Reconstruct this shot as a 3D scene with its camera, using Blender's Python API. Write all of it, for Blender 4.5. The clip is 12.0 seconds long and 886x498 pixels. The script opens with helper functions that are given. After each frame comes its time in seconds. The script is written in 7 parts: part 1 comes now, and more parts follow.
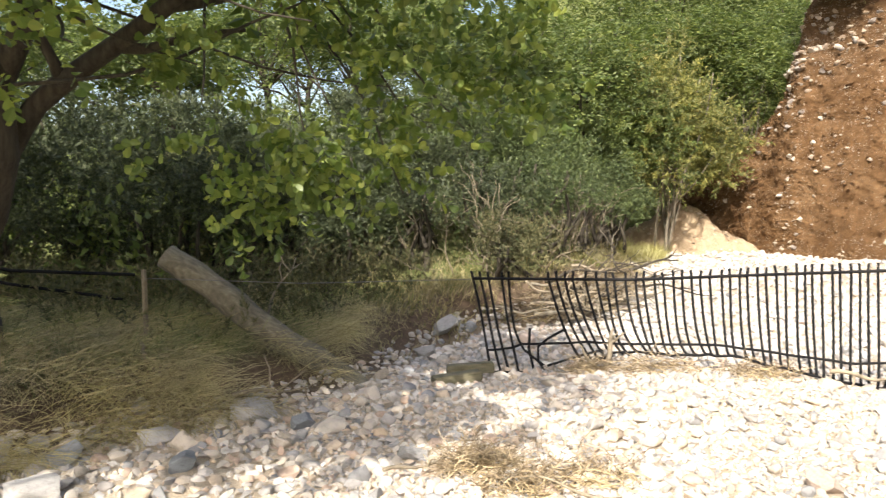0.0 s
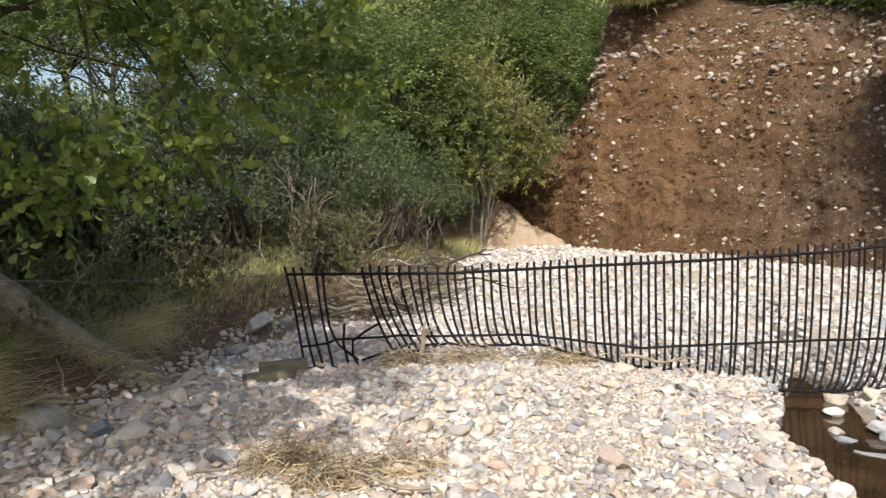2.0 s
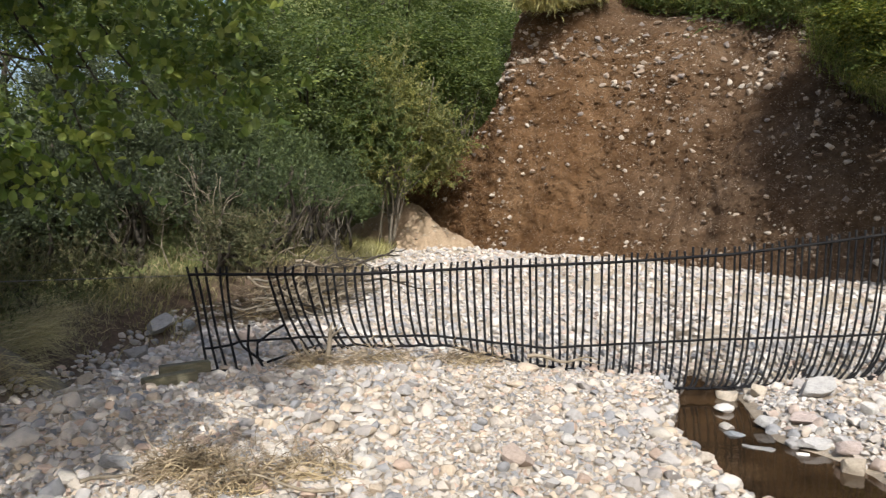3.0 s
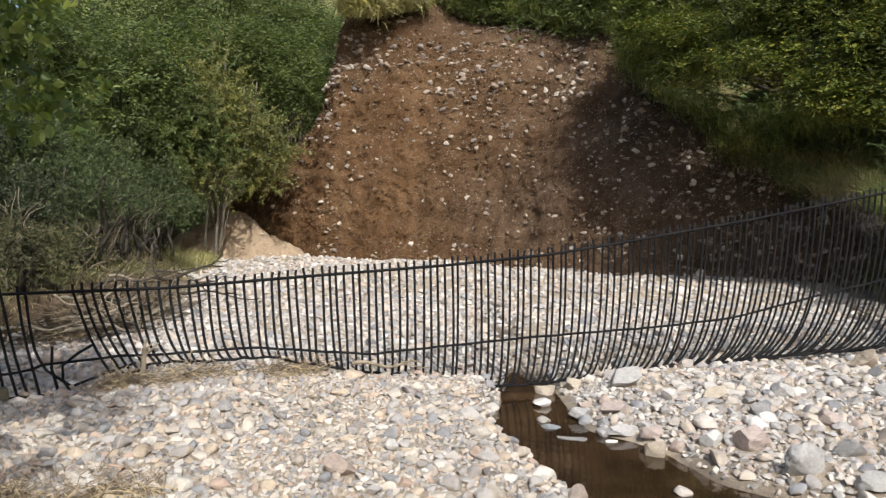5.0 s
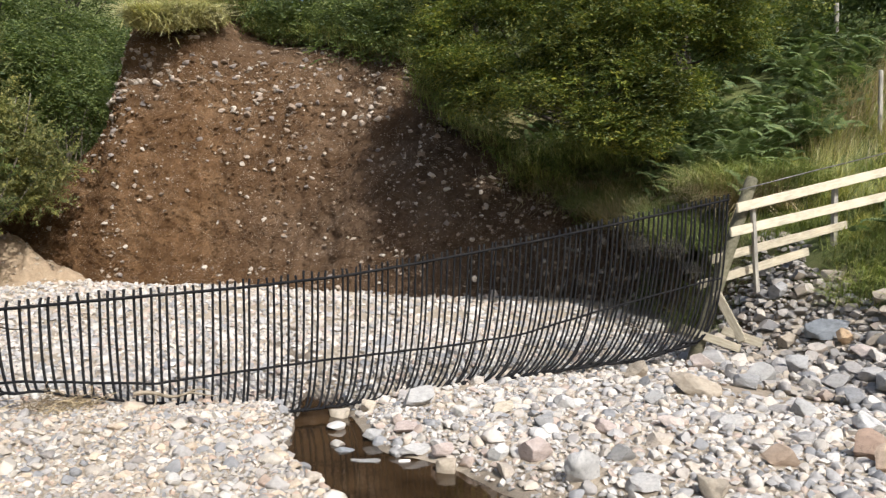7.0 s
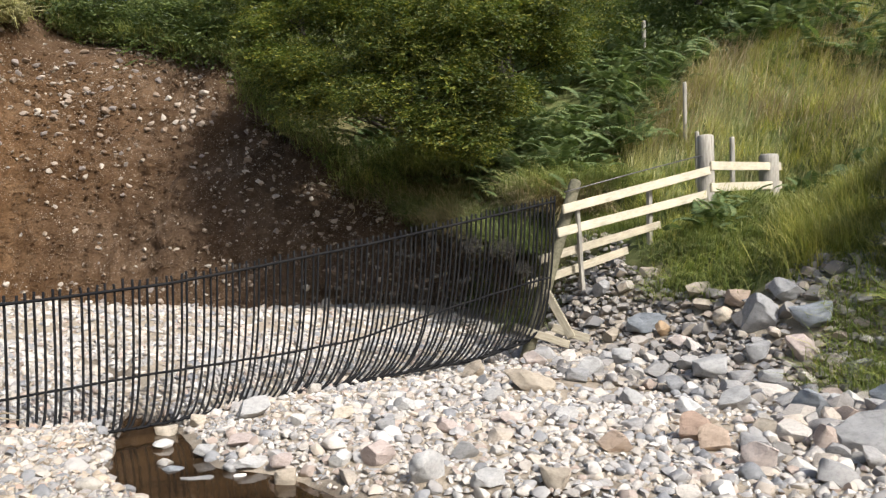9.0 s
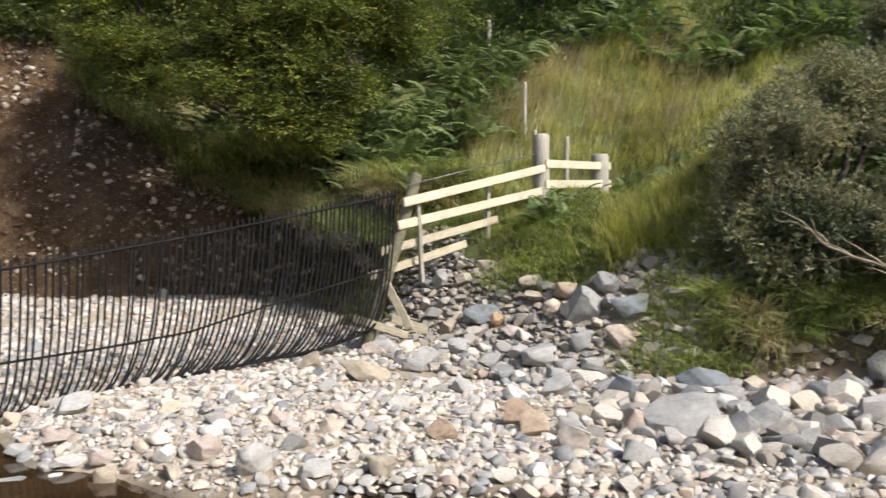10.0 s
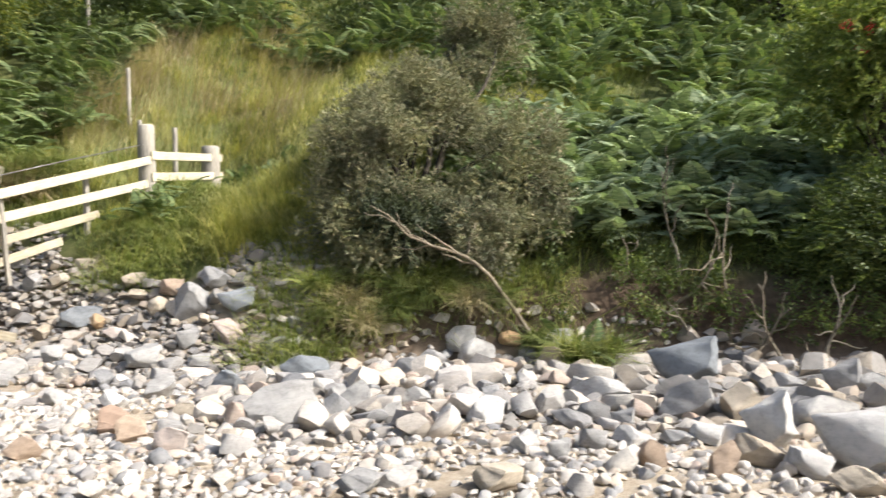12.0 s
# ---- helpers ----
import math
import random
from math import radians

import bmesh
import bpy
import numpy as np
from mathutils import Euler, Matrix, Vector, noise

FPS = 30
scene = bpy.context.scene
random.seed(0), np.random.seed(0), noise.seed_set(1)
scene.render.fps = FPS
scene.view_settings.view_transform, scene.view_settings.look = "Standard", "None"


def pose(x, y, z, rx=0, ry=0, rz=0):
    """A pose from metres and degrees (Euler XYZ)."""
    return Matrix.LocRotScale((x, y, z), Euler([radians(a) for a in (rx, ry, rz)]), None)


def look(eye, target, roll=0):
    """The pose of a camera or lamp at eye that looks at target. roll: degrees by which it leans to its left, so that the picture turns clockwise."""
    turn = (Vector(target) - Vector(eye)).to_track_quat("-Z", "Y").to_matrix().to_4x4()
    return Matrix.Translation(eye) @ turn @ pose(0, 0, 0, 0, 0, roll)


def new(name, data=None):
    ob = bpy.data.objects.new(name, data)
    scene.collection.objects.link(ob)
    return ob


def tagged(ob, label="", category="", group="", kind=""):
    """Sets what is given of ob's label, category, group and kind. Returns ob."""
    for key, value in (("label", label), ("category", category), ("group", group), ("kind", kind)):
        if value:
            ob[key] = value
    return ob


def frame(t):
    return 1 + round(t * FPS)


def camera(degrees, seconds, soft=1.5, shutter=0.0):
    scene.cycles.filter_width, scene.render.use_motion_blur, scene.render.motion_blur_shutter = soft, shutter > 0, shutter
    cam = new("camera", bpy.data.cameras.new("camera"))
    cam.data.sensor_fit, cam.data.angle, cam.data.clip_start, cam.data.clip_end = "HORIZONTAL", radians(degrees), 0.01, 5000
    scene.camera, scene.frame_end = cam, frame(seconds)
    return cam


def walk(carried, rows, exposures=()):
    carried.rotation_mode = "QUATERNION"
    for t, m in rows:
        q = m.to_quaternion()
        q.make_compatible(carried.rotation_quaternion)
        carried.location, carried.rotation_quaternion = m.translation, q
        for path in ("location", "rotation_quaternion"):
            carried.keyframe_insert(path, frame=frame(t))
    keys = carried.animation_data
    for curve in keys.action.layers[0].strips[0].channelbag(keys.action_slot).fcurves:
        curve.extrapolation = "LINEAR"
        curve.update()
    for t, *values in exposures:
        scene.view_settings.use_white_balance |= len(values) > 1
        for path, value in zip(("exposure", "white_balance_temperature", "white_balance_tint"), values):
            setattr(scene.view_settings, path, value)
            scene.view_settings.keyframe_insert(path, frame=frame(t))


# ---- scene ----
cam = camera(56.5, 12.0, soft=1.3, shutter=0.25)
walk(cam, [
    (0.0, pose(0.000, 0.000, 1.600, 86.26, 0.54, 0.00)),
    (0.5, pose(0.022, -0.002, 1.599, 86.19, 0.27, -4.43)),
    (1.0, pose(0.037, 0.008, 1.598, 85.86, -0.15, -7.23)),
    (1.5, pose(0.056, 0.003, 1.589, 86.10, -0.07, -9.64)),
    (2.0, pose(0.076, -0.009, 1.594, 85.89, 0.10, -12.27)),
    (2.5, pose(0.086, -0.014, 1.591, 85.98, -0.19, -15.43)),
    (3.0, pose(0.094, -0.027, 1.594, 86.01, -0.75, -18.46)),
    (4.8, pose(0.189, -0.069, 1.608, 86.22, 0.21, -29.17)),
    (5.0, pose(0.200, -0.070, 1.606, 86.44, 0.22, -29.95)),
    (5.5, pose(0.220, -0.076, 1.602, 87.47, 0.28, -33.42)),
    (6.0, pose(0.239, -0.092, 1.600, 88.00, -0.22, -37.45)),
    (6.5, pose(0.253, -0.103, 1.599, 88.04, -0.21, -40.43)),
    (7.0, pose(0.286, -0.080, 1.583, 88.07, -0.12, -43.60)),
    (7.2, pose(0.289, -0.057, 1.582, 88.56, -0.49, -44.45)),
    (8.8, pose(0.360, 0.068, 1.488, 88.55, 0.86, -54.90)),
    (9.0, pose(0.356, 0.057, 1.493, 88.80, 0.77, -55.43)),
    (9.5, pose(0.350, -0.025, 1.502, 88.17, -0.99, -58.53)),
    (10.0, pose(0.349, -0.099, 1.513, 88.09, -0.26, -65.67)),
    (10.5, pose(0.348, -0.151, 1.521, 87.83, -0.33, -73.05)),
    (11.0, pose(0.334, -0.190, 1.531, 88.01, -0.08, -78.57)),
    (11.5, pose(0.289, -0.267, 1.533, 87.71, 0.64, -83.10)),
    (12.0, pose(0.242, -0.381, 1.596, 87.12, 0.50, -91.01)),
], exposures=[(0.0, 1.15, 6570, 10), (0.6, 0.75, 6420, 10), (1.5, 0.45, 6220, 10), (2.5, 0.23, 6020, 10), (5.5, 0.00, 5970, 10), (7.0, 0.20, 5920, 10), (9.5, 0.25, 6020, 10), (10.5, 0.28, 6170, 10), (11.4, 0.45, 6190, 10), (12.0, 0.71, 6220, 10)])

# ---- daylight ----
SUN_AZ, SUN_EL = 196.0, 43.0      # degrees clockwise from +y, and above the horizon
world = bpy.data.worlds.new("daylight")
scene.world = world
world.use_nodes = True
wn = world.node_tree
sky = wn.nodes.new("ShaderNodeTexSky")
sky.sky_type = "NISHITA"
sky.sun_disc = False
sky.sun_elevation, sky.sun_rotation = radians(SUN_EL), radians(SUN_AZ)
sky.air_density, sky.dust_density, sky.ozone_density = 1.0, 4.0, 0.5
wn.links.new(sky.outputs[0], wn.nodes["Background"].inputs[0])
wn.nodes["Background"].inputs[1].default_value = 0.155
sun_data = bpy.data.lights.new("sun", "SUN")
sun_data.energy, sun_data.angle, sun_data.color = 5.0, radians(0.6), (1.0, 0.95, 0.87)
sun = new("sun", sun_data)
sa, se = radians(SUN_AZ), radians(SUN_EL)
sun.matrix_world = look((0, 0, 0), (-math.sin(sa) * math.cos(se), -math.cos(sa) * math.cos(se), -math.sin(se)))
sun.location = (0, -20, 30)

# ---- building blocks ----
RNG = np.random.default_rng(7)


def mesh_np(name, verts, faces, mats=(), smooth=False, index=None):
    """A mesh from an (n, 3) array and a list of (m, k) face arrays."""
    if not isinstance(faces, (list, tuple)):
        faces = [faces]
    me = bpy.data.meshes.new(name)
    verts = np.asarray(verts, np.float32)
    me.vertices.add(len(verts))
    me.vertices.foreach_set("co", verts.ravel())
    loops = np.concatenate([np.asarray(f, np.int32).ravel() for f in faces])
    totals = np.concatenate([np.full(len(f), np.asarray(f).shape[1], np.int32) for f in faces])
    me.loops.add(len(loops))
    me.loops.foreach_set("vertex_index", loops)
    me.polygons.add(len(totals))
    me.polygons.foreach_set("loop_start", np.concatenate([[0], np.cumsum(totals)[:-1]]).astype(np.int32))
    if index is not None:
        me.polygons.foreach_set("material_index", np.asarray(index, np.int32))
    me.polygons.foreach_set("use_smooth", np.full(len(totals), bool(smooth)))
    me.update(calc_edges=True)
    for m in mats:
        me.materials.append(m)
    return me


def top(name, label, category, loc=(0, 0, 0), group="", kind=""):
    ob = new(name)
    ob.location = loc
    return tagged(ob, label, category, group, kind)


def child(name, me, parent, label="", m=None):
    ob = new(name, me)
    ob.parent = parent
    if m is not None:
        ob.matrix_local = m
    if label:
        ob["label"] = label
    return ob


def part(name, bm, material, parent, label="", m=None):
    me = bpy.data.meshes.new(name)
    bm.to_mesh(me)
    bm.free()
    me.materials.append(material)
    return child(name, me, parent, label, m)


def tube(path, radii, sides=7, caps=True):
    """A tapered tube along a path: verts and faces."""
    P = np.asarray(path, float)
    n = len(P)
    R = np.broadcast_to(np.asarray(radii, float), (n,))
    T = np.gradient(P, axis=0)
    T /= np.linalg.norm(T, axis=1)[:, None] + 1e-9
    up = np.array([0.31, 0.17, 0.93]) if abs(T[0, 2]) < 0.8 else np.array([0.93, 0.3, 0.1])
    A = np.cross(T, up)
    A /= np.linalg.norm(A, axis=1)[:, None] + 1e-9
    B = np.cross(T, A)
    a = np.linspace(0, 2 * np.pi, sides, endpoint=False)
    V = P[:, None] + R[:, None, None] * (np.cos(a)[None, :, None] * A[:, None] + np.sin(a)[None, :, None] * B[:, None])
    V = V.reshape(-1, 3)
    i, j = np.meshgrid(np.arange(n - 1), np.arange(sides), indexing="ij")
    k = (j + 1) % sides
    F = np.stack([i * sides + j, i * sides + k, (i + 1) * sides + k, (i + 1) * sides + j], -1).reshape(-1, 4)
    if caps:
        V = np.concatenate([V, P[:1], P[-1:]])
        c = np.arange(sides)
        d = (c + 1) % sides
        e = (n - 1) * sides
        F2 = np.concatenate([np.stack([d, c, c * 0 + n * sides], 1), np.stack([e + c, e + d, c * 0 + n * sides + 1], 1)])
        return V, [F, F2]
    return V, [F]


def join(pieces):
    """Several (verts, faces) into one."""
    Vs, quads, tris, o = [], [], [], 0
    for V, F in pieces:
        for f in (F if isinstance(F, (list, tuple)) else [F]):
            f = np.asarray(f)
            if len(f):
                (quads if f.shape[1] == 4 else tris).append(f + o)
        Vs.append(V)
        o += len(V)
    out = []
    if quads:
        out.append(np.concatenate(quads))
    if tris:
        out.append(np.concatenate(tris))
    return np.concatenate(Vs), out


def batch(V, F, M, O):
    """Copies of a template by (n, 3, 3) matrices and (n, 3) origins: verts and faces."""
    n, k = len(M), len(V)
    W = np.einsum("nij,kj->nki", M, V) + O[:, None]
    out = []
    for f in (F if isinstance(F, (list, tuple)) else [F]):
        out.append((np.asarray(f)[None] + (np.arange(n) * k)[:, None, None]).reshape(-1, np.asarray(f).shape[1]))
    return W.reshape(-1, 3), out


def frames_from(Z, spin):
    """Rotation matrices whose third column is Z, spun by the angle."""
    Z = Z / (np.linalg.norm(Z, axis=1)[:, None] + 1e-9)
    H = np.where(np.abs(Z[:, 2:3]) < 0.9, np.array([[0, 0, 1.0]]), np.array([[1.0, 0, 0]]))
    X = np.cross(H, Z)
    X /= np.linalg.norm(X, axis=1)[:, None] + 1e-9
    Y = np.cross(Z, X)
    c, s = np.cos(spin)[:, None], np.sin(spin)[:, None]
    return np.stack([c * X + s * Y, -s * X + c * Y, Z], 2)


def vnoise(x, y, scale, seed=0):
    """Smooth value noise in -1..1."""
    x, y = np.asarray(x, float) / scale + 37.3 * seed, np.asarray(y, float) / scale - 21.7 * seed
    i, j = np.floor(x), np.floor(y)
    u, v = x - i, y - j
    u, v = u * u * (3 - 2 * u), v * v * (3 - 2 * v)

    def h(a, b):
        q = np.sin(a * 127.1 + b * 311.7 + seed * 17.17) * 43758.5453
        return 2 * (q - np.floor(q)) - 1
    return (h(i, j) * (1 - u) + h(i + 1, j) * u) * (1 - v) + (h(i, j + 1) * (1 - u) + h(i + 1, j + 1) * u) * v


# ---- materials ----
class Nodes:
    def __init__(self, name, rough=0.8, spec=0.3):
        self.mat = bpy.data.materials.new(name)
        self.mat.use_nodes = True
        self.t = self.mat.node_tree
        self.b = self.t.nodes["Principled BSDF"]
        self.b.inputs["Roughness"].default_value = rough
        self.b.inputs["Specular IOR Level"].default_value = spec
        self.co = self.t.nodes.new("ShaderNodeTexCoord").outputs["Object"]

    def link(self, a, b):
        self.t.links.new(a, b)

    def noise(self, scale, detail=4.0, rough=0.6, stretch=None):
        n = self.t.nodes.new("ShaderNodeTexNoise")
        n.inputs["Scale"].default_value, n.inputs["Detail"].default_value, n.inputs["Roughness"].default_value = scale, detail, rough
        if stretch:
            mp = self.t.nodes.new("ShaderNodeMapping")
            mp.inputs["Scale"].default_value = stretch
            self.link(self.co, mp.inputs[0])
            self.link(mp.outputs[0], n.inputs["Vector"])
        else:
            self.link(self.co, n.inputs["Vector"])
        return n.outputs["Fac"]

    def ramp(self, fac, stops, mode="LINEAR"):
        r = self.t.nodes.new("ShaderNodeValToRGB")
        r.color_ramp.interpolation = mode
        el = r.color_ramp.elements
        while len(el) < len(stops):
            el.new(0.5)
        for e, (p, c) in zip(el, stops):
            e.position = p
            e.color = (*c, 1) if len(c) == 3 else c
        self.link(fac, r.inputs[0])
        return r.outputs[0]

    def mix(self, fac, a, b, blend="MIX"):
        m = self.t.nodes.new("ShaderNodeMix")
        m.data_type, m.blend_type = "RGBA", blend
        for s, v in ((m.inputs[0], fac), (m.inputs[6], a), (m.inputs[7], b)):
            if isinstance(v, (int, float)):
                s.default_value = v
            elif isinstance(v, tuple):
                s.default_value = (*v, 1)
            else:
                self.link(v, s)
        return m.outputs[2]

    def island(self):
        return self.t.nodes.new("ShaderNodeNewGeometry").outputs["Random Per Island"]

    def random(self):
        return self.t.nodes.new("ShaderNodeObjectInfo").outputs["Random"]

    def attr(self, name):
        n = self.t.nodes.new("ShaderNodeAttribute")
        n.attribute_name = name
        return n.outputs["Fac"]

    def bump(self, fac, strength=0.4, distance=0.02):
        n = self.t.nodes.new("ShaderNodeBump")
        n.inputs["Strength"].default_value, n.inputs["Distance"].default_value = strength, distance
        self.link(fac, n.inputs["Height"])
        self.link(n.outputs[0], self.b.inputs["Normal"])

    def color(self, c):
        if isinstance(c, tuple):
            self.b.inputs["Base Color"].default_value = (*c, 1)
        else:
            self.link(c, self.b.inputs["Base Color"])
        return self.mat


STONES = [(0.0, (0.40, 0.375, 0.345)), (0.14, (0.54, 0.485, 0.405)), (0.24, (0.29, 0.285, 0.28)), (0.32, (0.57, 0.465, 0.345)),
          (0.45, (0.46, 0.425, 0.385)), (0.55, (0.50, 0.375, 0.285)), (0.63, (0.62, 0.545, 0.45)), (0.76, (0.49, 0.425, 0.345)), (0.86, (0.36, 0.325, 0.29)), (0.92, (0.66, 0.61, 0.53))]


def stone_mat(name, single, stops=STONES):
    n = Nodes(name, 0.78, 0.35)
    base = n.ramp(n.random() if single else n.island(), stops, "CONSTANT")
    mottled = n.mix(n.ramp(n.noise(14, 6), [(0.3, (0.72, 0.72, 0.72)), (0.7, (1.12, 1.1, 1.06))]), base, base)
    shade = n.ramp(n.noise(9, 10, 0.8), [(0.28, (0.52, 0.51, 0.5)), (0.5, (0.95, 0.95, 0.95)), (0.72, (1.12, 1.1, 1.07))])
    col = n.mix(1.0, base, shade, "MULTIPLY")
    band = n.ramp(n.noise(3.0, 3, 0.5, (1, 1, 5)), [(0.35, (0.9, 0.895, 0.89)), (0.65, (1, 1, 1))])
    n.bump(n.noise(22, 10, 0.8), 0.7, 0.025)
    return n.color(n.mix(1.0, col, band, "MULTIPLY"))


GREYSTONES = [(p, tuple(min(.7, 1.02 * (.75 * v + .25 * sum(c) / 3)) for i, v in enumerate(c))) for p, c in STONES]
M_STONE = stone_mat("river_stone", False)
M_GREYSTONE = stone_mat("grey_river_stone", False, GREYSTONES)
M_RUBBLE = stone_mat("broken_stone", False, [(0.0, (0.283, 0.263, 0.238)), (0.18, (0.408, 0.365, 0.314)), (0.32, (0.204, 0.197, 0.191)), (0.43, (0.416, 0.354, 0.274)), (0.58, (0.330, 0.301, 0.267)), (0.72, (0.361, 0.301, 0.242)), (0.83, (0.470, 0.418, 0.347)), (0.93, (0.243, 0.213, 0.180))])
M_CLIFFSTONE = stone_mat("till_stone", False, [(0.0, (0.27, 0.195, 0.13)), (0.25, (0.36, 0.29, 0.215)), (0.45, (0.17, 0.125, 0.09)), (0.66, (0.40, 0.33, 0.25)), (0.8, (0.26, 0.225, 0.19)), (0.93, (0.52, 0.46, 0.37))])


def ground_mat():
    """Sandy gravel where bed is 1, dark soil on the banks, short turf where turf is 1."""
    n = Nodes("ground", 0.95, 0.15)
    sand = n.ramp(n.noise(9, 8, 0.7), [(0.3, (0.34, 0.275, 0.20)), (0.55, (0.50, 0.42, 0.315)), (0.75, (0.60, 0.53, 0.43))])
    sand = n.mix(1.0, sand, n.ramp(n.noise(70, 6, 0.8), [(0.3, (0.5, 0.49, 0.48)), (0.6, (1, 1, 1))]), "MULTIPLY")
    sand = n.mix(n.attr("wet"), sand, n.ramp(n.noise(12, 5), [(0.3, (0.02, 0.013, 0.008)), (0.7, (0.06, 0.038, 0.022))]))
    soil = n.ramp(n.noise(12, 8, 0.7), [(0.3, (0.05, 0.034, 0.022)), (0.7, (0.15, 0.105, 0.07))])
    turf = n.ramp(n.noise(7, 9, 0.8), [(0.3, (0.06, 0.07, 0.026)), (0.5, (0.12, 0.135, 0.045)), (0.7, (0.20, 0.19, 0.08))])
    c = n.mix(n.attr("turf"), soil, turf)
    c = n.mix(n.attr("bed"), c, sand)
    n.bump(n.noise(60, 8, 0.75), 0.7, 0.03)
    return n.color(c)


M_GROUND = ground_mat()


def leaf_mat(name, stops, trans=0.35, rough=0.5, tone=0.35):
    n = Nodes(name, rough, 0.35)
    c = n.ramp(n.island(), stops)
    c = n.mix(1.0, c, n.ramp(n.noise(1.3, 3), [(0.3, (1 - tone, 1 - tone, 1 - tone * 0.8)), (0.7, (1.15, 1.12, 0.9))]), "MULTIPLY")
    n.color(c)
    tr = n.t.nodes.new("ShaderNodeBsdfTranslucent")
    n.link(n.mix(1.0, c, (1.12, 1.2, 0.72), "MULTIPLY"), tr.inputs[0])
    ms = n.t.nodes.new("ShaderNodeMixShader")
    ms.inputs[0].default_value = trans
    n.link(n.b.outputs[0], ms.inputs[1])
    n.link(tr.outputs[0], ms.inputs[2])
    n.link(ms.outputs[0], n.t.nodes["Material Output"].inputs[0])
    return n.mat


M_ALDER = leaf_mat("alder_leaf", [(0, (0.095, 0.145, 0.038)), (0.5, (0.17, 0.225, 0.058)), (1, (0.34, 0.385, 0.10))], 0.5, 0.42)
M_WOOD_LEAF = leaf_mat("woodland_leaf", [(0, (0.072, 0.108, 0.036)), (0.5, (0.12, 0.16, 0.05)), (1, (0.205, 0.24, 0.072))], 0.4, 0.5, 0.5)
M_WILLOW = leaf_mat("willow_leaf", [(0, (0.12, 0.14, 0.05)), (0.6, (0.205, 0.215, 0.075)), (1, (0.33, 0.30, 0.10))], 0.4)
# hazel ramp: yellow end paints sunlit tips, dark end the shaded inside, leaf by leaf
M_HAZEL = leaf_mat("hazel_leaf", [(0, (0.055, 0.085, 0.018)), (0.5, (0.115, 0.148, 0.028)), (0.85, (0.21, 0.222, 0.04)), (1, (0.31, 0.29, 0.05))], 0.35, 0.5, 0.5)
M_ROWAN = leaf_mat("rowan_leaf", [(0, (0.12, 0.17, 0.045)), (0.6, (0.21, 0.26, 0.07)), (1, (0.36, 0.38, 0.12))], 0.45)
M_BERRY = leaf_mat("rowan_berry", [(0, (0.35, 0.03, 0.02)), (1, (0.55, 0.06, 0.03))], 0.1, 0.4)
M_GORSE = leaf_mat("gorse_needle", [(0, (0.030, 0.042, 0.020)), (0.6, (0.058, 0.075, 0.034)), (1, (0.105, 0.12, 0.055))], 0.15, 0.6)
M_BROOM = leaf_mat("broom_needle", [(0, (0.042, 0.064, 0.024)), (0.6, (0.072, 0.10, 0.036)), (1, (0.125, 0.15, 0.055))], 0.2, 0.6)
M_DRYGORSE = leaf_mat("dry_gorse_needle", [(0, (0.14, 0.16, 0.085)), (0.5, (0.225, 0.235, 0.135)), (0.8, (0.31, 0.285, 0.18)), (1, (0.40, 0.335, 0.22))], 0.15, 0.8)
M_SCRUB = leaf_mat("scrub_stalk", [(0, (0.055, 0.068, 0.028)), (0.5, (0.10, 0.105, 0.048)), (1, (0.20, 0.17, 0.095))], 0.15, 0.8)
M_FERN = leaf_mat("bracken_frond", [(0, (0.096, 0.144, 0.058)), (0.6, (0.148, 0.200, 0.080)), (1, (0.232, 0.264, 0.108))], 0.3, 0.75)
M_GREYFERN = leaf_mat("grey_green_frond", [(0, (0.18, 0.24, 0.14)), (0.6, (0.27, 0.34, 0.20)), (1, (0.38, 0.43, 0.26))], 0.3, 0.75)
M_GRASS = leaf_mat("green_grass", [(0, (0.13, 0.17, 0.045)), (0.6, (0.225, 0.265, 0.075)), (1, (0.40, 0.38, 0.14))], 0.3, 0.65)
M_LUSH = leaf_mat("lush_grass", [(0, (0.085, 0.12, 0.034)), (0.6, (0.155, 0.195, 0.058)), (1, (0.28, 0.28, 0.11))], 0.3)
M_BANKGRASS = leaf_mat("olive_grass", [(0, (0.09, 0.108, 0.036)), (0.5, (0.155, 0.162, 0.06)), (1, (0.30, 0.25, 0.125))], 0.2, 0.8)
M_PALE = leaf_mat("pale_grass_blade", [(0, (0.30, 0.28, 0.12)), (0.6, (0.46, 0.43, 0.20)), (1, (0.62, 0.57, 0.32))], 0.35)
M_STRAW = leaf_mat("dry_grass", [(0, (0.27, 0.20, 0.115)), (0.5, (0.44, 0.35, 0.215)), (1, (0.60, 0.51, 0.35))], 0.25, 0.7)
M_THATCH = leaf_mat("matted_grass", [(0, (0.23, 0.195, 0.11)), (0.5, (0.385, 0.33, 0.19)), (1, (0.56, 0.49, 0.30))], 0.25, 0.8)
M_DRIFT = leaf_mat("drift_straw", [(0, (0.17, 0.125, 0.078)), (0.5, (0.31, 0.24, 0.155)), (1, (0.48, 0.39, 0.265))], 0.04, 0.85)
M_MAT = leaf_mat("flood_mat", [(0, (0.09, 0.066, 0.042)), (0.5, (0.19, 0.145, 0.095)), (1, (0.36, 0.29, 0.20))], 0.03, 0.9)
M_MEADOW = leaf_mat("yellow_green_grass", [(0, (0.24, 0.26, 0.065)), (0.5, (0.39, 0.39, 0.115)), (1, (0.62, 0.54, 0.22))], 0.4, 0.7)


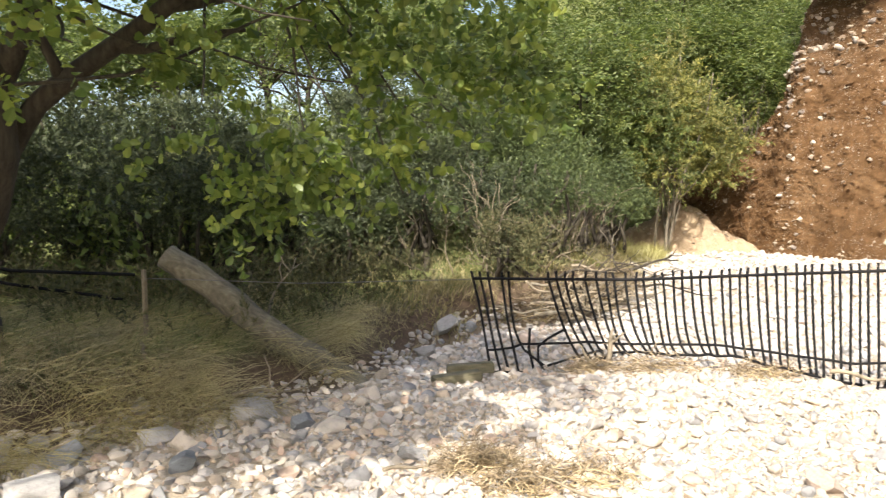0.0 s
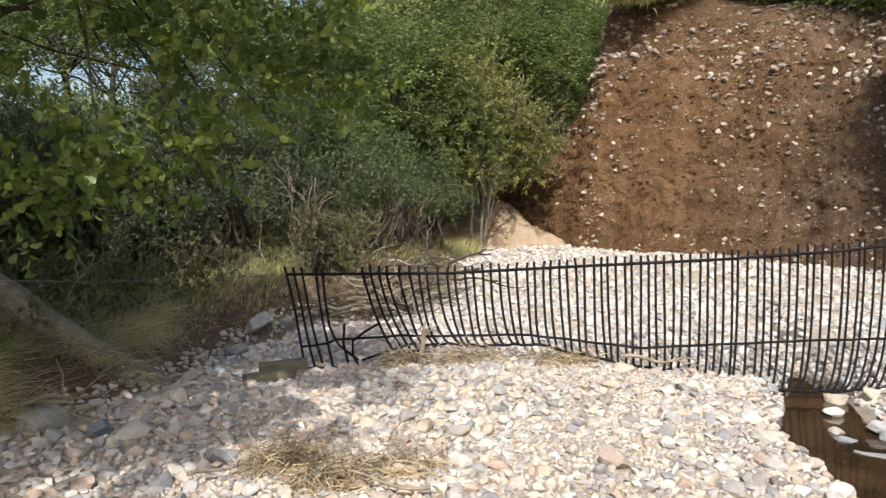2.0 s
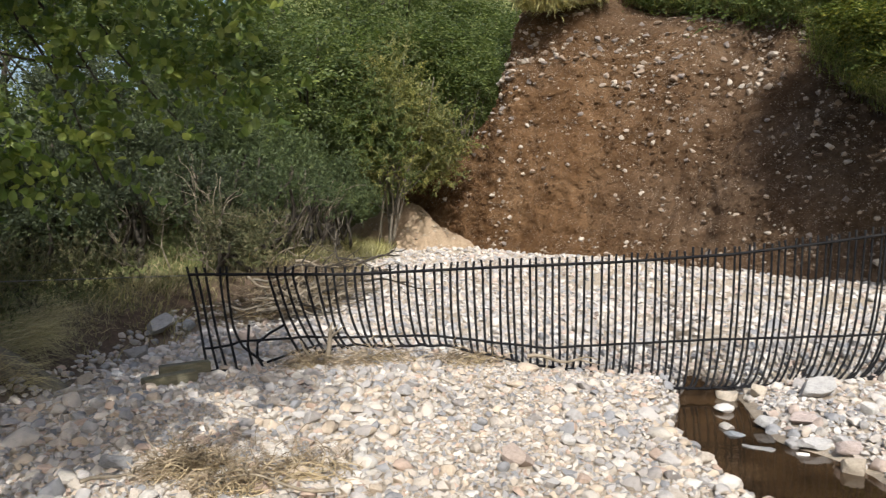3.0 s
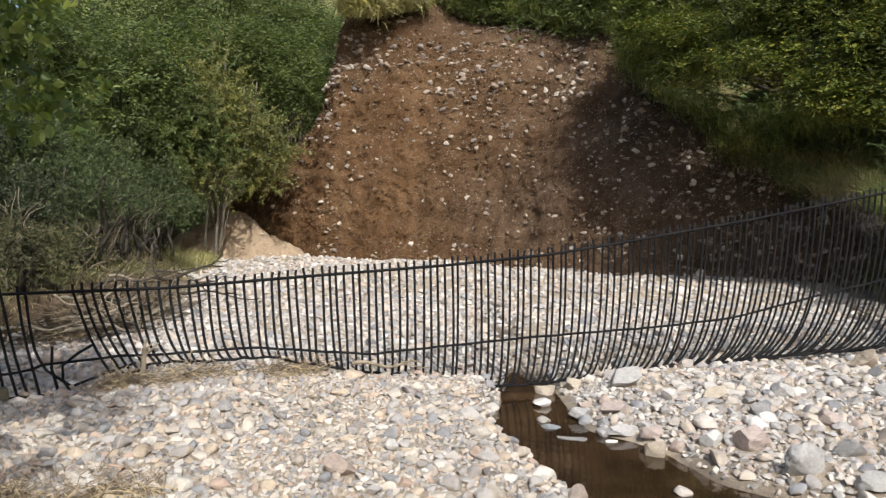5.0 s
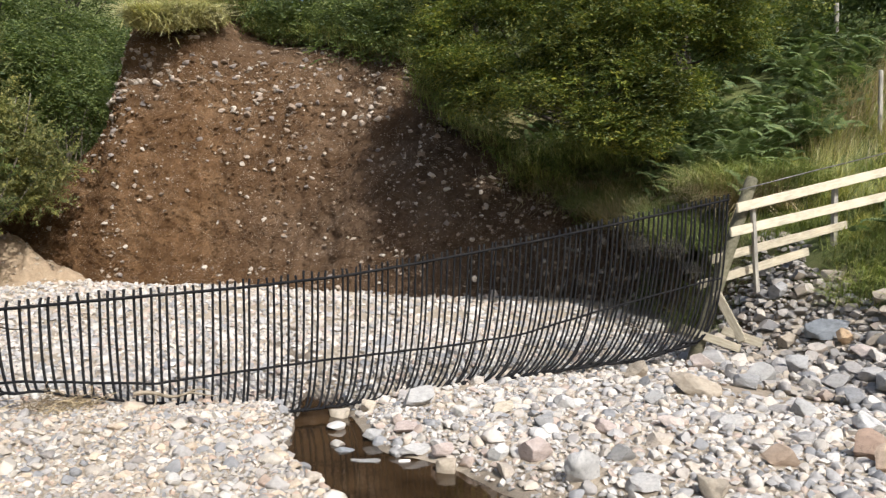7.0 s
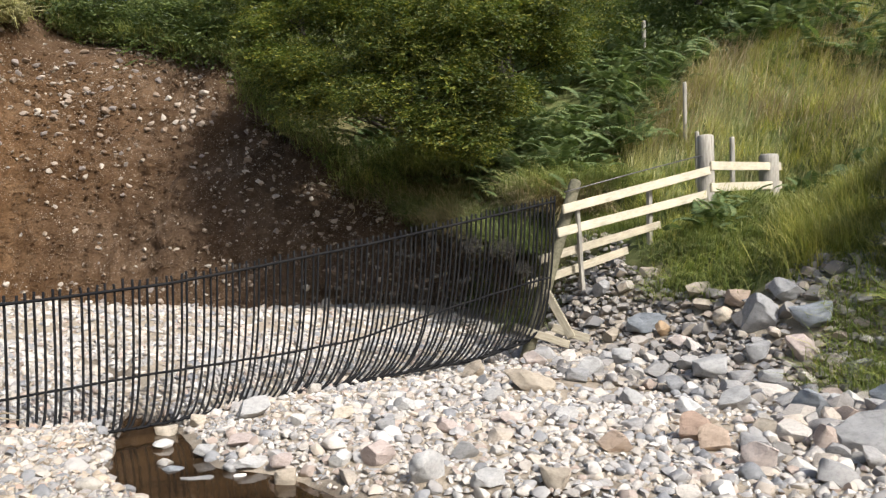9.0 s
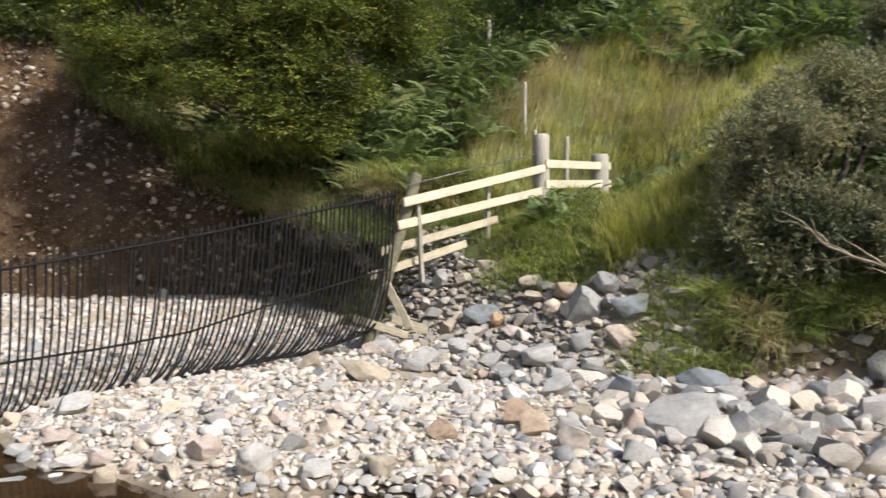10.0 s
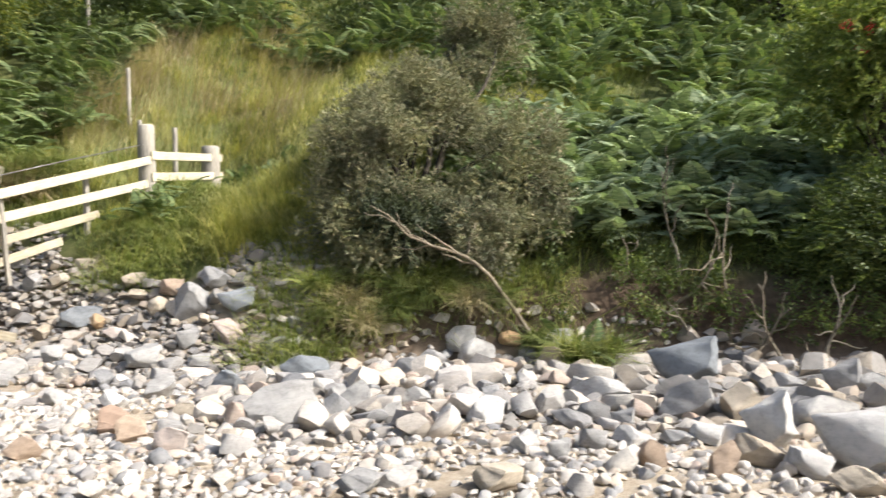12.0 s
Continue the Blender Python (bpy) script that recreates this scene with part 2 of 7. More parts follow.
def wood_mat(name, stops, stretch, rough=0.85, bump=0.5, scale=8):
    n = Nodes(name, rough, 0.25)
    g = n.noise(scale, 8, 0.65, stretch)
    c = n.ramp(g, stops)
    c = n.mix(1.0, c, n.ramp(n.noise(2.5, 4), [(0.3, (0.7, 0.7, 0.7)), (0.65, (1.08, 1.06, 1.02))]), "MULTIPLY")
    n.bump(g, bump, 0.015)
    return n.color(c)


M_BARK = wood_mat("bark", [(0.3, (0.022, 0.018, 0.013)), (0.7, (0.08, 0.068, 0.05))], (3, 3, 0.6))
M_LOG = wood_mat("weathered_log", [(0.25, (0.085, 0.073, 0.052)), (0.5, (0.17, 0.15, 0.108)), (0.75, (0.29, 0.26, 0.195))], (2.2, 9, 2.2), scale=7, bump=.9)
M_DEAD = wood_mat("dead_branch", [(0.3, (0.13, 0.105, 0.07)), (0.7, (0.32, 0.27, 0.20))], (2, 2, 2))
M_TWIG = wood_mat("grey_twig", [(0.3, (0.10, 0.085, 0.065)), (0.7, (0.24, 0.21, 0.16))], (2, 2, 2))
M_POST = wood_mat("weathered_post", [(0.3, (0.22, 0.20, 0.17)), (0.7, (0.45, 0.42, 0.36))], (5, 5, 0.5))
M_RAIL = wood_mat("pale_sawn_rail", [(0.25, (0.44, 0.38, 0.27)), (0.6, (0.62, 0.56, 0.43)), (0.8, (0.70, 0.65, 0.52))], (0.8, 7, 7), 0.75, 0.25)
M_PLANK = wood_mat("grey_plank", [(0.3, (0.34, 0.295, 0.21)), (0.7, (0.56, 0.50, 0.38))], (0.8, 7, 7))
M_MOSSY = wood_mat("mossy_timber", [(0.3, (0.085, 0.082, 0.045)), (0.7, (0.20, 0.18, 0.125))], (1, 5, 5))

nb = Nodes("black_plastic", 0.75, 0.15)
nb.bump(nb.noise(60, 4), 0.2, 0.004)
M_BLACK = nb.color(nb.ramp(nb.noise(5, 5), [(0.35, (0.005, 0.005, 0.006)), (0.7, (0.015, 0.014, 0.013))]))
nw = Nodes("wire", 0.5, 0.5)
nw.b.inputs["Metallic"].default_value = 0.7
M_WIRE = nw.color(nw.ramp(nw.noise(20, 3), [(0.3, (0.10, 0.09, 0.08)), (0.7, (0.22, 0.21, 0.2))]))


def cliff_mat():
    """Boulder clay: reddish where tone is 1, greyer and darker where it is 0 (part till, part shade put into the
    colour), washed in streaks and full of grit.
    """
    n = Nodes("boulder_clay", 0.95, 0.1)
    red = n.ramp(n.noise(1.3, 6, 0.6), [(0.3, (0.115, 0.063, 0.028)), (0.5, (0.165, 0.093, 0.043)), (0.7, (0.22, 0.132, 0.066))])
    grey = n.ramp(n.noise(1.3, 6, 0.6), [(0.3, (0.075, 0.05, 0.03)), (0.5, (0.11, 0.074, 0.047)), (0.7, (0.155, 0.109, 0.072))])
    c = n.mix(n.attr("tone"), grey, red)
    streak = n.ramp(n.noise(2.6, 5, 0.6, (1.6, 1.6, 0.16)), [(0.32, (0.74, 0.72, 0.70)), (0.6, (1.06, 1.06, 1.06))])
    c = n.mix(0.8, c, streak, "MULTIPLY")
    c = n.mix(1.0, c, n.ramp(n.noise(16, 9, 0.8), [(0.30, (0.55, 0.53, 0.52)), (0.52, (1, 1, 1)), (0.75, (1.3, 1.27, 1.22))]), "MULTIPLY")
    for scale, lo, hi in ((19, 0.17, 0.24), (33, 0.2, 0.28)):
        vo = n.t.nodes.new("ShaderNodeTexVoronoi")
        vo.inputs["Scale"].default_value = scale
        n.link(n.co, vo.inputs["Vector"])
        speck = n.ramp(vo.outputs["Distance"], [(lo, (1, 1, 1)), (hi, (0, 0, 0))])
        pick = n.ramp(n.noise(5, 3), [(0.46, (0, 0, 0)), (0.58, (1, 1, 1))])
        sp = n.t.nodes.new("ShaderNodeMath")
        sp.operation = "MULTIPLY"
        n.link(speck, sp.inputs[0])
        n.link(pick, sp.inputs[1])
        c = n.mix(sp.outputs[0], c, n.ramp(n.noise(31, 2), [(0.4, (0.17, 0.125, 0.09)), (0.62, (0.44, 0.36, 0.27))]))
    n.bump(n.noise(20, 12, 0.85), 1.0, 0.08)
    return n.color(c)


M_CLIFF = cliff_mat()
n0 = Nodes("pale_spoil", 0.95, 0.12)
n0.bump(n0.noise(30, 8, 0.75), 0.8, 0.04)
M_SPOIL = n0.color(n0.mix(1.0, n0.ramp(n0.noise(2.5, 6), [(0.3, (0.30, 0.215, 0.135)), (0.7, (0.46, 0.355, 0.24))]), n0.ramp(n0.noise(25, 8, 0.8), [(0.3, (0.6, 0.58, 0.56)), (0.6, (1, 1, 1))]), "MULTIPLY"))

n1 = Nodes("peaty_water", 0.05, 0.5)
n1.b.inputs["IOR"].default_value = 1.33
n1.bump(n1.noise(7, 3), 0.08, 0.02)
M_WATER = n1.color(n1.ramp(n1.noise(2.2, 4), [(0.3, (0.012, 0.007, 0.003)), (0.7, (0.055, 0.032, 0.014))]))

# ---- the lie of the land ----
# corners of the gravel bed, and behind each: step height, step width, slope beyond it
BED = [(-12, -16, .4, .6, .12), (-8, -2, .4, .6, .12), (-5, 2.2, .4, .6, .12), (-3.6, 4.0, .35, .7, .12), (-2.5, 4.9, .38, .8, .1), (-1.7, 5.65, .38, .8, .1), (-.73, 6.76, .30, .8, .1),
       (-.25, 8, .3, .7, .1), (.3, 9.4, .4, .6, .12), (1.5, 10.2, .55, .6, .15), (2.5, 11.5, .55, .6, .18), (3.0, 13.0, .55, .7, .2), (3.8, 16.5, .6, 1.0, .25), (4.8, 21.3, .8, 1.5, .4), (6.2, 21.6, 1.8, 2.5, .5), (7.4, 19.5, 4.2, 3.4, .5)]
BED += [(8.6, 16.8, 5.9, 4.0, .45), (9.9, 14.4, 6.0, 4.0, .45), (10.8, 11.8, 5.6, 3.8, .45), (11.4, 9.6, 3.6, 3.0, .5), (11.1, 8.1, 1.9, 1.2, .6), (10.9, 6.8, 1.5, .9, .6), (10.3, 5.5, 1.3, 1.0, .45),
       (8.9, 4.0, 1.35, 2.4, .2), (8.1, 2.5, 1.3, 2.6, .24), (8.4, .9, 1.0, 1.2, .32), (8.75, -.15, .75, .4, .5), (8.75, -1.0, .75, .4, .5), (8.6, -2.2, .75, .45, .5), (8.5, -3.2, .75, .6, .5), (8.1, -4.3, .75, .7, .45), (7.2, -5.8, .8, .9, .4), (5.4, -9, .8, .9, .3), (6, -16, .8, .9, .3)]
BP = np.array(BED)[:, :2]
BQ = np.array(BED)[:, 2:]
# the flood has cut a recess into the bank behind the gate
RECESS = np.array([(10.6, 11.9), (11.6, 11.1), (12.2, 10.3), (12.55, 9.3), (12.4, 8.2), (11.9, 7.3), (11.2, 6.4), (10.4, 6.2), (10.2, 8.5)])
CHANNEL = np.array([(7.4, 11.0), (6.2, 9.0), (5.4, 7.5), (4.5, 6.0), (3.75, 4.7), (3.6, 3.7), (4.1, 2.4), (4.4, .8), (4.1, -1.2), (3.4, -5), (2.5, -15)])


def near_line(x, y, P, closed=False):
    """Distance to a polyline, and where along it (index with fraction)."""
    best = np.full(np.shape(x), 1e9)
    at = np.zeros(np.shape(x))
    for i in range(len(P) if closed else len(P) - 1):
        a, b = P[i], P[(i + 1) % len(P)]
        d = b - a
        t = np.clip(((x - a[0]) * d[0] + (y - a[1]) * d[1]) / (d @ d), 0, 1)
        e = np.hypot(x - a[0] - t * d[0], y - a[1] - t * d[1])
        m = e < best
        best, at = np.where(m, e, best), np.where(m, i + t, at)
    return best, at


def in_bed(x, y, P=BP):
    c = np.zeros(np.shape(x), bool)
    for i in range(len(P)):
        (x0, y0), (x1, y1) = P[i], P[(i + 1) % len(P)]
        if y0 == y1:
            continue
        c ^= ((y0 > y) != (y1 > y)) & (x < (x1 - x0) * (y - y0) / (y1 - y0) + x0)
    return c


def land(x, y):
    """Height, and the signed distance to the bed's edge (negative in the bed)."""
    x, y = np.asarray(x, float), np.asarray(y, float)
    wob = 0.22
    xw, yw = x + wob * vnoise(x, y, 0.9, 3), y + wob * vnoise(x, y, 0.9, 4)
    d, at = near_line(xw, yw, BP, True)
    inside = in_bed(xw, yw)
    i = np.floor(at).astype(int) % len(BP)
    f = (at - np.floor(at))[..., None]
    q = BQ[i] * (1 - f) + BQ[(i + 1) % len(BP)] * f
    h, w, s = q[..., 0], q[..., 1], q[..., 2]
    u = np.clip(d / w, 0, 1)
    rise = h * u * u * (3 - 2 * u) * 0.5 + h * u * 0.5 + s * np.maximum(0, d - w)
    rise += (0.07 + 0.25 * np.clip((x + 2) / 6, 0, 1)) * np.maximum(0, d - 6) * (s < 0.3)
    rise -= 0.9 * np.exp(-((x - 13.6) ** 2 + (y - 2.9) ** 2) / 1.6)
    rise += 0.28 * np.maximum(0, d - 5.6) * ((s > 0.2) & (s < 0.4))
    cap = 2.6 + 11.5 * np.clip((x + 3) / 9, 0, 1)
    rise = np.where(rise > cap, cap + (rise - cap) * (0.03 + 0.3 * np.clip((x - 2) / 6, 0, 1)), rise)
    rise += np.clip(d / 3, 0, 1) * (0.12 * vnoise(x, y, 1.3, 5) + 0.16 * vnoise(x, y, 5, 6))
    dr, _ = near_line(xw, yw, RECESS, True)
    cut = in_bed(xw, yw, RECESS)
    f = np.where(cut, 0, np.clip(dr / 1.0, 0, 1))
    rise = rise * f * f * (3 - 2 * f)
    d = np.where(inside, d, np.where(cut, dr, np.minimum(d, dr)))
    inside = inside | cut
    cd, _ = near_line(x, y, CHANNEL)
    bed = 0.035 * vnoise(x, y, 1.1, 1) + 0.05 * vnoise(x, y, 2.7, 2) - (0.24 - .11 * np.clip((y - 6.0) / .8, 0, 1)) * np.exp(-(cd / (0.24 + 0.14 * vnoise(x, y, .6, 8) + 0.5 * np.exp(-((x - 4.05) ** 2 + (y - 3.9) ** 2) / 0.9) + .22 * np.exp(-((x - 4.7) ** 2 + (y - 5.5) ** 2) / 0.5))) ** 2)
    bed += 0.10 * np.exp(-((x - 1.9) ** 2 + (y - 6.4) ** 2) / 1.4) + 0.02 * np.maximum(0, np.hypot(x, y) - 10)
    far = np.hypot(x, y)
    z = bed * np.clip(1 - d / 1.5 * ~inside, 0, 1) + np.where(inside, 0, rise)
    return z, np.where(inside, -d, d)


def zland(x, y):
    return land(np.atleast_1d(x), np.atleast_1d(y))[0]


# ---- the ground, one sheet to the horizon ----
az = np.linspace(0, 2 * np.pi, 450, endpoint=False)
rad = np.concatenate([np.linspace(0.4, 24, 140), 24 * 1.08 ** np.arange(1, 56)])
AZ, RD = np.meshgrid(az, rad, indexing="ij")
GX, GY = 1.5 + RD * np.sin(AZ), 2.0 + RD * np.cos(AZ)
GZ, GD = land(GX, GY)
nr = len(rad)
i, j = np.meshgrid(np.arange(len(az)), np.arange(nr - 1), indexing="ij")
i2 = (i + 1) % len(az)
GF = np.stack([i * nr + j, i * nr + j + 1, i2 * nr + j + 1, i2 * nr + j], -1).reshape(-1, 4)
GV = np.stack([GX, GY, GZ], -1).reshape(-1, 3)
GV = np.concatenate([GV, [[1.5, 2.0, float(zland(1.5, 2.0)[0])]]])
cap = np.stack([np.arange(len(az)) * nr, ((np.arange(len(az)) + 1) % len(az)) * nr, np.full(len(az), len(GV) - 1)], 1)
gme = mesh_np("ground", GV, [GF, cap], [M_GROUND], True)
d0 = np.append(GD.ravel(), -1.0)
xx, yy = GV[:, 0], GV[:, 1]
cd, _ = near_line(xx, yy, CHANNEL)
ramp_zone = (np.hypot((xx - 9.0) / 2.0, (yy - 2.7) / 2.0) < .95) & (d0 < 1.3)
masks = {"bed": np.where(ramp_zone, 0.75, np.clip(0.5 - d0 / 0.4, 0, 1)),
         "turf": np.clip((d0 - 0.5) / 0.8, 0, 1),
         "wet": np.clip(1.25 - .7 * np.clip((yy - 6.0) / .8, 0, 1) - cd / 0.6 + 0.5 * vnoise(xx, yy, 0.5, 9), 0, 1)}
for key, val in masks.items():
    gme.attributes.new(key, "FLOAT", "POINT").data.foreach_set("value", val.astype(np.float32))
ground = tagged(new("ground", gme), "sandy gravel river bed between earth and turf banks", "ground", kind="structure")

# ---- water in the channel ----
t = np.linspace(0, 1, 160)
seg = np.linspace(0, len(CHANNEL) - 1.001, 160)
ci = np.floor(seg).astype(int)
cp = CHANNEL[ci] * (1 - (seg - ci))[:, None] + CHANNEL[ci + 1] * (seg - ci)[:, None]
for _ in range(80):
    cp[1:-1] = (cp[:-2] + 2 * cp[1:-1] + cp[2:]) / 4
tn = np.gradient(cp, axis=0)
tn /= np.linalg.norm(tn, axis=1)[:, None]
nn = np.stack([-tn[:, 1], tn[:, 0]], 1)
off = np.linspace(-.95, .95, 7)
WV = np.concatenate([(cp[:, None] + nn[:, None] * off[None, :, None]), np.full((160, 7, 1), -0.135)], 2).reshape(-1, 3)
i, j = np.meshgrid(np.arange(159), np.arange(6), indexing="ij")
WF = np.stack([i * 7 + j, i * 7 + j + 1, (i + 1) * 7 + j + 1, (i + 1) * 7 + j], -1).reshape(-1, 4)
water = tagged(new("water", mesh_np("water", WV, WF, [M_WATER], True)), "shallow brown peaty stream water between the stones", "water", kind="structure")

# ---- stones ----
def rock(seed, sub):
    """A water-worn cobble with a few flattened sides, about 1 across."""
    rng = np.random.default_rng(seed)
    bm = bmesh.new()
    bmesh.ops.create_icosphere(bm, subdivisions=sub, radius=0.5)
    V = np.array([v.co[:] for v in bm.verts])
    F = np.array([[v.index for v in f.verts] for f in bm.faces])
    bm.free()
    for _ in range(rng.integers(9, 15)):
        n = rng.normal(size=3)
        n /= np.linalg.norm(n)
        over = np.maximum(0, V @ n - rng.uniform(0.17, 0.38))
        V = V - over[:, None] * n * 0.93
    V += 0.022 * np.stack([vnoise(V[:, 0] + V[:, 2], V[:, 1] - V[:, 2], 0.22, seed + k) for k in range(3)], 1)
    if sub > 3:
        for sc, am in ((.34, .020), (.12, .005)):
            V += am * np.stack([vnoise(V[:, 0] + 1.7 * V[:, 2], V[:, 1] - 1.3 * V[:, 2], sc, seed + 7 + k) for k in range(3)], 1)
    V /= np.ptp(V, axis=0).max()
    return V, F


GRIT = [rock(30 + s, 1) for s in range(6)]


def broken(seed, sub):
    """A sharp-edged block split along a few planes."""
    rng = np.random.default_rng(seed)
    bm = bmesh.new()
    bmesh.ops.create_icosphere(bm, subdivisions=sub, radius=0.62)
    V = np.array([v.co[:] for v in bm.verts])
    F = np.array([[v.index for v in f.verts] for f in bm.faces])
    bm.free()
    R = np.linalg.qr(rng.normal(size=(3, 3)))[0]
    planes = [s * R[:, k] for k in range(3) for s in (1, -1)] + [rng.normal(size=3) for _ in range(6)]
    for k, n in enumerate(planes):
        n = n / np.linalg.norm(n) + (rng.normal(0, .2, 3) if k < 6 else 0)
        n /= np.linalg.norm(n)
        V = V - np.maximum(0, V @ n - rng.uniform(0.25, 0.40))[:, None] * n * .95
    V += 0.016 * np.stack([vnoise(V[:, 0] + V[:, 2], V[:, 1] - V[:, 2], 0.25, seed + k) for k in range(3)], 1)
    if sub > 3:
        for sc, am in ((.4, .014), (.16, .014), (.07, .008)):
            V += am * np.stack([vnoise(V[:, 0] + 1.7 * V[:, 2], V[:, 1] - 1.3 * V[:, 2], sc, seed + 7 + k) for k in range(3)], 1)
    V /= np.ptp(V, axis=0).max()
    return V, F


PEBBLES = [rock(s, 2) for s in range(6)] + [broken(90 + s, 2) for s in range(4)]
SHARDS = [broken(70 + s, 2) for s in range(8)]
COBBLES = [rock(50 + s, 4) if s % 4 == 3 else broken(50 + s, 4) for s in range(12)]


def stone_mesh(name, V, F, mat, angle=32):
    me = mesh_np(name, V, F, [mat], True)
    me.set_sharp_from_angle(angle=radians(angle))
    return me


def rock_pose(n, rng, flat=(0.45, 0.8)):
    """Random turns about the upright with a small tilt, and stretched sizes: (n, 3, 3), for stones 1 across."""
    a, t, u = rng.uniform(0, 6.28, n), rng.normal(0, 0.22, n), rng.uniform(0, 6.28, n)
    Z = np.stack([np.sin(t) * np.cos(u), np.sin(t) * np.sin(u), np.cos(t)], 1)
    M = frames_from(Z, a)
    S = np.stack([np.ones(n), rng.uniform(0.62, 0.95, n), rng.uniform(flat[0], flat[1], n)], 1)
    return M * S[:, None, :], S[:, 2]


class Scatter:
    """Dart throwing with a grid: keeps stones from lying in one another."""

    def __init__(self):
        self.cell, self.grid = 0.3, {}

    def free(self, x, y, r):
        i, j = int(x / self.cell + 1000), int(y / self.cell + 1000)
        for a in (i - 1, i, i + 1):
            for b in (j - 1, j, j + 1):
                for (u, v, s) in self.grid.get((a, b), ()):
                    if (u - x) ** 2 + (v - y) ** 2 < (0.74 * (r + s)) ** 2:
                        return False
        return True

    def put(self, x, y, r):
        self.grid.setdefault((int(x / self.cell + 1000), int(y / self.cell + 1000)), []).append((x, y, r))


rng = np.random.default_rng(11)
field = Scatter()


# single boulders, place by place: x, y, width, height, turn, tone
ROCK_TONES = [((0.34, 0.33, 0.315), (0.44, 0.425, 0.40)), ((0.23, 0.225, 0.22), (0.31, 0.30, 0.29)), ((0.215, 0.23, 0.242), (0.30, 0.315, 0.325)), ((0.44, 0.37, 0.28), (0.56, 0.48, 0.37)),
              ((0.52, 0.50, 0.47), (0.64, 0.62, 0.58)), ((0.38, 0.27, 0.20), (0.46, 0.35, 0.26)), ((0.50, 0.41, 0.36), (0.58, 0.49, 0.43)), ((0.50, 0.33, 0.18), (0.56, 0.39, 0.23))]
ROCK_MATS = [stone_mat("boulder_stone", True, [(0.0, p), (0.5, q)]) for p, q in ROCK_TONES]
ROCK_WORDS = ("grey", "dark grey", "blue-grey", "tan", "pale", "reddish brown", "pinkish", "ochre")
bmesh_rocks = [stone_mesh("boulder", V, F, ROCK_MATS[0], 38) for V, F in COBBLES]
rngb = np.random.default_rng(5)


def rocks(group, rows):
    for bx, by, wide, high, turn, tone in rows:
        k = rngb.integers(len(bmesh_rocks)) if wide < .7 else 4 * rngb.integers(3) + 3
        ob = new("boulder", bmesh_rocks[k])
        hz = high * 1.18
        z = float(zland(bx, by)[0])
        ob.matrix_world = Matrix.LocRotScale((bx, by, z + hz * 0.27), Euler((rngb.normal(0, .14), rngb.normal(0, .14), radians(turn + rngb.normal(0, 16)))), (wide * 1.04, wide * rngb.uniform(.68, .95), hz))
        ob.material_slots[0].link = "OBJECT"
        ob.material_slots[0].material = ROCK_MATS[tone]
        tagged(ob, ROCK_WORDS[tone] + (" weathered boulder lying among the river stones" if wide > 0.36 else " rounded cobble lying on the gravel bed"), "boulder", group)
        field.put(bx, by, wide * 0.42)


rocks("boulders below the undercut bank", [(7.65, -2.68, 0.76, 0.46, -107, 2), (6.41, -2.36, 0.48, 0.34, -108, 0), (6.29, -2.7, 0.44, 0.39, -111, 3), (5.66, -2.65, 0.42, 0.38, -113, 4), (5.89, -3.18, 0.49, 0.31, -116, 0), (5.12, -2.99, 0.74, 0.43, -118, 4), (5.19, -2.38, 0.36, 0.23, -112, 3), (7.0, -1.87, 0.51, 0.27, -102, 0), (6.31, -1.42, 0.31, 0.18, -100, 1), (6.78, 0.21, 0.34, 0.27, -85, 0), (4.87, -0.77, 0.33, 0.18, -95, 3), (4.89, 0.02, 0.3, 0.15, -85, 0), (4.68, -2.73, 0.33, 0.16, -118, 3), (5.0, -0.19, 0.24, 0.15, -88, 4)])
rocks("boulders below the undercut bank", [(8.72, -1.7, 0.37, 0.36, -99, 0), (8.82, -1.24, 0.25, 0.18, -96, 7), (6.12, -0.54, 0.19, 0.26, -92, 4), (6.41, -0.81, 0.27, 0.26, -94, 4), (8.18, -0.2, 0.41, 0.22, -89, 0), (8.55, -0.44, 0.32, 0.26, -90, 0), (8.8, -0.71, 0.36, 0.31, -92, 0), (8.51, -0.89, 0.4, 0.36, -94, 0), (7.06, -1.36, 0.3, 0.16, -98, 3), (8.27, -1.1, 0.28, 0.17, -95, 5), (7.04, -3.83, 0.38, 0.3, -117, 0), (7.07, -3.4, 0.34, 0.22, -114, 0), (6.8, -3.53, 0.23, 0.22, -116, 3), (5.74, -1.73, 0.24, 0.16, -104, 4), (5.15, -1.74, 0.17, 0.2, -106, 5)])
rocks("stones of the ramp", [(9.27, 1.94, 0.38, 0.28, -78, 0), (8.99, 1.68, 0.49, 0.26, -79, 2), (9.03, 2.13, 0.39, 0.41, -76, 0), (8.67, 1.7, 0.34, 0.3, -78, 6), (9.56, 3.54, 0.52, 0.25, -69, 2), (7.34, 1.37, 0.36, 0.26, -79, 2), (7.93, 0.81, 0.44, 0.37, -84, 2), (6.61, 0.82, 0.66, 0.37, -82, 0), (6.05, 1.74, 0.26, 0.24, -73, 5), (5.77, 1.37, 0.26, 0.22, -76, 6), (5.55, 2.26, 0.25, 0.15, -66, 5), (4.65, 2.26, 0.23, 0.14, -62, 3), (8.43, 2.47, 0.37, 0.23, -73, 0), (9.46, 2.49, 0.28, 0.24, -75, 5), (9.36, 3.26, 0.23, 0.19, -70, 7)])
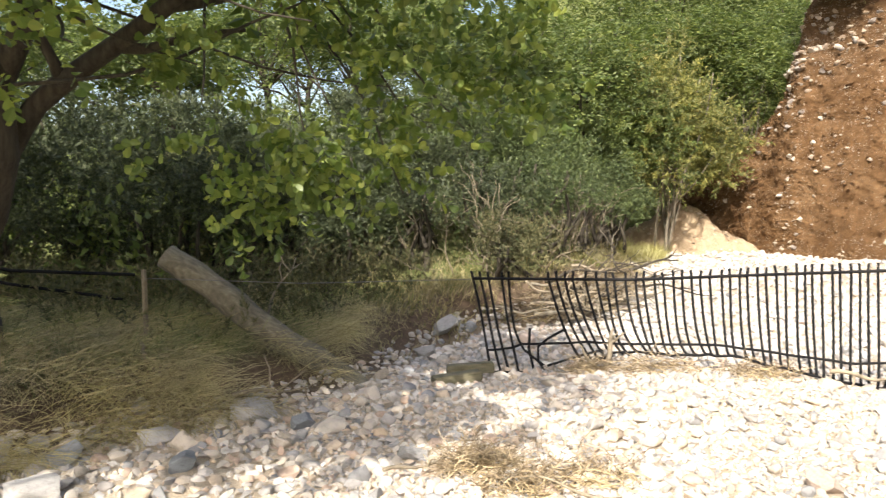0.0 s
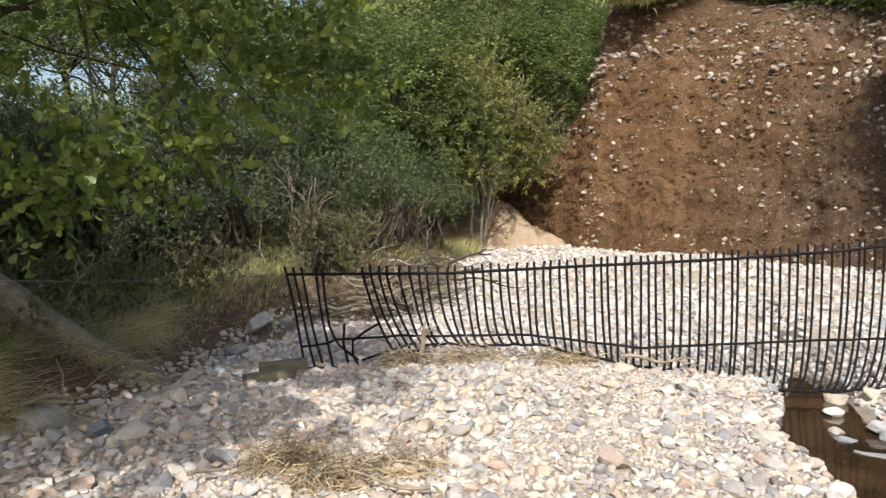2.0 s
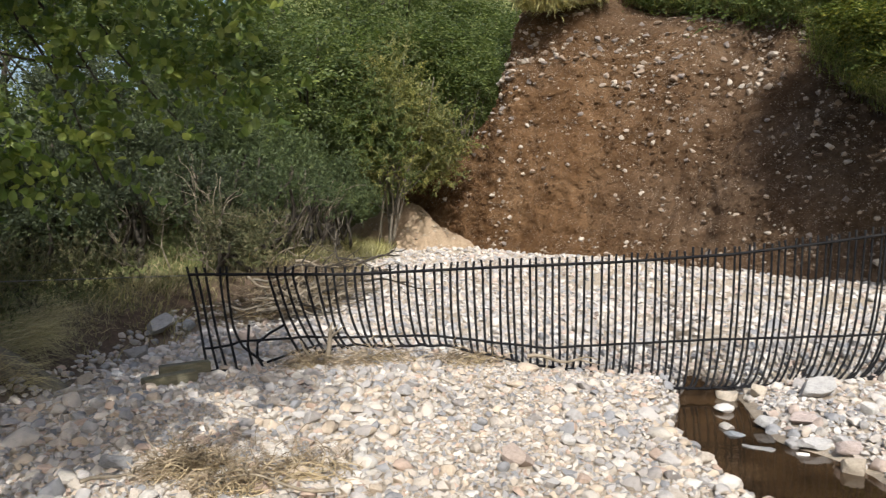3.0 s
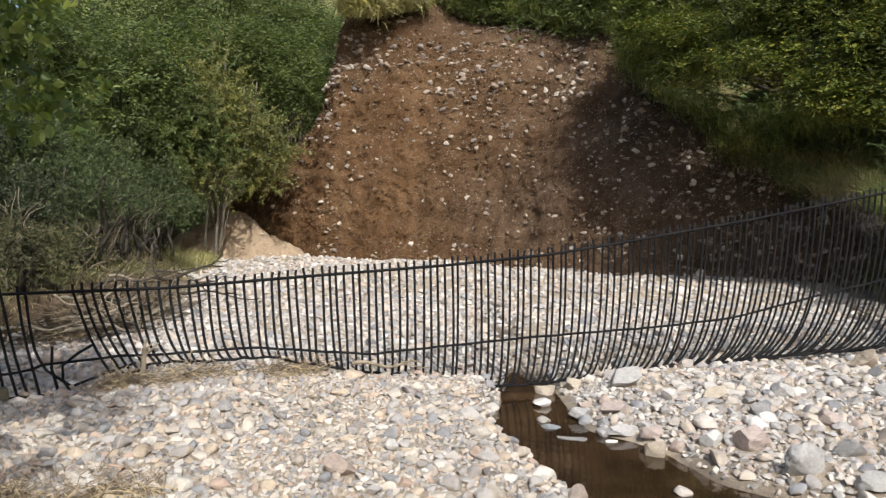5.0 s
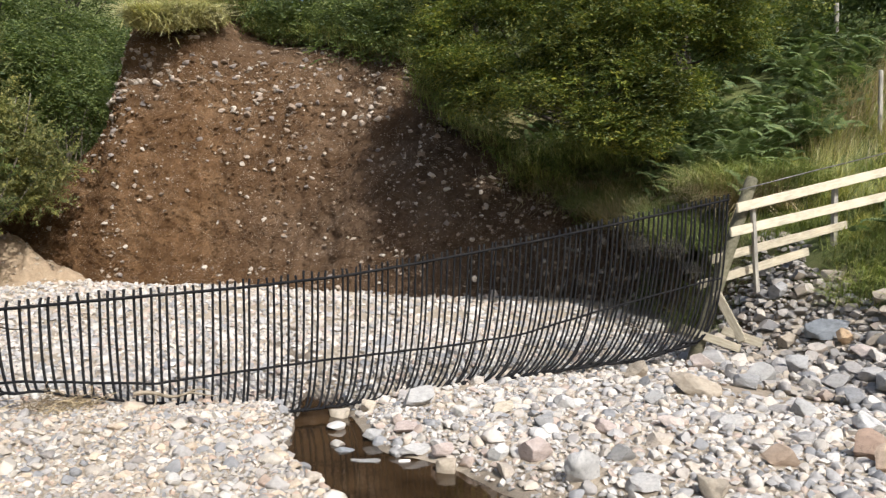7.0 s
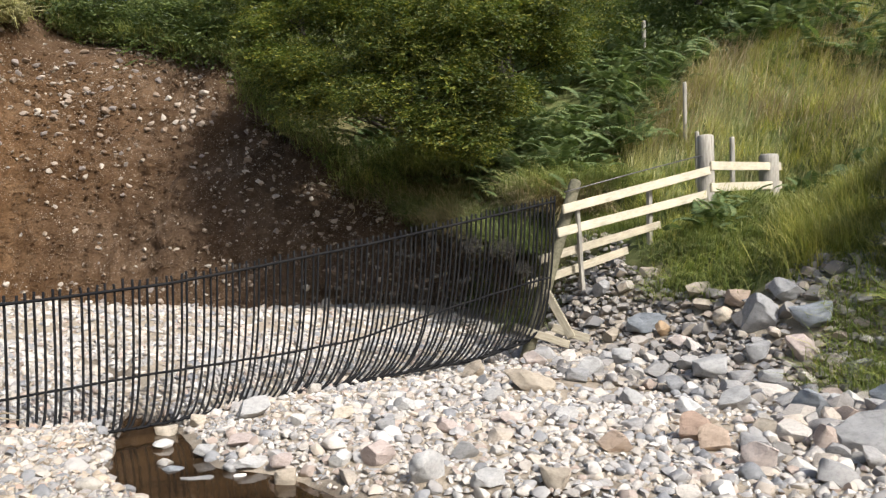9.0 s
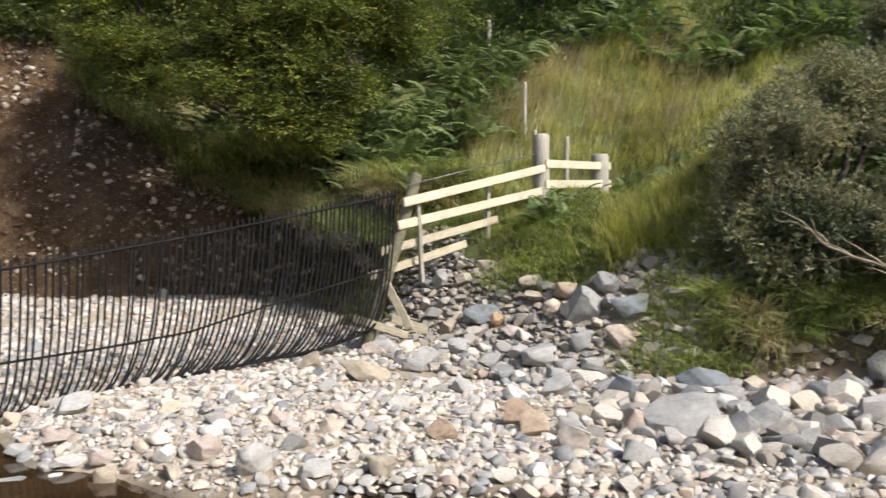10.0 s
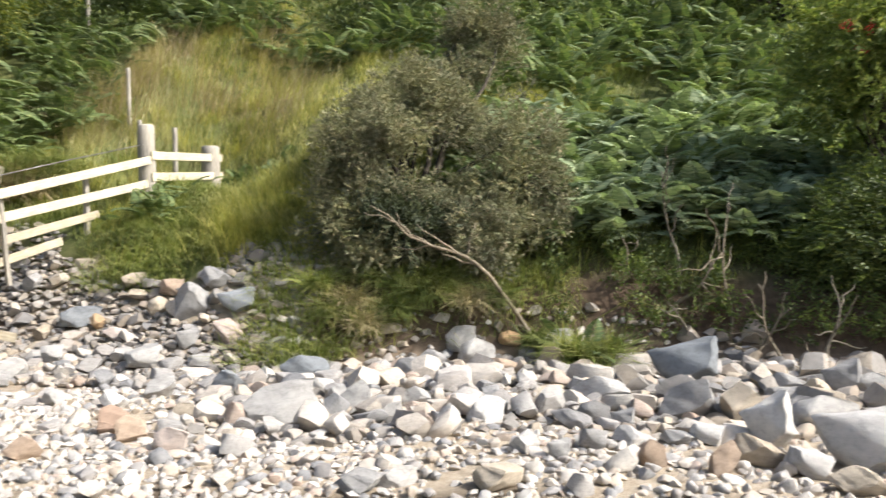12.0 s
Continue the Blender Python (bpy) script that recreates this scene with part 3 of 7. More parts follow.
rocks("cobbles by the stream", [(8.44, 4.43, 0.36, 0.23, -61, 6), (7.12, 3.78, 0.49, 0.25, -61, 3), (6.24, 1.93, 0.28, 0.27, -71, 5), (4.45, 3.0, 0.24, 0.23, -53, 4), (4.54, 3.49, 0.29, 0.19, -50, 6), (5.04, 5.21, 0.3, 0.2, -42, 0), (3.99, 4.85, 0.26, 0.13, -37, 2), (3.93, 4.56, 0.27, 0.1, -38, 0), (4.28, 4.4, 0.26, 0.09, -42, 4), (4.33, 4.16, 0.17, 0.12, -44, 6), (4.17, 3.96, 0.16, 0.16, -44, 3), (7.38, 4.52, 0.27, 0.2, -57, 3)])
rocks("boulders below the undercut bank", [(5.57, -1.0, 0.23, 0.19, -97, 4), (5.39, -1.18, 0.19, 0.15, -99, 0), (5.58, -1.45, 0.2, 0.18, -101, 0), (6.17, -2.3, 0.2, 0.14, -108, 5), (5.01, -2.11, 0.22, 0.22, -110, 5), (5.72, -2.06, 0.25, 0.12, -107, 0), (5.72, -2.25, 0.25, 0.17, -109, 4), (6.25, -1.8, 0.22, 0.16, -103, 0), (6.67, -3.18, 0.3, 0.2, -114, 0), (6.25, -3.14, 0.28, 0.24, -115, 1), (6.9, -0.3, 0.26, 0.19, -89, 0), (6.52, -0.07, 0.22, 0.16, -87, 0), (6.44, -1.65, 0.27, 0.18, -102, 1), (4.98, -2.6, 0.27, 0.19, -115, 4), (6.9, -4.07, 0.33, 0.22, -119, 0)])
rocks("stones of the ramp", [(8.83, 3.55, 0.32, 0.26, -67, 0), (8.07, 3.6, 0.36, 0.24, -65, 0), (9.51, 3.95, 0.31, 0.21, -67, 3), (9.08, 2.99, 0.26, 0.19, -71, 6), (9.28, 2.56, 0.26, 0.2, -74, 3), (8.61, 2.1, 0.28, 0.24, -76, 0), (7.33, 1.93, 0.31, 0.21, -74, 0), (8.52, 1.37, 0.21, 0.18, -80, 6), (8.3, 1.88, 0.25, 0.17, -77, 0), (7.91, 1.23, 0.22, 0.16, -81, 4), (7.45, 0.59, 0.25, 0.22, -85, 4), (6.61, 1.51, 0.23, 0.17, -76, 3), (6.92, 2.18, 0.26, 0.18, -71, 4), (6.98, 0.38, 0.24, 0.24, -86, 0), (10.24, 4.4, 0.3, 0.23, -66, 0)])
rocks("cobbles by the stream", [(4.32, 4.92, 0.2, 0.12, -39, 0), (5.25, 4.42, 0.21, 0.13, -48, 3), (4.87, 3.02, 0.19, 0.12, -56, 0), (4.52, 2.62, 0.21, 0.13, -57, 4), (4.8, 5.62, 0.18, 0.13, -38, 3), (5.88, 3.27, 0.2, 0.14, -59, 6), (5.81, 4.22, 0.2, 0.14, -52, 4), (4.43, 3.72, 0.2, 0.13, -47, 4), (6.5, 3.78, 0.22, 0.14, -58, 0), (7.79, 3.59, 0.26, 0.17, -64, 0), (6.23, 2.96, 0.22, 0.14, -63, 4), (7.14, 2.78, 0.26, 0.18, -67, 0), (5.35, 3.49, 0.2, 0.13, -55, 6), (5.12, 3.9, 0.19, 0.12, -51, 0), (4.51, 4.76, 0.22, 0.11, -41, 6), (4.61, 5.79, 0.25, 0.13, -36, 3)])
rocks("stones below the left bank", [(-2.75, 4.75, 0.30, 0.16, 20, 0), (-2.35, 4.95, 0.29, 0.15, 70, 2), (-1.85, 5.3, 0.34, 0.11, 10, 0), (-1.35, 5.75, 0.34, 0.16, 40, 0), (-2.95, 4.35, 0.25, 0.14, 0, 1), (-1.0, 5.6, 0.25, 0.12, 85, 2), (-0.55, 7.0, 0.18, 0.11, 30, 3), (-2.2, 4.3, 0.29, 0.14, 25, 0), (-1.55, 4.75, 0.27, 0.13, 60, 2), (-0.2, 5.0, 0.21, 0.09, 15, 0), (0.0, 8.9, 0.34, 0.18, 40, 0), (-0.2, 8.1, 0.27, 0.14, 10, 1), (0.3, 9.5, 0.30, 0.16, 70, 2)])

zone = np.array([[-6.5, -6.0], [11.8, 23.0]])
placed = []
# more broken stone on the ramp below the rails
for lo, hi, tries in ((.24, .34, 60), (.17, .24, 360), (.11, .17, 2600), (.07, .11, 9000), (.045, .07, 12000)):
    X, Y, S = rng.uniform(7.4, 11, tries), rng.uniform(.8, 5.3, tries), rng.uniform(lo, hi, tries)
    Z, D = land(X, Y)
    keep = (D > -.5) & (D < 1.35 + .3 * vnoise(X, Y, .6, 14))
    for x, y, s, z in zip(X[keep], Y[keep], S[keep], Z[keep]):
        if field.free(x, y, s * 0.38):
            field.put(x, y, s * 0.38)
            placed.append((x, y, z + .02, s))
for lo, hi, tries in ((.30, .42, 80), (.21, .30, 600), (.14, .21, 1900), (.09, .14, 3000), (.06, .09, 4000)):
    X, Y, S = rng.uniform(5.0, 9, tries), rng.uniform(-4.6, 1.6, tries), rng.uniform(lo, hi, tries)
    Z, D = land(X, Y)
    keep = (D > -2.5 - .6 * vnoise(X, Y, .8, 15)) & (D < .06)
    for x, y, s, z in zip(X[keep], Y[keep], S[keep], Z[keep]):
        if field.free(x, y, s * 0.36):
            field.put(x, y, s * 0.36)
            placed.append((x, y, z + rng.uniform(0, .25) * s, s))
for lo, hi, tries in ((.26, .36, 1300), (.18, .26, 5200), (.13, .18, 14000), (.085, .13, 60000), (.055, .085, 150000), (.036, .055, 110000)):
    X = rng.uniform(zone[0, 0], zone[1, 0], tries)
    Y = rng.uniform(zone[0, 1], zone[1, 1], tries)
    S = rng.uniform(lo, hi, tries)
    Z, D = land(X, Y)
    ramp = (X > 6.8) & (Y > 1.2) & (Y < 5.2) & (D > -.4)
    shelf = (X > 5.6) & (Y < 1.5) & (D < 0.3) & (D > -2.6)
    bank = (D > -0.02) & (D < 0.3) & (X < 5) & (Y < 11)
    far = np.hypot(X - 2, Y - 3)
    keep = (D < 0.0) | (ramp & (D < 1.35 + .25 * vnoise(X, Y, .6, 14))) | (shelf) | bank
    if hi > .1:
        keep &= ramp | shelf | (rng.random(tries) < (0.006 if hi > .3 else 0.04 if hi > .2 else 0.22 if hi > .15 else .6))
    if lo < .04:
        keep &= far < 5.0
    elif lo < .06:
        keep &= far < 9
    sand = vnoise(X, Y, 0.8, 12) + 0.5 * vnoise(X, Y, 0.3, 13) + .38 * np.exp(-((X - 1.9) ** 2 + (Y - 5.0) ** 2) / 1.6)
    keep &= ~((sand > 0.5) & (S < 0.2) & ~ramp & ~shelf & (rng.random(tries) < 0.45 + .5 * (sand > .8)))
    keep &= (Y > -4) & ~((Z < -.12) & ((S < .11) | (rng.random(tries) < .6)))
    for x, y, s, z in zip(X[keep], Y[keep], S[keep], Z[keep]):
        if field.free(x, y, s * 0.42):
            field.put(x, y, s * 0.42)
            placed.append((x, y, z, s))
for lo, hi, tries in ((.045, .065, 16000), (.03, .045, 30000)):
    X, Y, S = rng.uniform(-1, 5, tries), rng.uniform(3, 7.2, tries), rng.uniform(lo, hi, tries)
    Z, D = land(X, Y)
    keep = (D < -.1) & (Z > -.10)
    for x, y, s, z in zip(X[keep], Y[keep], S[keep], Z[keep]):
        if field.free(x, y, s * 0.42):
            field.put(x, y, s * 0.42)
            placed.append((x, y, z, s))
placed = np.array(placed)
# few small stones lie in the pool itself
placed = placed[(placed[:, 2] > -.135) | (placed[:, 3] > .14) | (rng.random(len(placed)) < .3)]
M, hs = rock_pose(len(placed), rng)
M = M * placed[:, 3][:, None, None]
O = placed[:, :3].copy()
O[:, 2] += placed[:, 3] * hs * 0.17
low = (O[:, 2] < -.13) & (placed[:, 3] > .1) & (rng.random(len(placed)) < .7)
O[low, 2] = -.135 + placed[low, 3] * hs[low] * rng.uniform(-.1, .3, low.sum())
# the 280 largest within reach of the fence and the stream are single stones; the rest is one bed of shingle
near = (placed[:, 0] > 1) & (placed[:, 0] < 9) & (placed[:, 1] > -2) & (placed[:, 1] < 6)
order = np.argsort(-(placed[:, 3] * near))
single = np.zeros(len(placed), bool)
single[order[:280]] = True
kind = rng.integers(0, len(PEBBLES), len(placed))
fine = (placed[:, 3] < .10) | ((np.hypot(placed[:, 0] - 2, placed[:, 1] - 3) > 6.3) & (placed[:, 3] < .16) & (placed[:, 0] < 7.5))
rubble = ((placed[:, 0] > 7.4) & (placed[:, 1] > .6) & (placed[:, 1] < 5.3) & (land(placed[:, 0], placed[:, 1])[1] > -.55)) | ((placed[:, 0] > 5.8) & (placed[:, 1] < 1.4) & (placed[:, 3] > .09) & (rng.random(len(placed)) < .9))
rubble &= ~single
V, F = join([batch(*SHARDS[k], 1.05 * M[(kind % 8 == k) & rubble], O[(kind % 8 == k) & rubble]) for k in range(8)])
tagged(new("rubble", stone_mesh("rubble", V, F, M_RUBBLE, 30)), "broken grey stones strewn down the ramp below the rails", "rubble", kind="stuff")
single_r = single | rubble
pale = (placed[:, 1] > 7.4) | (placed[:, 0] > 3.7 + .25 * vnoise(placed[:, 0], placed[:, 1], .6, 17))
for mask, mat, words in ((~pale, M_STONE, "tan, cream and grey rounded stones of the sandy gravel bar"), (pale, M_GREYSTONE, "pale grey and pinkish stones of the river bed")):
    mask = mask & ~single_r
    V, F = join([batch(*PEBBLES[k], M[(kind == k) & mask & ~fine], O[(kind == k) & mask & ~fine]) for k in range(len(PEBBLES))]
                + [batch(*GRIT[k], 1.12 * M[(kind % 6 == k) & mask & fine], O[(kind % 6 == k) & mask & fine]) for k in range(len(GRIT))])
    tagged(new("shingle", stone_mesh("shingle", V, F, mat, 40)), words, "shingle", kind="stuff")

# ---- the cliff of boulder clay ----
CL = np.array([(5.2, 22.2, 0.7, .3), (6.3, 21.3, 2.0, .4), (6.75, 20.2, 3.0, .6), (7.3, 19.0, 4.2, .7), (7.75, 18.3, 6.35, .7), (8.2, 17.6, 6.7, 1.1), (8.9, 16.3, 6.5, 2.0), (9.9, 14.3, 5.7, 2.3), (10.4, 12.9, 5.35, 2.2), (10.75, 11.8, 4.5, 1.9), (11.7, 11.0, 3.2, .9), (12.2, 10.2, 2.3, .7), (12.5, 9.3, 1.7, .5), (12.4, 8.3, 1.5, .4), (12.0, 7.4, 1.45, .35), (11.3, 6.5, 1.4, .35)])
nc, nv = 420, 140
seglen = np.concatenate([[0], np.cumsum(np.hypot(*np.diff(CL[:, :2], axis=0).T))])
sc = np.linspace(0, seglen[-1], nc)
cx, cy, ch, cw = (np.interp(sc, seglen, CL[:, k]) for k in range(4))
for _ in range(14):
    for a in (cx, cy, ch, cw):
        a[1:-1] = (a[:-2] + 2 * a[1:-1] + a[2:]) / 4
tx, ty = np.gradient(cx), np.gradient(cy)
tl = np.hypot(tx, ty)
ox, oy = -ty / tl, tx / tl            # outward, away from the bed
flip = np.sign(ox[nc // 2]) or 1
ox, oy = ox * flip, oy * flip
S2, V2 = np.meshgrid(sc, np.linspace(0, 1, nv), indexing="ij")
H2 = ch[:, None] * V2
lean = cw[:, None] * (0.22 * V2 + 0.78 * V2 ** 1.7)
rough = (0.24 * vnoise(S2, H2 * 0.8, 1.9, 21) + 0.075 * vnoise(S2, H2, 0.6, 22) + 0.035 * vnoise(S2, H2 * 1.2, 0.24, 23) + 0.034 * vnoise(S2, H2 * 1.4, 0.10, 24)
         + 0.06 * vnoise(S2 * 1.0, H2 * 0.10, 0.55, 25) + 0.03 * vnoise(S2, H2 * .08, 0.2, 29) + 0.026 * vnoise(S2 * .4, H2, 0.17, 28))
lean = lean + rough * np.minimum(1, 0.25 + V2 * 4)
az0 = np.degrees(np.arctan2(cx, cy))
under = 0.35 + 1.1 * np.exp(-((az0 - 28.5) / 3.6) ** 4)      # the clay is scooped out below the turf
lean = lean + under[:, None] * np.clip((V2 - 0.87) / 0.13, 0, 1) ** 1.3 - 0.25 * np.clip((0.12 - V2) / 0.12, 0, 1)
jag = 0.26 * vnoise(S2, S2 * 0, 0.6, 26) * V2 + 0.22 * vnoise(S2, S2 * 0, 1.8, 27) * V2
CX, CY = cx[:, None] + ox[:, None] * lean, cy[:, None] + oy[:, None] * lean
CZ = H2 + jag - 0.1 * (1 - V2)
i, j = np.meshgrid(np.arange(nc - 1), np.arange(nv - 1), indexing="ij")
CF = np.stack([i * nv + j, i * nv + j + 1, (i + 1) * nv + j + 1, (i + 1) * nv + j], -1).reshape(-1, 4)
CV = np.stack([CX, CY, CZ], -1).reshape(-1, 3)
cme = mesh_np("cliff", CV, CF, [M_CLIFF], True)
# redder clay at the left; greyer rightwards, partly painted shade; lower tone towards the top
tone = np.clip(1.15 - (S2 - 5.5) / 7.5 - 0.35 * V2 + 0.35 * vnoise(S2, H2, 1.7, 34), 0, 1)
cme.attributes.new("tone", "FLOAT", "POINT").data.foreach_set("value", tone.ravel().astype(np.float32))
cliff = tagged(new("cliff", cme), "freshly eroded brown boulder clay cliff studded with stones", "cliff", kind="structure")

# turf that runs from the cliff's lip back to the hillside
LX, LY, LZ = CX[:, -1], CY[:, -1], CZ[:, -1]
azl = np.degrees(np.arctan2(LX, LY))
tongue = 1 + 2.3 * np.exp(-((azl - 28.0) / 2.4) ** 4)
lipm = (sc > seglen[4] - .05) & (sc < seglen[12])
rows_t = []
for k, q in enumerate((-0.42, -0.36, 0.1, 1.0, 1.8, 2.8)):
    x, y = LX + ox * q * (tongue if q < 0 else 1), LY + oy * q * (tongue if q < 0 else 1)
    zz = np.maximum(zland(x, y) + 0.02, 0) if q > 0.5 else LZ + (0.05, 0.16, 0.2)[min(k, 2)] + 0.06 * vnoise(sc, sc * 0 + q, 0.4, 31)
    if k == 0:
        zz = LZ - 0.06
    if q < 0:
        zz = zz - .5 * (tongue - 1) / 2.3
    if q > 0.5:
        zz = np.maximum(zz, LZ + 0.12 + 0.1 * q)
        if q > 2.5:
            zz = zland(x, y) - 0.2
    rows_t.append(np.stack([x, y, zz], 1))
TV = np.stack(rows_t, 1)[lipm]
ntr = TV.shape[1]
i, j = np.meshgrid(np.arange(len(TV) - 1), np.arange(ntr - 1), indexing="ij")
TF = np.stack([i * ntr + j, i * ntr + j + 1, (i + 1) * ntr + j + 1, (i + 1) * ntr + j], -1).reshape(-1, 4)
ntf = Nodes("turf", 0.95, 0.1)
ntf.bump(ntf.noise(30, 6), 0.6, 0.04)
M_TURF = ntf.color(ntf.ramp(ntf.noise(4, 8, 0.7), [(0.3, (0.05, 0.04, 0.02)), (0.55, (0.13, 0.115, 0.05)), (0.75, (0.22, 0.19, 0.09))]))
tagged(new("cliff_turf", mesh_np("cliff_turf", TV.reshape(-1, 3), TF, [M_TURF], True)), "overhanging strip of turf along the cliff's lip", "turf", kind="structure")

# stones in the cliff face
rngc = np.random.default_rng(21)
n = 28000
ci = rngc.integers(40, nc - 25, n)
vv = rngc.uniform(0.02, 0.97, n)
dens = 0.42 + 0.45 * vnoise(sc[ci], vv * 6, 1.1, 33) + 0.15 * (vv > 0.7) - 0.5 * (sc[ci] < seglen[3] + .35) - 0.12 * (sc[ci] < 9) * (vv < .5)
ok = rngc.random(n) < dens
ci, vv = ci[ok], vv[ok]
vi = (vv * (nv - 1)).astype(int)
size = 0.024 + 0.16 * rngc.random(len(ci)) ** 9.0
size *= np.where((vv > 0.66) & (sc[ci] < seglen[8]), 1.25, 1.0)
O = np.stack([CX[ci, vi] + ox[ci] * size * 0.10, CY[ci, vi] + oy[ci] * size * 0.10, CZ[ci, vi]], 1)
O[:, :2] -= np.stack([ox[ci], oy[ci]], 1) * (size * .04)[:, None]
M, _ = rock_pose(len(ci), rngc, (0.5, 0.85))
M = M * size[:, None, None]
order = np.argsort(-size)
big = np.zeros(len(ci), bool)
big[order[:260]] = True
kd = rngc.integers(0, 10, len(ci))
V, F = join([batch(*GRIT[k], M[(kd % 6 == k) & ~big], O[(kd % 6 == k) & ~big]) for k in range(6)])
ob = child("embedded_stones", stone_mesh("embedded_stones", V, F, M_CLIFFSTONE), cliff, "small stones set in the clay")
ob["kind"] = "stuff"
n = 9500
ci = rngc.integers(20, nc - 6, n)
vi = (rngc.uniform(.01, .97, n) * (nv - 1)).astype(int)
size = .03 + .085 * rngc.random(n) ** 2.5
OC = np.stack([CX[ci, vi] - ox[ci] * size * .05, CY[ci, vi] - oy[ci] * size * .05, CZ[ci, vi]], 1)
MC, _ = rock_pose(n, rngc, (.5, .9))
MC = MC * size[:, None, None]
V, F = join([batch(*GRIT[k], MC[k::6], OC[k::6]) for k in range(6)])
clod = stone_mesh("clay_clods", V, F, M_CLIFF)
clod.attributes.new("tone", "FLOAT", "POINT").data.foreach_set("value", np.concatenate([np.repeat(tone[ci, vi][k::6], len(GRIT[k][0])) for k in range(6)]).astype(np.float32))
ob = child("clay_clods", clod, cliff, "brown clods of clay standing out of the face")
ob["kind"] = "stuff"
M_CLIFFONE = stone_mat("till_cobble", True, [(0.0, (0.30, 0.225, 0.16)), (0.3, (0.44, 0.36, 0.28)), (0.55, (0.26, 0.22, 0.19)), (0.8, (0.52, 0.45, 0.365))])
cliff_cobbles = [stone_mesh("stone", V, F, M_CLIFFONE) for V, F in PEBBLES]
for k in order[:260]:
    ob = new("stone", cliff_cobbles[kd[k]])
    ob.parent = cliff
    ob.matrix_local = Matrix.Translation(O[k]) @ Matrix(M[k].tolist()).to_4x4()

# pale heap of slipped spoil at the cliff's foot
gx, gy = np.meshgrid(np.linspace(-2.1, 2.1, 70), np.linspace(-1.6, 1.6, 60), indexing="ij")
rr = np.hypot(gx / 2.1, gy / 1.6)
hz = 1.25 * np.clip(1 - rr, 0, 1) ** 1.15 + 0.3 * vnoise(gx, gy, 0.55, 41) * np.clip(1.1 - rr, 0, 1) + 0.14 * vnoise(gx, gy, 0.2, 42) * (rr < 1) + 0.05 * vnoise(gx, gy, 0.09, 43) * (rr < 1)
SX, SY = gx * .85 + gy * .35 + 5.85, gy * .9 - gx * .62 + 20.55
SV = np.stack([SX, SY, np.where(rr < 1, 0.12 + hz, -0.3)], -1).reshape(-1, 3)
i, j = np.meshgrid(np.arange(69), np.arange(59), indexing="ij")
SF = np.stack([i * 60 + j, (i + 1) * 60 + j, (i + 1) * 60 + j + 1, i * 60 + j + 1], -1).reshape(-1, 4)
tagged(new("earth_mound", mesh_np("earth_mound", SV, SF, [M_SPOIL], True)), "pale sandy heap of slipped earth at the cliff's foot", "earth heap")

rngh = np.random.default_rng(44)
pick = rngh.choice(np.nonzero((rr < .97).ravel())[0], 420)
sz = .03 + .10 * rngh.random(420) ** 3
HMs, _ = rock_pose(420, rngh)
V, F = join([batch(*GRIT[k], (HMs * sz[:, None, None])[k::6], SV[pick][k::6]) for k in range(6)])
M_MOUNDSTONE = stone_mat("mound_stone", False, [(0, (0.46, 0.38, 0.28)), (.4, (0.55, 0.47, 0.36)), (.7, (0.36, 0.30, 0.23))])
tagged(new("mound_stones", stone_mesh("mound_stones", V, F, M_MOUNDSTONE)), "small pale stones lying on the slipped earth", "stones", kind="stuff")

# ---- the hanging water gate of black bars ----
TOPS = np.array([(.25, 7.5, .84), (1.62, 7.05, .86), (2.7, 6.7, .93), (3.87, 6.31, 1.0), (4.8, 6.0, 1.08), (5.5, 5.78, 1.18), (6.74, 5.36, 1.38), (7.83, 5.0, 1.58), (8.7, 4.71, 1.74), (9.22, 4.54, 1.84)])
FEET = np.array([(.50, 7.1, -.04), (1.04, 7.1, -.01), (1.28, 7.12, .07), (1.5, 6.95, .24), (2.4, 6.65, .26), (3.0, 6.4, .12), (3.5, 6.3, .06), (4.2, 5.9, -.06), (4.9, 5.75, -.05), (5.5, 5.6, .0), (6.3, 5.4, .02), (7.2, 5.2, .05), (7.8, 5.0, .07), (8.5, 4.72, .2), (8.95, 4.62, .6)])


def along(P, q):
    s = np.concatenate([[0], np.cumsum(np.linalg.norm(np.diff(P, axis=0), axis=1))])
    return np.stack([np.interp(np.clip(q, 0, 1) * s[-1], s, P[:, k]) for k in range(3)], -1)


TORN_FEET = [(0.43, 7.11, -0.02), (0.51, 7.10, -0.01), (0.58, 7.10, -0.02), (0.65, 7.09, -0.01)]
TORN_BAR = np.array([(0.59, 7.43, 0.86), (0.61, 7.40, 0.60), (0.64, 7.35, 0.35), (0.70, 7.31, 0.22), (0.82, 7.25, 0.12), (0.93, 7.16, 0.05), (1.07, 7.07, 0.02)])

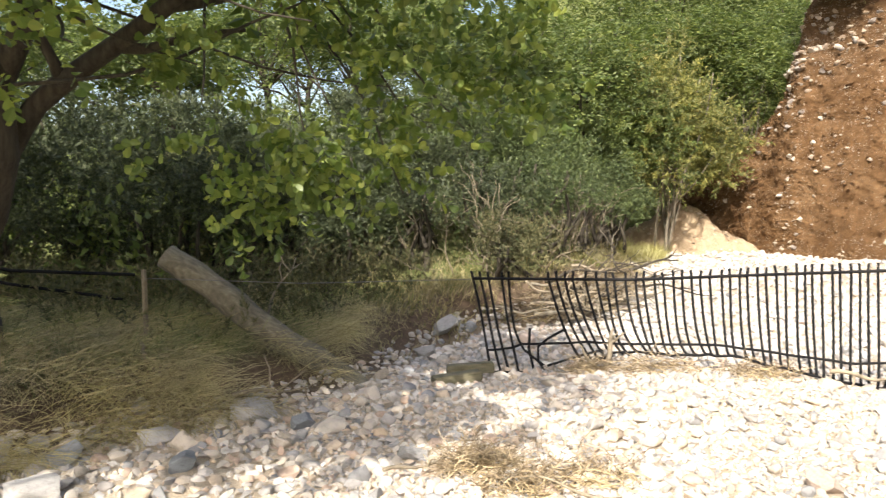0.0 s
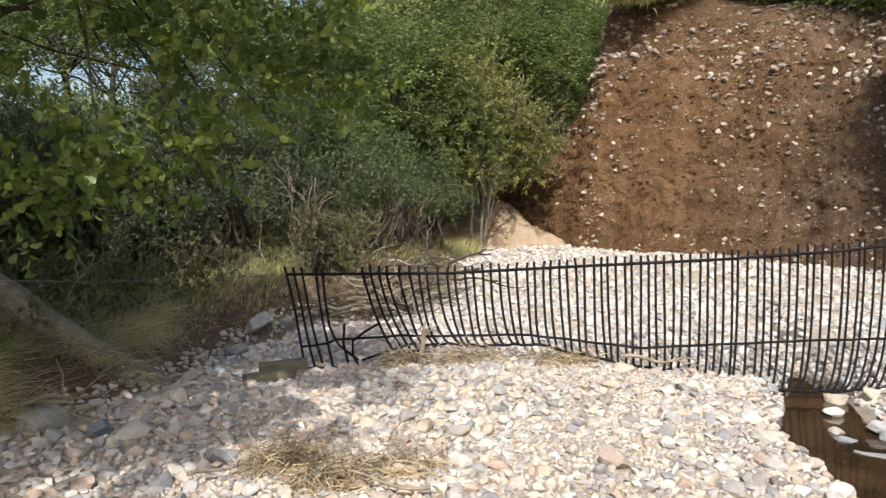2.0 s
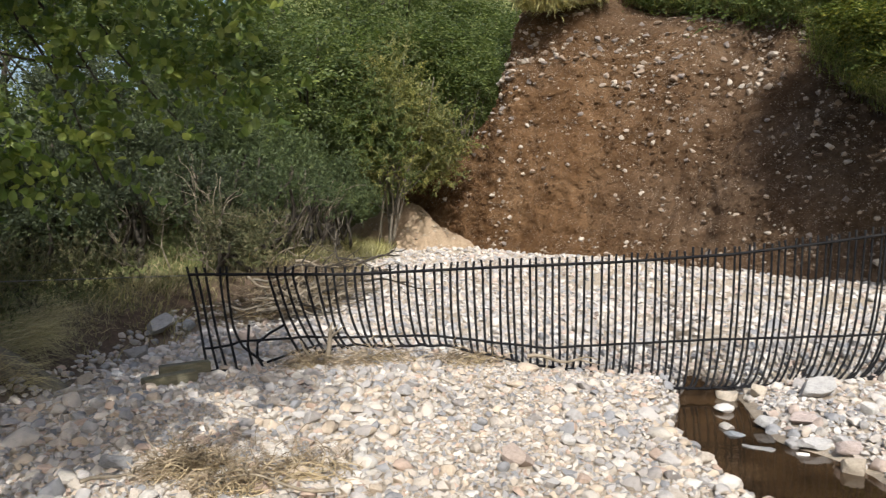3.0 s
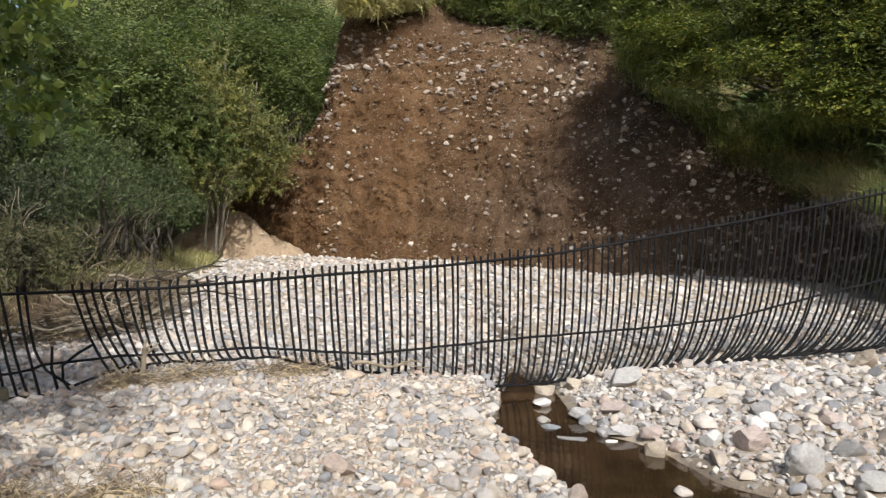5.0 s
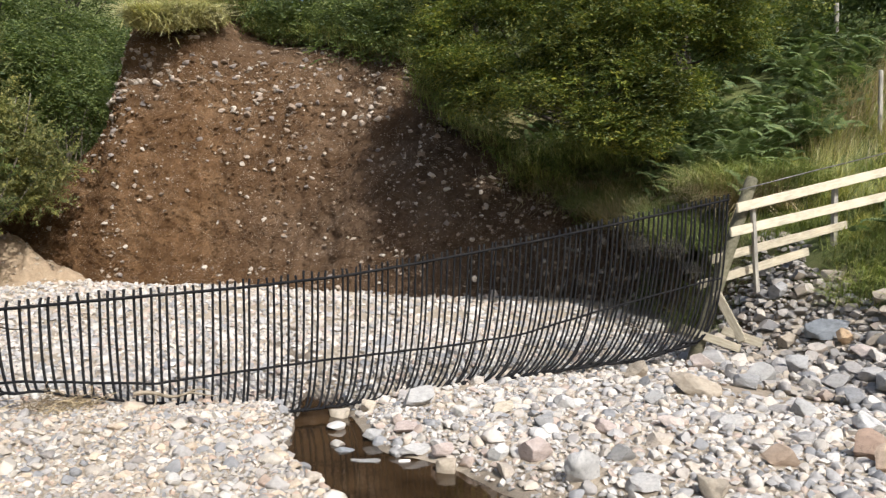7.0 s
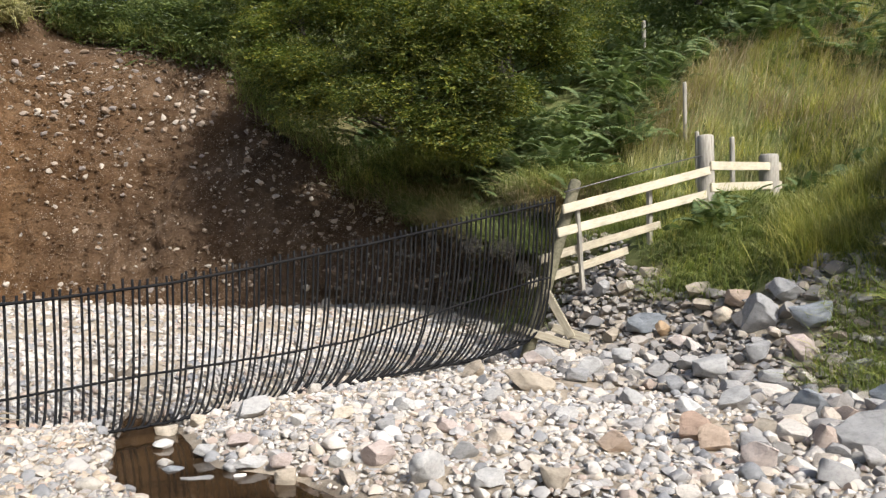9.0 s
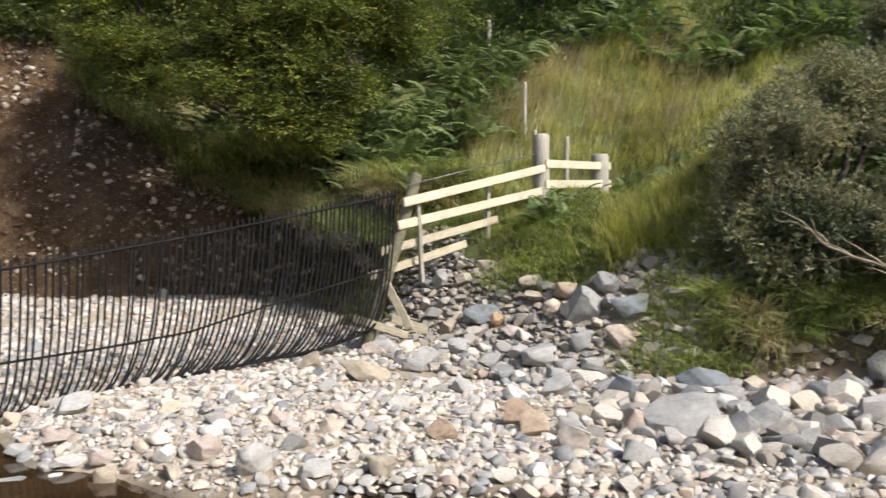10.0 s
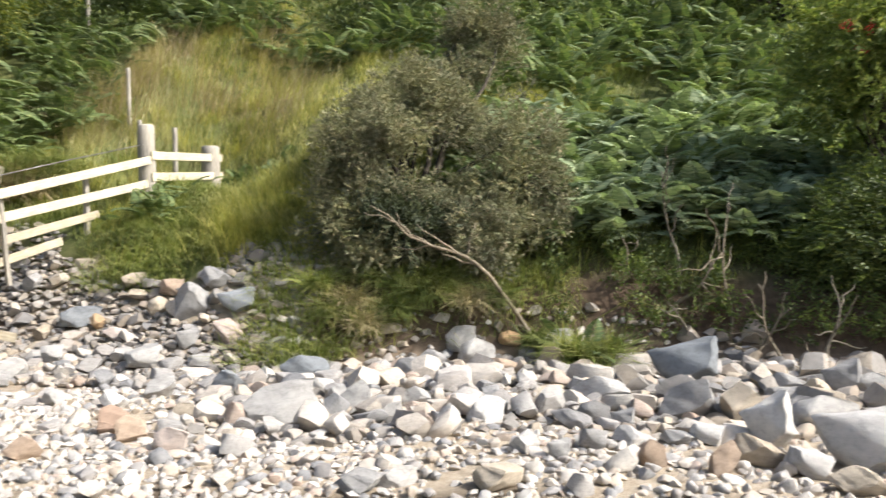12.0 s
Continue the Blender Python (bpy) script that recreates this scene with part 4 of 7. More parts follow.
gate = top("water_gate", "black plastic bars hung on wires across the stream bed", "water gate", (4.5, 6.0, 0))
G0 = np.array([4.5, 6.0, 0])
nbar = 134
QB = np.linspace(0, 1, 400)
QB = np.concatenate([[0], np.cumsum(1 + .27 * np.clip((QB[1:] - .1) / .2, 0, 1))])
QB /= QB[-1]
rngf = np.random.default_rng(3)
SECOND = np.array([(.3, .23), (1.07, .31), (2.27, .34), (3.26, .24), (4.55, .33), (5.9, .38), (6.7, .44), (7.7, .65), (8.9, .89), (9.3, .95)])
strand_top, strand_low, strand_foot = [], [], []
for k in range(nbar):
    q = float(np.interp(k / (nbar - 1), QB, np.linspace(0, 1, 400)))
    if k in (5, 6, 7):
        continue
    q += rngf.normal(0, 0.0009)
    a = along(TOPS, np.array(q))
    # feet are dragged towards the left bank where the flood pushed them
    drag = np.interp(q, [0, .08, .2, .45, .6, .8, .92, 1], [.0, .01, -.004, -.018, -.045, -.085, -.08, -.06])
    b = along(FEET, np.array(np.clip(q + drag, 0, 1)))
    b = np.array(TORN_FEET[k]) if k < 4 else b + rngf.normal(0, 0.012, 3) * (1, 1, 0.5)
    tt = np.linspace(0, 1, 13)
    # hang nearly straight, then sweep out at the foot
    c = a * .85 + b * .15
    kq = np.interp(q, [0, .08, .2], [0, .25, 1])
    c = kq * np.array([c[0], c[1] - .05, b[2] - .12 * (a[2] - b[2])]) + (1 - kq) * (a * .5 + b * .5)
    P = a[None] * ((1 - tt) ** 2)[:, None] + 2 * c[None] * (tt * (1 - tt))[:, None] + b[None] * (tt ** 2)[:, None]
    P[:, 2] = np.maximum(P[:, 2], b[2])
    if k == 4:
        P = along(TORN_BAR, tt)
    P[:, :2] += (np.sin(tt * 5 + k) * 0.008)[:, None]
    P = np.concatenate([[a + (rngf.normal(0, .006), 0, .065 + rngf.normal(0, .008))], P])
    V, F = tube(P - G0, 0.0115, 6)
    child("bar", mesh_np("bar", V, F, [M_BLACK], True), gate)
    strand_top.append(a + (0, -.012, 0))
    zl = np.interp(a[0], SECOND[:, 0], SECOND[:, 1])
    strand_low.append([np.interp(-zl, -P[1:, 2], P[1:, q]) for q in range(2)] + [zl])
    strand_foot.append(P[-2] + (0, -.012, 0))
for nm, st, r in (("top_cable", strand_top, .014), ("lower_cable", strand_low, .012), ("foot_cable", strand_foot, .012)):
    V, F = tube(np.array(st) - G0, r, 6)
    child(nm, mesh_np(nm, V, F, [M_BLACK], True), gate)
for pts in ([(0.75, 7.16, 0.43), (0.74, 7.16, 0.25), (0.78, 7.16, 0.08), (0.84, 7.15, -0.07)], [(1.06, 7.12, 0.43), (0.92, 7.14, 0.35), (0.82, 7.15, 0.27), (0.82, 7.15, 0.15), (0.87, 7.15, 0.06), (0.91, 7.14, 0.01)], [(0.90, 7.14, 0.10), (1.05, 7.12, 0.15), (1.20, 7.10, 0.20), (1.37, 7.07, 0.25)], [(0.46, 7.19, -0.05), (0.59, 7.18, -0.07), (0.74, 7.16, -0.06)]):
    V, F = tube(np.array(pts) - G0, 0.012, 6)
    child("broken_bar", mesh_np("broken_bar", V, F, [M_BLACK], True), gate)

# ---- timber rails and posts on the bank ----
def board(a, b, high, thick, name, parent, mat, origin, label=""):
    """A sawn board from a to b with slightly rounded edges."""
    a, b = Vector(a) - Vector(origin), Vector(b) - Vector(origin)
    bm = bmesh.new()
    bmesh.ops.create_cube(bm, size=1)
    L = (b - a).length
    bmesh.ops.scale(bm, vec=(L, thick, high), verts=bm.verts)
    bmesh.ops.bevel(bm, geom=list(bm.edges), offset=0.006, segments=2, affect="EDGES")
    X = (b - a).normalized()
    Y = Vector((0, 0, 1)).cross(X).normalized()
    Z = X.cross(Y)
    R = Matrix((X, Y, Z)).transposed().to_4x4()
    return part(name, bm, mat, parent, label, Matrix.Translation((a + b) / 2) @ R)


def post(a, b, r, name, parent, mat, origin, label="", square=False):
    """A round or square post with a worn, chamfered head."""
    a, b = np.array(a, float) - origin, np.array(b, float) - origin
    tt = np.array([0, .3, .6, .9, .985, 1.0])
    V, F = tube(a + (b - a) * tt[:, None], np.array([1, 1.0, .98, .97, .95, .82]) * r, 4 if square else 14)
    V = V + 0.004 * np.stack([vnoise(V[:, 2], V[:, 0], .1, 50 + q) for q in range(3)], 1)
    return child(name, mesh_np(name, V, F, [mat], not square), parent, label)


RO = np.array([10.6, 4.0, 1.3])
rail_fence = top("rail_fence", "four-rail fence of pale new sawn boards on old posts", "fence", tuple(RO))
board((9.27, 4.46, 1.74), (11.95, 3.52, 2.30), .11, .035, "rail", rail_fence, M_RAIL, RO, "pale new sawn rail")
board((9.30, 4.55, 1.46), (11.95, 3.55, 1.97), .11, .035, "rail", rail_fence, M_RAIL, RO, "pale new sawn rail")
board((9.12, 4.70, 1.14), (11.1, 3.93, 1.55), .10, .035, "rail", rail_fence, M_PLANK, RO, "weathered grey rail")
board((9.06, 4.82, .84), (10.6, 4.19, 1.22), .10, .035, "rail", rail_fence, M_PLANK, RO, "weathered grey rail")
board((11.93, 3.50, 2.36), (13.95, 3.02, 2.44), .12, .035, "rail", rail_fence, M_RAIL, RO, "pale new sawn rail")
board((11.93, 3.50, 2.06), (13.9, 3.0, 2.15), .12, .035, "rail", rail_fence, M_RAIL, RO, "pale new sawn rail")
post((12.02, 3.58, 1.2), (12.02, 3.6, 2.80), .12, "post", rail_fence, M_POST, RO, "thick grey round post")
post((13.72, 3.14, 1.6), (13.72, 3.14, 2.62), .15, "post", rail_fence, M_POST, RO, "short stout round post")
post((9.72, 4.42, .75), (9.58, 4.42, 1.8), .032, "stake", rail_fence, M_POST, RO, "thin upright stake", True)
post((10.95, 4.02, 1.1), (10.95, 4.02, 2.08), .04, "stake", rail_fence, M_POST, RO, "thin upright stake", True)
V, F = tube(np.array([(9.4, 4.5, 1.95), (10.6, 4.1, 2.22), (11.95, 3.6, 2.52)]) - RO, .008, 5)
child("wire", mesh_np("wire", V, F, [M_WIRE], True), rail_fence)
old = top("gate_post", "leaning old mossy post that ends the water gate", "post", (8.8, 4.73, .1))
post((8.78, 4.74, -.1), (9.72, 4.5, 2.1), .075, "shaft", old, M_MOSSY, np.array([8.8, 4.73, .1]))
for a, b, w in (((8.75, 4.85, .37), (8.98, 4.25, .17), .09), ((9.08, 4.6, .78), (9.1, 4.28, .24), .10), ((9.05, 4.5, .35), (9.2, 4.1, .22), .10)):
    o = (Vector(a) + Vector(b)) / 2
    bd = top("fallen_board", "broken weathered board leaning on the stones", "board", tuple(o), "broken boards by the gate post")
    board(a, b, w, .03, "plank", bd, M_PLANK, o)
# old fence line going up the hill
for (x, y, z1, r) in ((14.2, 4.6, 4.1, .035), (13.1, 4.05, 3.15, .035), (13.2, 3.55, 3.0, .04), (17.6, 6.6, 6.3, .045)):
    z0 = float(zland(x, y)[0]) - .3
    z1 = min(z1, z0 + 1.35)
    p = top("fence_post", "thin grey weathered post of the old hill fence", "fence post", (x, y, z0), "old posts up the slope")
    post((x, y, z0), (x, y, z1), r, "shaft", p, M_POST, np.array([x, y, z0]))

# ---- leaning log and wires on the left bank ----
rngl = np.random.default_rng(8)
LO = np.array([-0.72, 6.85, 0.0])
log = top("leaning_log", "weathered grey log leaning out of the bushes onto the stones", "log", tuple(LO))
a, b = np.array([-.70, 6.86, -.08]), np.array([-2.36, 6.96, 1.12])
tt = np.linspace(0, 1, 30)
P = a + (b - a) * tt[:, None] + 0.012 * np.stack([np.sin(tt * 9), np.cos(tt * 7), np.sin(tt * 11)], 1)
V, F = tube(P - LO, 0.125 - 0.012 * tt + 0.006 * np.sin(tt * 31), 18)
V = V + 0.006 * np.stack([vnoise(V[:, 0] * 1.0 + V[:, 2], V[:, 1] * 3, .1, 60 + q) for q in range(3)], 1)
child("trunk", mesh_np("trunk", V, F, [M_LOG], True), log)
for (x, y, z0, x1, y1, z1, r) in ((-2.42, 6.65, .2, -2.43, 6.65, 1.02, .022),):
    p = top("stake", "thin weathered wooden stake in the grass bank", "stake", (x, y, z0))
    post((x, y, z0), (x1, y1, z1), r, "shaft", p, M_DEAD, np.array([x, y, z0]), "", True)
for pts, nm, lab, mt, r in (([(-4.2, 6.2, 1.25), (-3.4, 6.45, 1.04), (-2.5, 6.65, .98)], "cable", "black cable sagging to the stake", M_BLACK, .014), ([(-4.2, 6.3, 1.15), (-3.5, 6.6, .92), (-2.7, 6.9, .75)], "cable", "black cable lying over the bank", M_BLACK, .014), ([(-2.4, 6.65, .95), (-1.2, 7.0, .86), (.25, 7.5, .83)], "wire", "thin rusty fence wire", M_WIRE, .004)):
    V, F = tube(np.array(pts), r, 5)
    tagged(new(nm, mesh_np(nm, V, F, [mt], True)), lab, nm)
# sawn timber washed against the gate
for a, b, w, th in (((-.10, 6.74, .05), (.30, 6.86, .08), .10, .12), ((.02, 6.98, .10), (.42, 7.03, .12), .09, .1)):
    o = (Vector(a) + Vector(b)) / 2
    bd = top("drift_timber", "mossy squared timber washed up beside the gate", "timber", tuple(o), "washed-up timber")
    board(a, b, w, th, "beam", bd, M_MOSSY, o)

# ---- plants: templates ----
def leaf(length, width, shape="oval"):
    """One folded leaf along +z from the origin: verts and triangles."""
    prof = {"oval": [(0, .0), (.3, .8), (.62, 1.0), (1, .0)], "obovate": [(0, .12), (.35, .72), (.72, 1.0), (.95, .55), (1.0, .1)], "lance": [(0, .0), (.35, 1.0), (1, .0)]}[shape]
    V, F = [], []
    for u, w in prof:
        bend = -0.18 * length * u * u
        V += [(-w * width / 2, bend + 0.10 * width * w, u * length), (0, bend, u * length), (w * width / 2, bend + 0.10 * width * w, u * length)]
    for k in range(len(prof) - 1):
        a = 3 * k
        F += [(a, a + 1, a + 4), (a, a + 4, a + 3), (a + 1, a + 2, a + 5), (a + 1, a + 5, a + 4)]
    return np.array(V), np.array(F)


def quad_leaf(length, width):
    V = np.array([(0, 0, 0), (-width / 2, .08 * length, length * .5), (0, -.1 * length, length), (width / 2, .08 * length, length * .5)])
    return V, np.array([(0, 3, 2), (0, 2, 1)])


def sprig(seed, n, length, lf, spread=0.9, droop=0.3):
    """A twig along +z with leaves set alternately round it."""
    rng = np.random.default_rng(seed)
    u = np.linspace(0.1, 1, n)
    side = np.where(np.arange(n) % 2, 1, -1) * spread + rng.normal(0, .25, n)
    ang = rng.normal(0, .55, n)
    Z = np.stack([np.sin(side) * np.cos(ang), np.sin(side) * np.sin(ang) - droop, np.cos(side)], 1)
    M = frames_from(Z, rng.uniform(-.9, .9, n)) * rng.uniform(.7, 1.15, n)[:, None, None]
    O = np.stack([0.04 * np.sin(u * 5), 0.03 * np.cos(u * 4) - 0.1 * u * u, u], 1) * length
    return batch(lf[0], lf[1], M, O)


def needle_sprig(seed, n, length, needle, width):
    """A spiny shoot: thin triangles standing out all round."""
    rng = np.random.default_rng(seed)
    u = rng.uniform(0.05, 1, n)
    a = rng.uniform(0, 6.28, n)
    e = rng.uniform(.3, 1.0, n)
    Z = np.stack([np.cos(a) * np.sin(e), np.sin(a) * np.sin(e), np.cos(e)], 1)
    V = np.array([(-width / 2, 0, 0), (width / 2, 0, 0), (0, 0, needle)])
    return batch(V, np.array([(0, 1, 2)]), frames_from(Z, rng.uniform(0, 6.28, n)) * rng.uniform(.6, 1.2, n)[:, None, None], np.stack([u * 0, u * 0, u * length], 1))


def spray(seed, n, length, lf, twigs=3):
    """A flat spray: side twigs in one plane with small leaves in two rows."""
    rng = np.random.default_rng(seed)
    out = []
    for k in range(twigs):
        a = (k - (twigs - 1) / 2) * .75 + rng.normal(0, .12)
        V, F = sprig(seed * 7 + k, n, length * (1 - .25 * abs(a)), lf, 1.0, .1)
        c, s = math.cos(a), math.sin(a)
        R = np.array([[c, 0, s], [0, 1, 0], [-s, 0, c]])
        V = V * (1, .45, 1)
        out.append((V @ R.T + np.array([0, rng.normal(0, .03), .06 * length * k]), F))
    return join(out)


SPRIGS = [spray(s, 5, .36, quad_leaf(.10, .07)) for s in range(4)]
COARSE_SPRIGS = [sprig(s, 7, .34, quad_leaf(.14, .095)) for s in range(4)]
WILLOW_SPRIGS = [sprig(20 + s, 16, .36, quad_leaf(.085, .034)) for s in range(4)]
HAZEL_SPRIGS = [spray(40 + s, 6, .30, quad_leaf(.085, .062)) for s in range(4)]
ALDER_SPRIGS = [sprig(60 + s, 8, .27, leaf(.088, .072, "obovate"), .8, .15) for s in range(5)]
GORSE_SPRIGS = [needle_sprig(80 + s, 16, .24, .09, .026) for s in range(4)]


def cloud(clumps, per, rng, spread):
    """Points round clump centres with outward ways."""
    C = np.repeat(clumps, per, 0)
    D = rng.normal(size=C.shape)
    D /= np.linalg.norm(D, axis=1)[:, None]
    r = rng.random(len(C)) ** 0.5
    return C + D * (r * 1.0)[:, None] * spread, D


def crown_clumps(center, radii, n, rng, hollow=0.55):
    D = rng.normal(size=(n, 3))
    D /= np.linalg.norm(D, axis=1)[:, None]
    D[:, 2] = np.where(D[:, 2] < -.35, -D[:, 2] * .6, D[:, 2])
    r = rng.uniform(hollow, 1.0, n) * (1 + 0.22 * np.sin(D[:, 0] * 5 + center[0]) * np.cos(D[:, 1] * 4 + center[1]))
    return np.array(center) + D * r[:, None] * np.array(radii)


def foliage(name, pts, ways, sprigs, mat, parent, rng, size=(.7, 1.3), up=0.3, label="", level=False):
    Z = ways + rng.normal(0, .45, ways.shape)
    Z[:, 2] = Z[:, 2] * (.35 if level else 1) + (-.1 if level else up)
    M = frames_from(Z, rng.normal(0, .35, len(Z)) if level else rng.uniform(0, 6.28, len(Z))) * rng.uniform(size[0], size[1], len(Z))[:, None, None]
    k = rng.integers(0, len(sprigs), len(Z))
    V, F = join([batch(*sprigs[q], M[k == q], pts[k == q]) for q in range(len(sprigs)) if (k == q).any()])
    return child(name, mesh_np(name, V, F, [mat], False), parent, label)


def limb_path(a, b, rng, n=9, wob=.08, sag=0.0):
    t = np.linspace(0, 1, n)
    a, b = np.array(a, float), np.array(b, float)
    L = np.linalg.norm(b - a)
    P = a + (b - a) * t[:, None]
    for q in range(3):
        P[:, q] += wob * L * (np.sin(t * rng.uniform(3, 8) + rng.uniform(0, 6)) * t * (1.05 - t) * 2)
    P[:, 2] -= sag * np.sin(t * np.pi)
    return P


def tree(name, label, category, base, high, radii, clumps, per, sprigs, mat, seed, trunk_r=.1, low=.35, spread=.55, size=(.8, 1.4), group="", stems=1, bark=None, hollow=.5, shift=(0, 0)):
    rng = np.random.default_rng(seed)
    z = float(zland(base[0], base[1])[0])
    ob = top(name, label, category, (base[0], base[1], z), group)
    bark = bark or M_BARK
    center = np.array([shift[0], shift[1], high * (1 + low) / 2])
    R = np.array([radii, radii, high * (1 - low) / 2])
    C = crown_clumps(center, R, clumps, rng, hollow)
    C = C[C[:, 2] > 0.1]
    for s in range(stems):
        foot = np.array([rng.normal(0, .12) * (stems > 1), rng.normal(0, .12) * (stems > 1), -.15])
        head = center + np.array([rng.normal(0, .35) * (stems > 1) * radii, rng.normal(0, .35) * (stems > 1) * radii, R[2] * .75])
        P = limb_path(foot, head, rng, 10, .05)
        V, F = tube(P, trunk_r * (1 - .85 * np.linspace(0, 1, 10)) + .004, 8)
        child("trunk", mesh_np("trunk", V, F, [bark], True), ob)
        for c in C[rng.permutation(len(C))[:max(5, 10 // stems)]]:
            k = int(np.clip((c[2] / max(head[2], .1)) * 6, 1, 8))
            V, F = tube(limb_path(P[k], c, rng, 7, .06), trunk_r * .38 * (1 - .85 * np.linspace(0, 1, 7)) + .003, 6)
            child("limb", mesh_np("limb", V, F, [bark], True), ob)
    pts, ways = cloud(C, per, rng, spread)
    ok = pts[:, 2] > 0.02
    foliage("crown", pts[ok], ways[ok], sprigs, mat, ob, rng, size, level=sprigs is not WILLOW_SPRIGS)
    return ob


def polar(az, d):
    return d * math.sin(radians(az)), d * math.cos(radians(az))


# ---- woodland on the slope behind the left bank ----
for k, (a, d, h, r) in enumerate(((-30, 17, 6.5, 2.4), (-24, 20, 6.0, 2.4), (-18, 18, 4.3, 2.0), (-12, 21, 4.2, 2.0), (-6, 19, 3.8, 1.9), (-1, 22, 5.0, 2.1), (3, 19, 5.2, 2.0), (7, 22, 6.5, 2.3), (10, 19, 5.0, 1.8),
                                   (12, 26, 7.0, 2.4), (16, 27, 7.0, 2.3), (1, 29, 8.0, 2.8), (8, 31, 8.5, 2.9), (20, 29, 7.5, 2.3), (14.5, 33, 9.5, 3.0), (-38, 14, 7, 2.6), (-21, 25, 8, 2.8), (-15, 26, 8, 2.8), (-9, 25, 8, 2.8), (-4, 26, 8, 2.6))):
    if a < 0 and d < 29:
        h = max(1.9, 1.6 + d * math.tan(radians(14.6 if a > -16 else 12.0)) - float(zland(*polar(a, d))[0]))
        r = min(r, h * .62)
    tree("woodland_tree", "leafy green deciduous tree on the wooded slope", "tree", polar(a, d), h, r, 46, 19, SPRIGS, M_WOOD_LEAF, 100 + k, .11, .12, .46, (.8, 1.35), "trees of the wooded slope")
rngu = np.random.default_rng(91)
UX, UY = rngu.uniform(-12, 16, 7500), rngu.uniform(8, 34, 7500)
UZ, UD = land(UX, UY)
ok = (UD > 2.0) & ((UX < 6.5) | (UY > 20 + .0 * UX) | (UD > 6.0))
n = ok.sum()
under = np.stack([UX[ok], UY[ok], UZ[ok] + rngu.uniform(0, .9, n)], 1)
uw = rngu.normal(0, .5, (n, 3)) + (0, -.3, .7)
kk = rngu.integers(0, 4, n)
UM = frames_from(uw, rngu.uniform(0, 6.28, n)) * rngu.uniform(.9, 1.7, n)[:, None, None]
V, F = join([batch(*SPRIGS[q], UM[kk == q], under[kk == q]) for q in range(4)])
tagged(new("undergrowth", mesh_np("undergrowth", V, F, [M_WOOD_LEAF], False)), "leafy green undergrowth on the wooded slope", "undergrowth", kind="stuff")
for k, (x, y, h, r) in enumerate(((8.2, 24.0, 3.8, 1.7), (9.8, 22.6, 4.2, 1.8), (11.6, 21.5, 4.5, 1.9), (9.6, 26.5, 5.5, 2.2), (13.0, 23.5, 5.5, 2.2), (15.5, 20.5, 5, 2.1), (13.2, 17.0, 3.6, 1.6), (14.6, 14.6, 4.2, 1.8), (12.0, 17.6, 2.6, 1.3), (11.2, 19.2, 2.8, 1.3), (12.6, 15.2, 2.4, 1.2))):
    tree("woodland_tree", "leafy green tree on the slope above the cliff", "tree", (x, y), h, r, 40, 21, SPRIGS, M_WOOD_LEAF, 180 + k, .09, .05, .46, (.8, 1.3), "trees above the cliff")
# saplings with bare stems beside the cliff
for k, (a, d, h) in enumerate(((16.4, 22.9, 6.2), (17.8, 22.3, 6.0), (19.2, 22.2, 5.6), (20.3, 21.6, 5.0), (15.0, 22.0, 6.2))):
    tree("sapling", "slender sapling with a pale bare stem", "sapling", polar(a, d), h, 1.0, 18, 26, SPRIGS, M_WOOD_LEAF, 140 + k, .038, .5, .45, (.8, 1.3), "saplings beside the cliff", 1, M_TWIG)
tree("willow_bush", "yellow-green willow bush with many thin stems", "bush", polar(15.2, 19.9), 4.6, 1.5, 60, 42, WILLOW_SPRIGS, M_WILLOW, 160, .035, .04, .5, (.8, 1.4), "", 6, M_TWIG)
tree("willow_bush", "green willow bush at the foot of the wood", "bush", polar(11.2, 19), 3.4, 1.35, 50, 38, WILLOW_SPRIGS, M_WOOD_LEAF, 161, .04, .15, .5, (.8, 1.4), "", 5, M_TWIG)


def gorse(name, label, base, high, radii, clumps, per, mat, seed, size=(.9, 1.7), low=.05, group="", stems=5, lift=0.0):
    rng = np.random.default_rng(seed)
    z = float(zland(base[0], base[1])[0]) + lift
    ob = top(name, label, "bush", (base[0], base[1], z), group)
    center = np.array([0, 0, high * (.5 + low / 2)])
    C = crown_clumps(center, (radii, radii, high * (1 - low) * .5), clumps, rng, .45)
    for s in range(stems):
        c = C[rng.integers(len(C))]
        V, F = tube(limb_path((rng.normal(0, .15), rng.normal(0, .15), -.1), c, rng, 8, .1), .04 * (1 - .8 * np.linspace(0, 1, 8)) + .004, 6)
        child("stem", mesh_np("stem", V, F, [M_BARK], True), ob)
    T = cloud(C, 5, rng, .26)[0]
    pts, ways = cloud(T, max(4, per // 5), rng, .11)
    ok = pts[:, 2] > 0.0
    foliage("needles", pts[ok], ways[ok], GORSE_SPRIGS, mat, ob, rng, size, .35)
    return ob


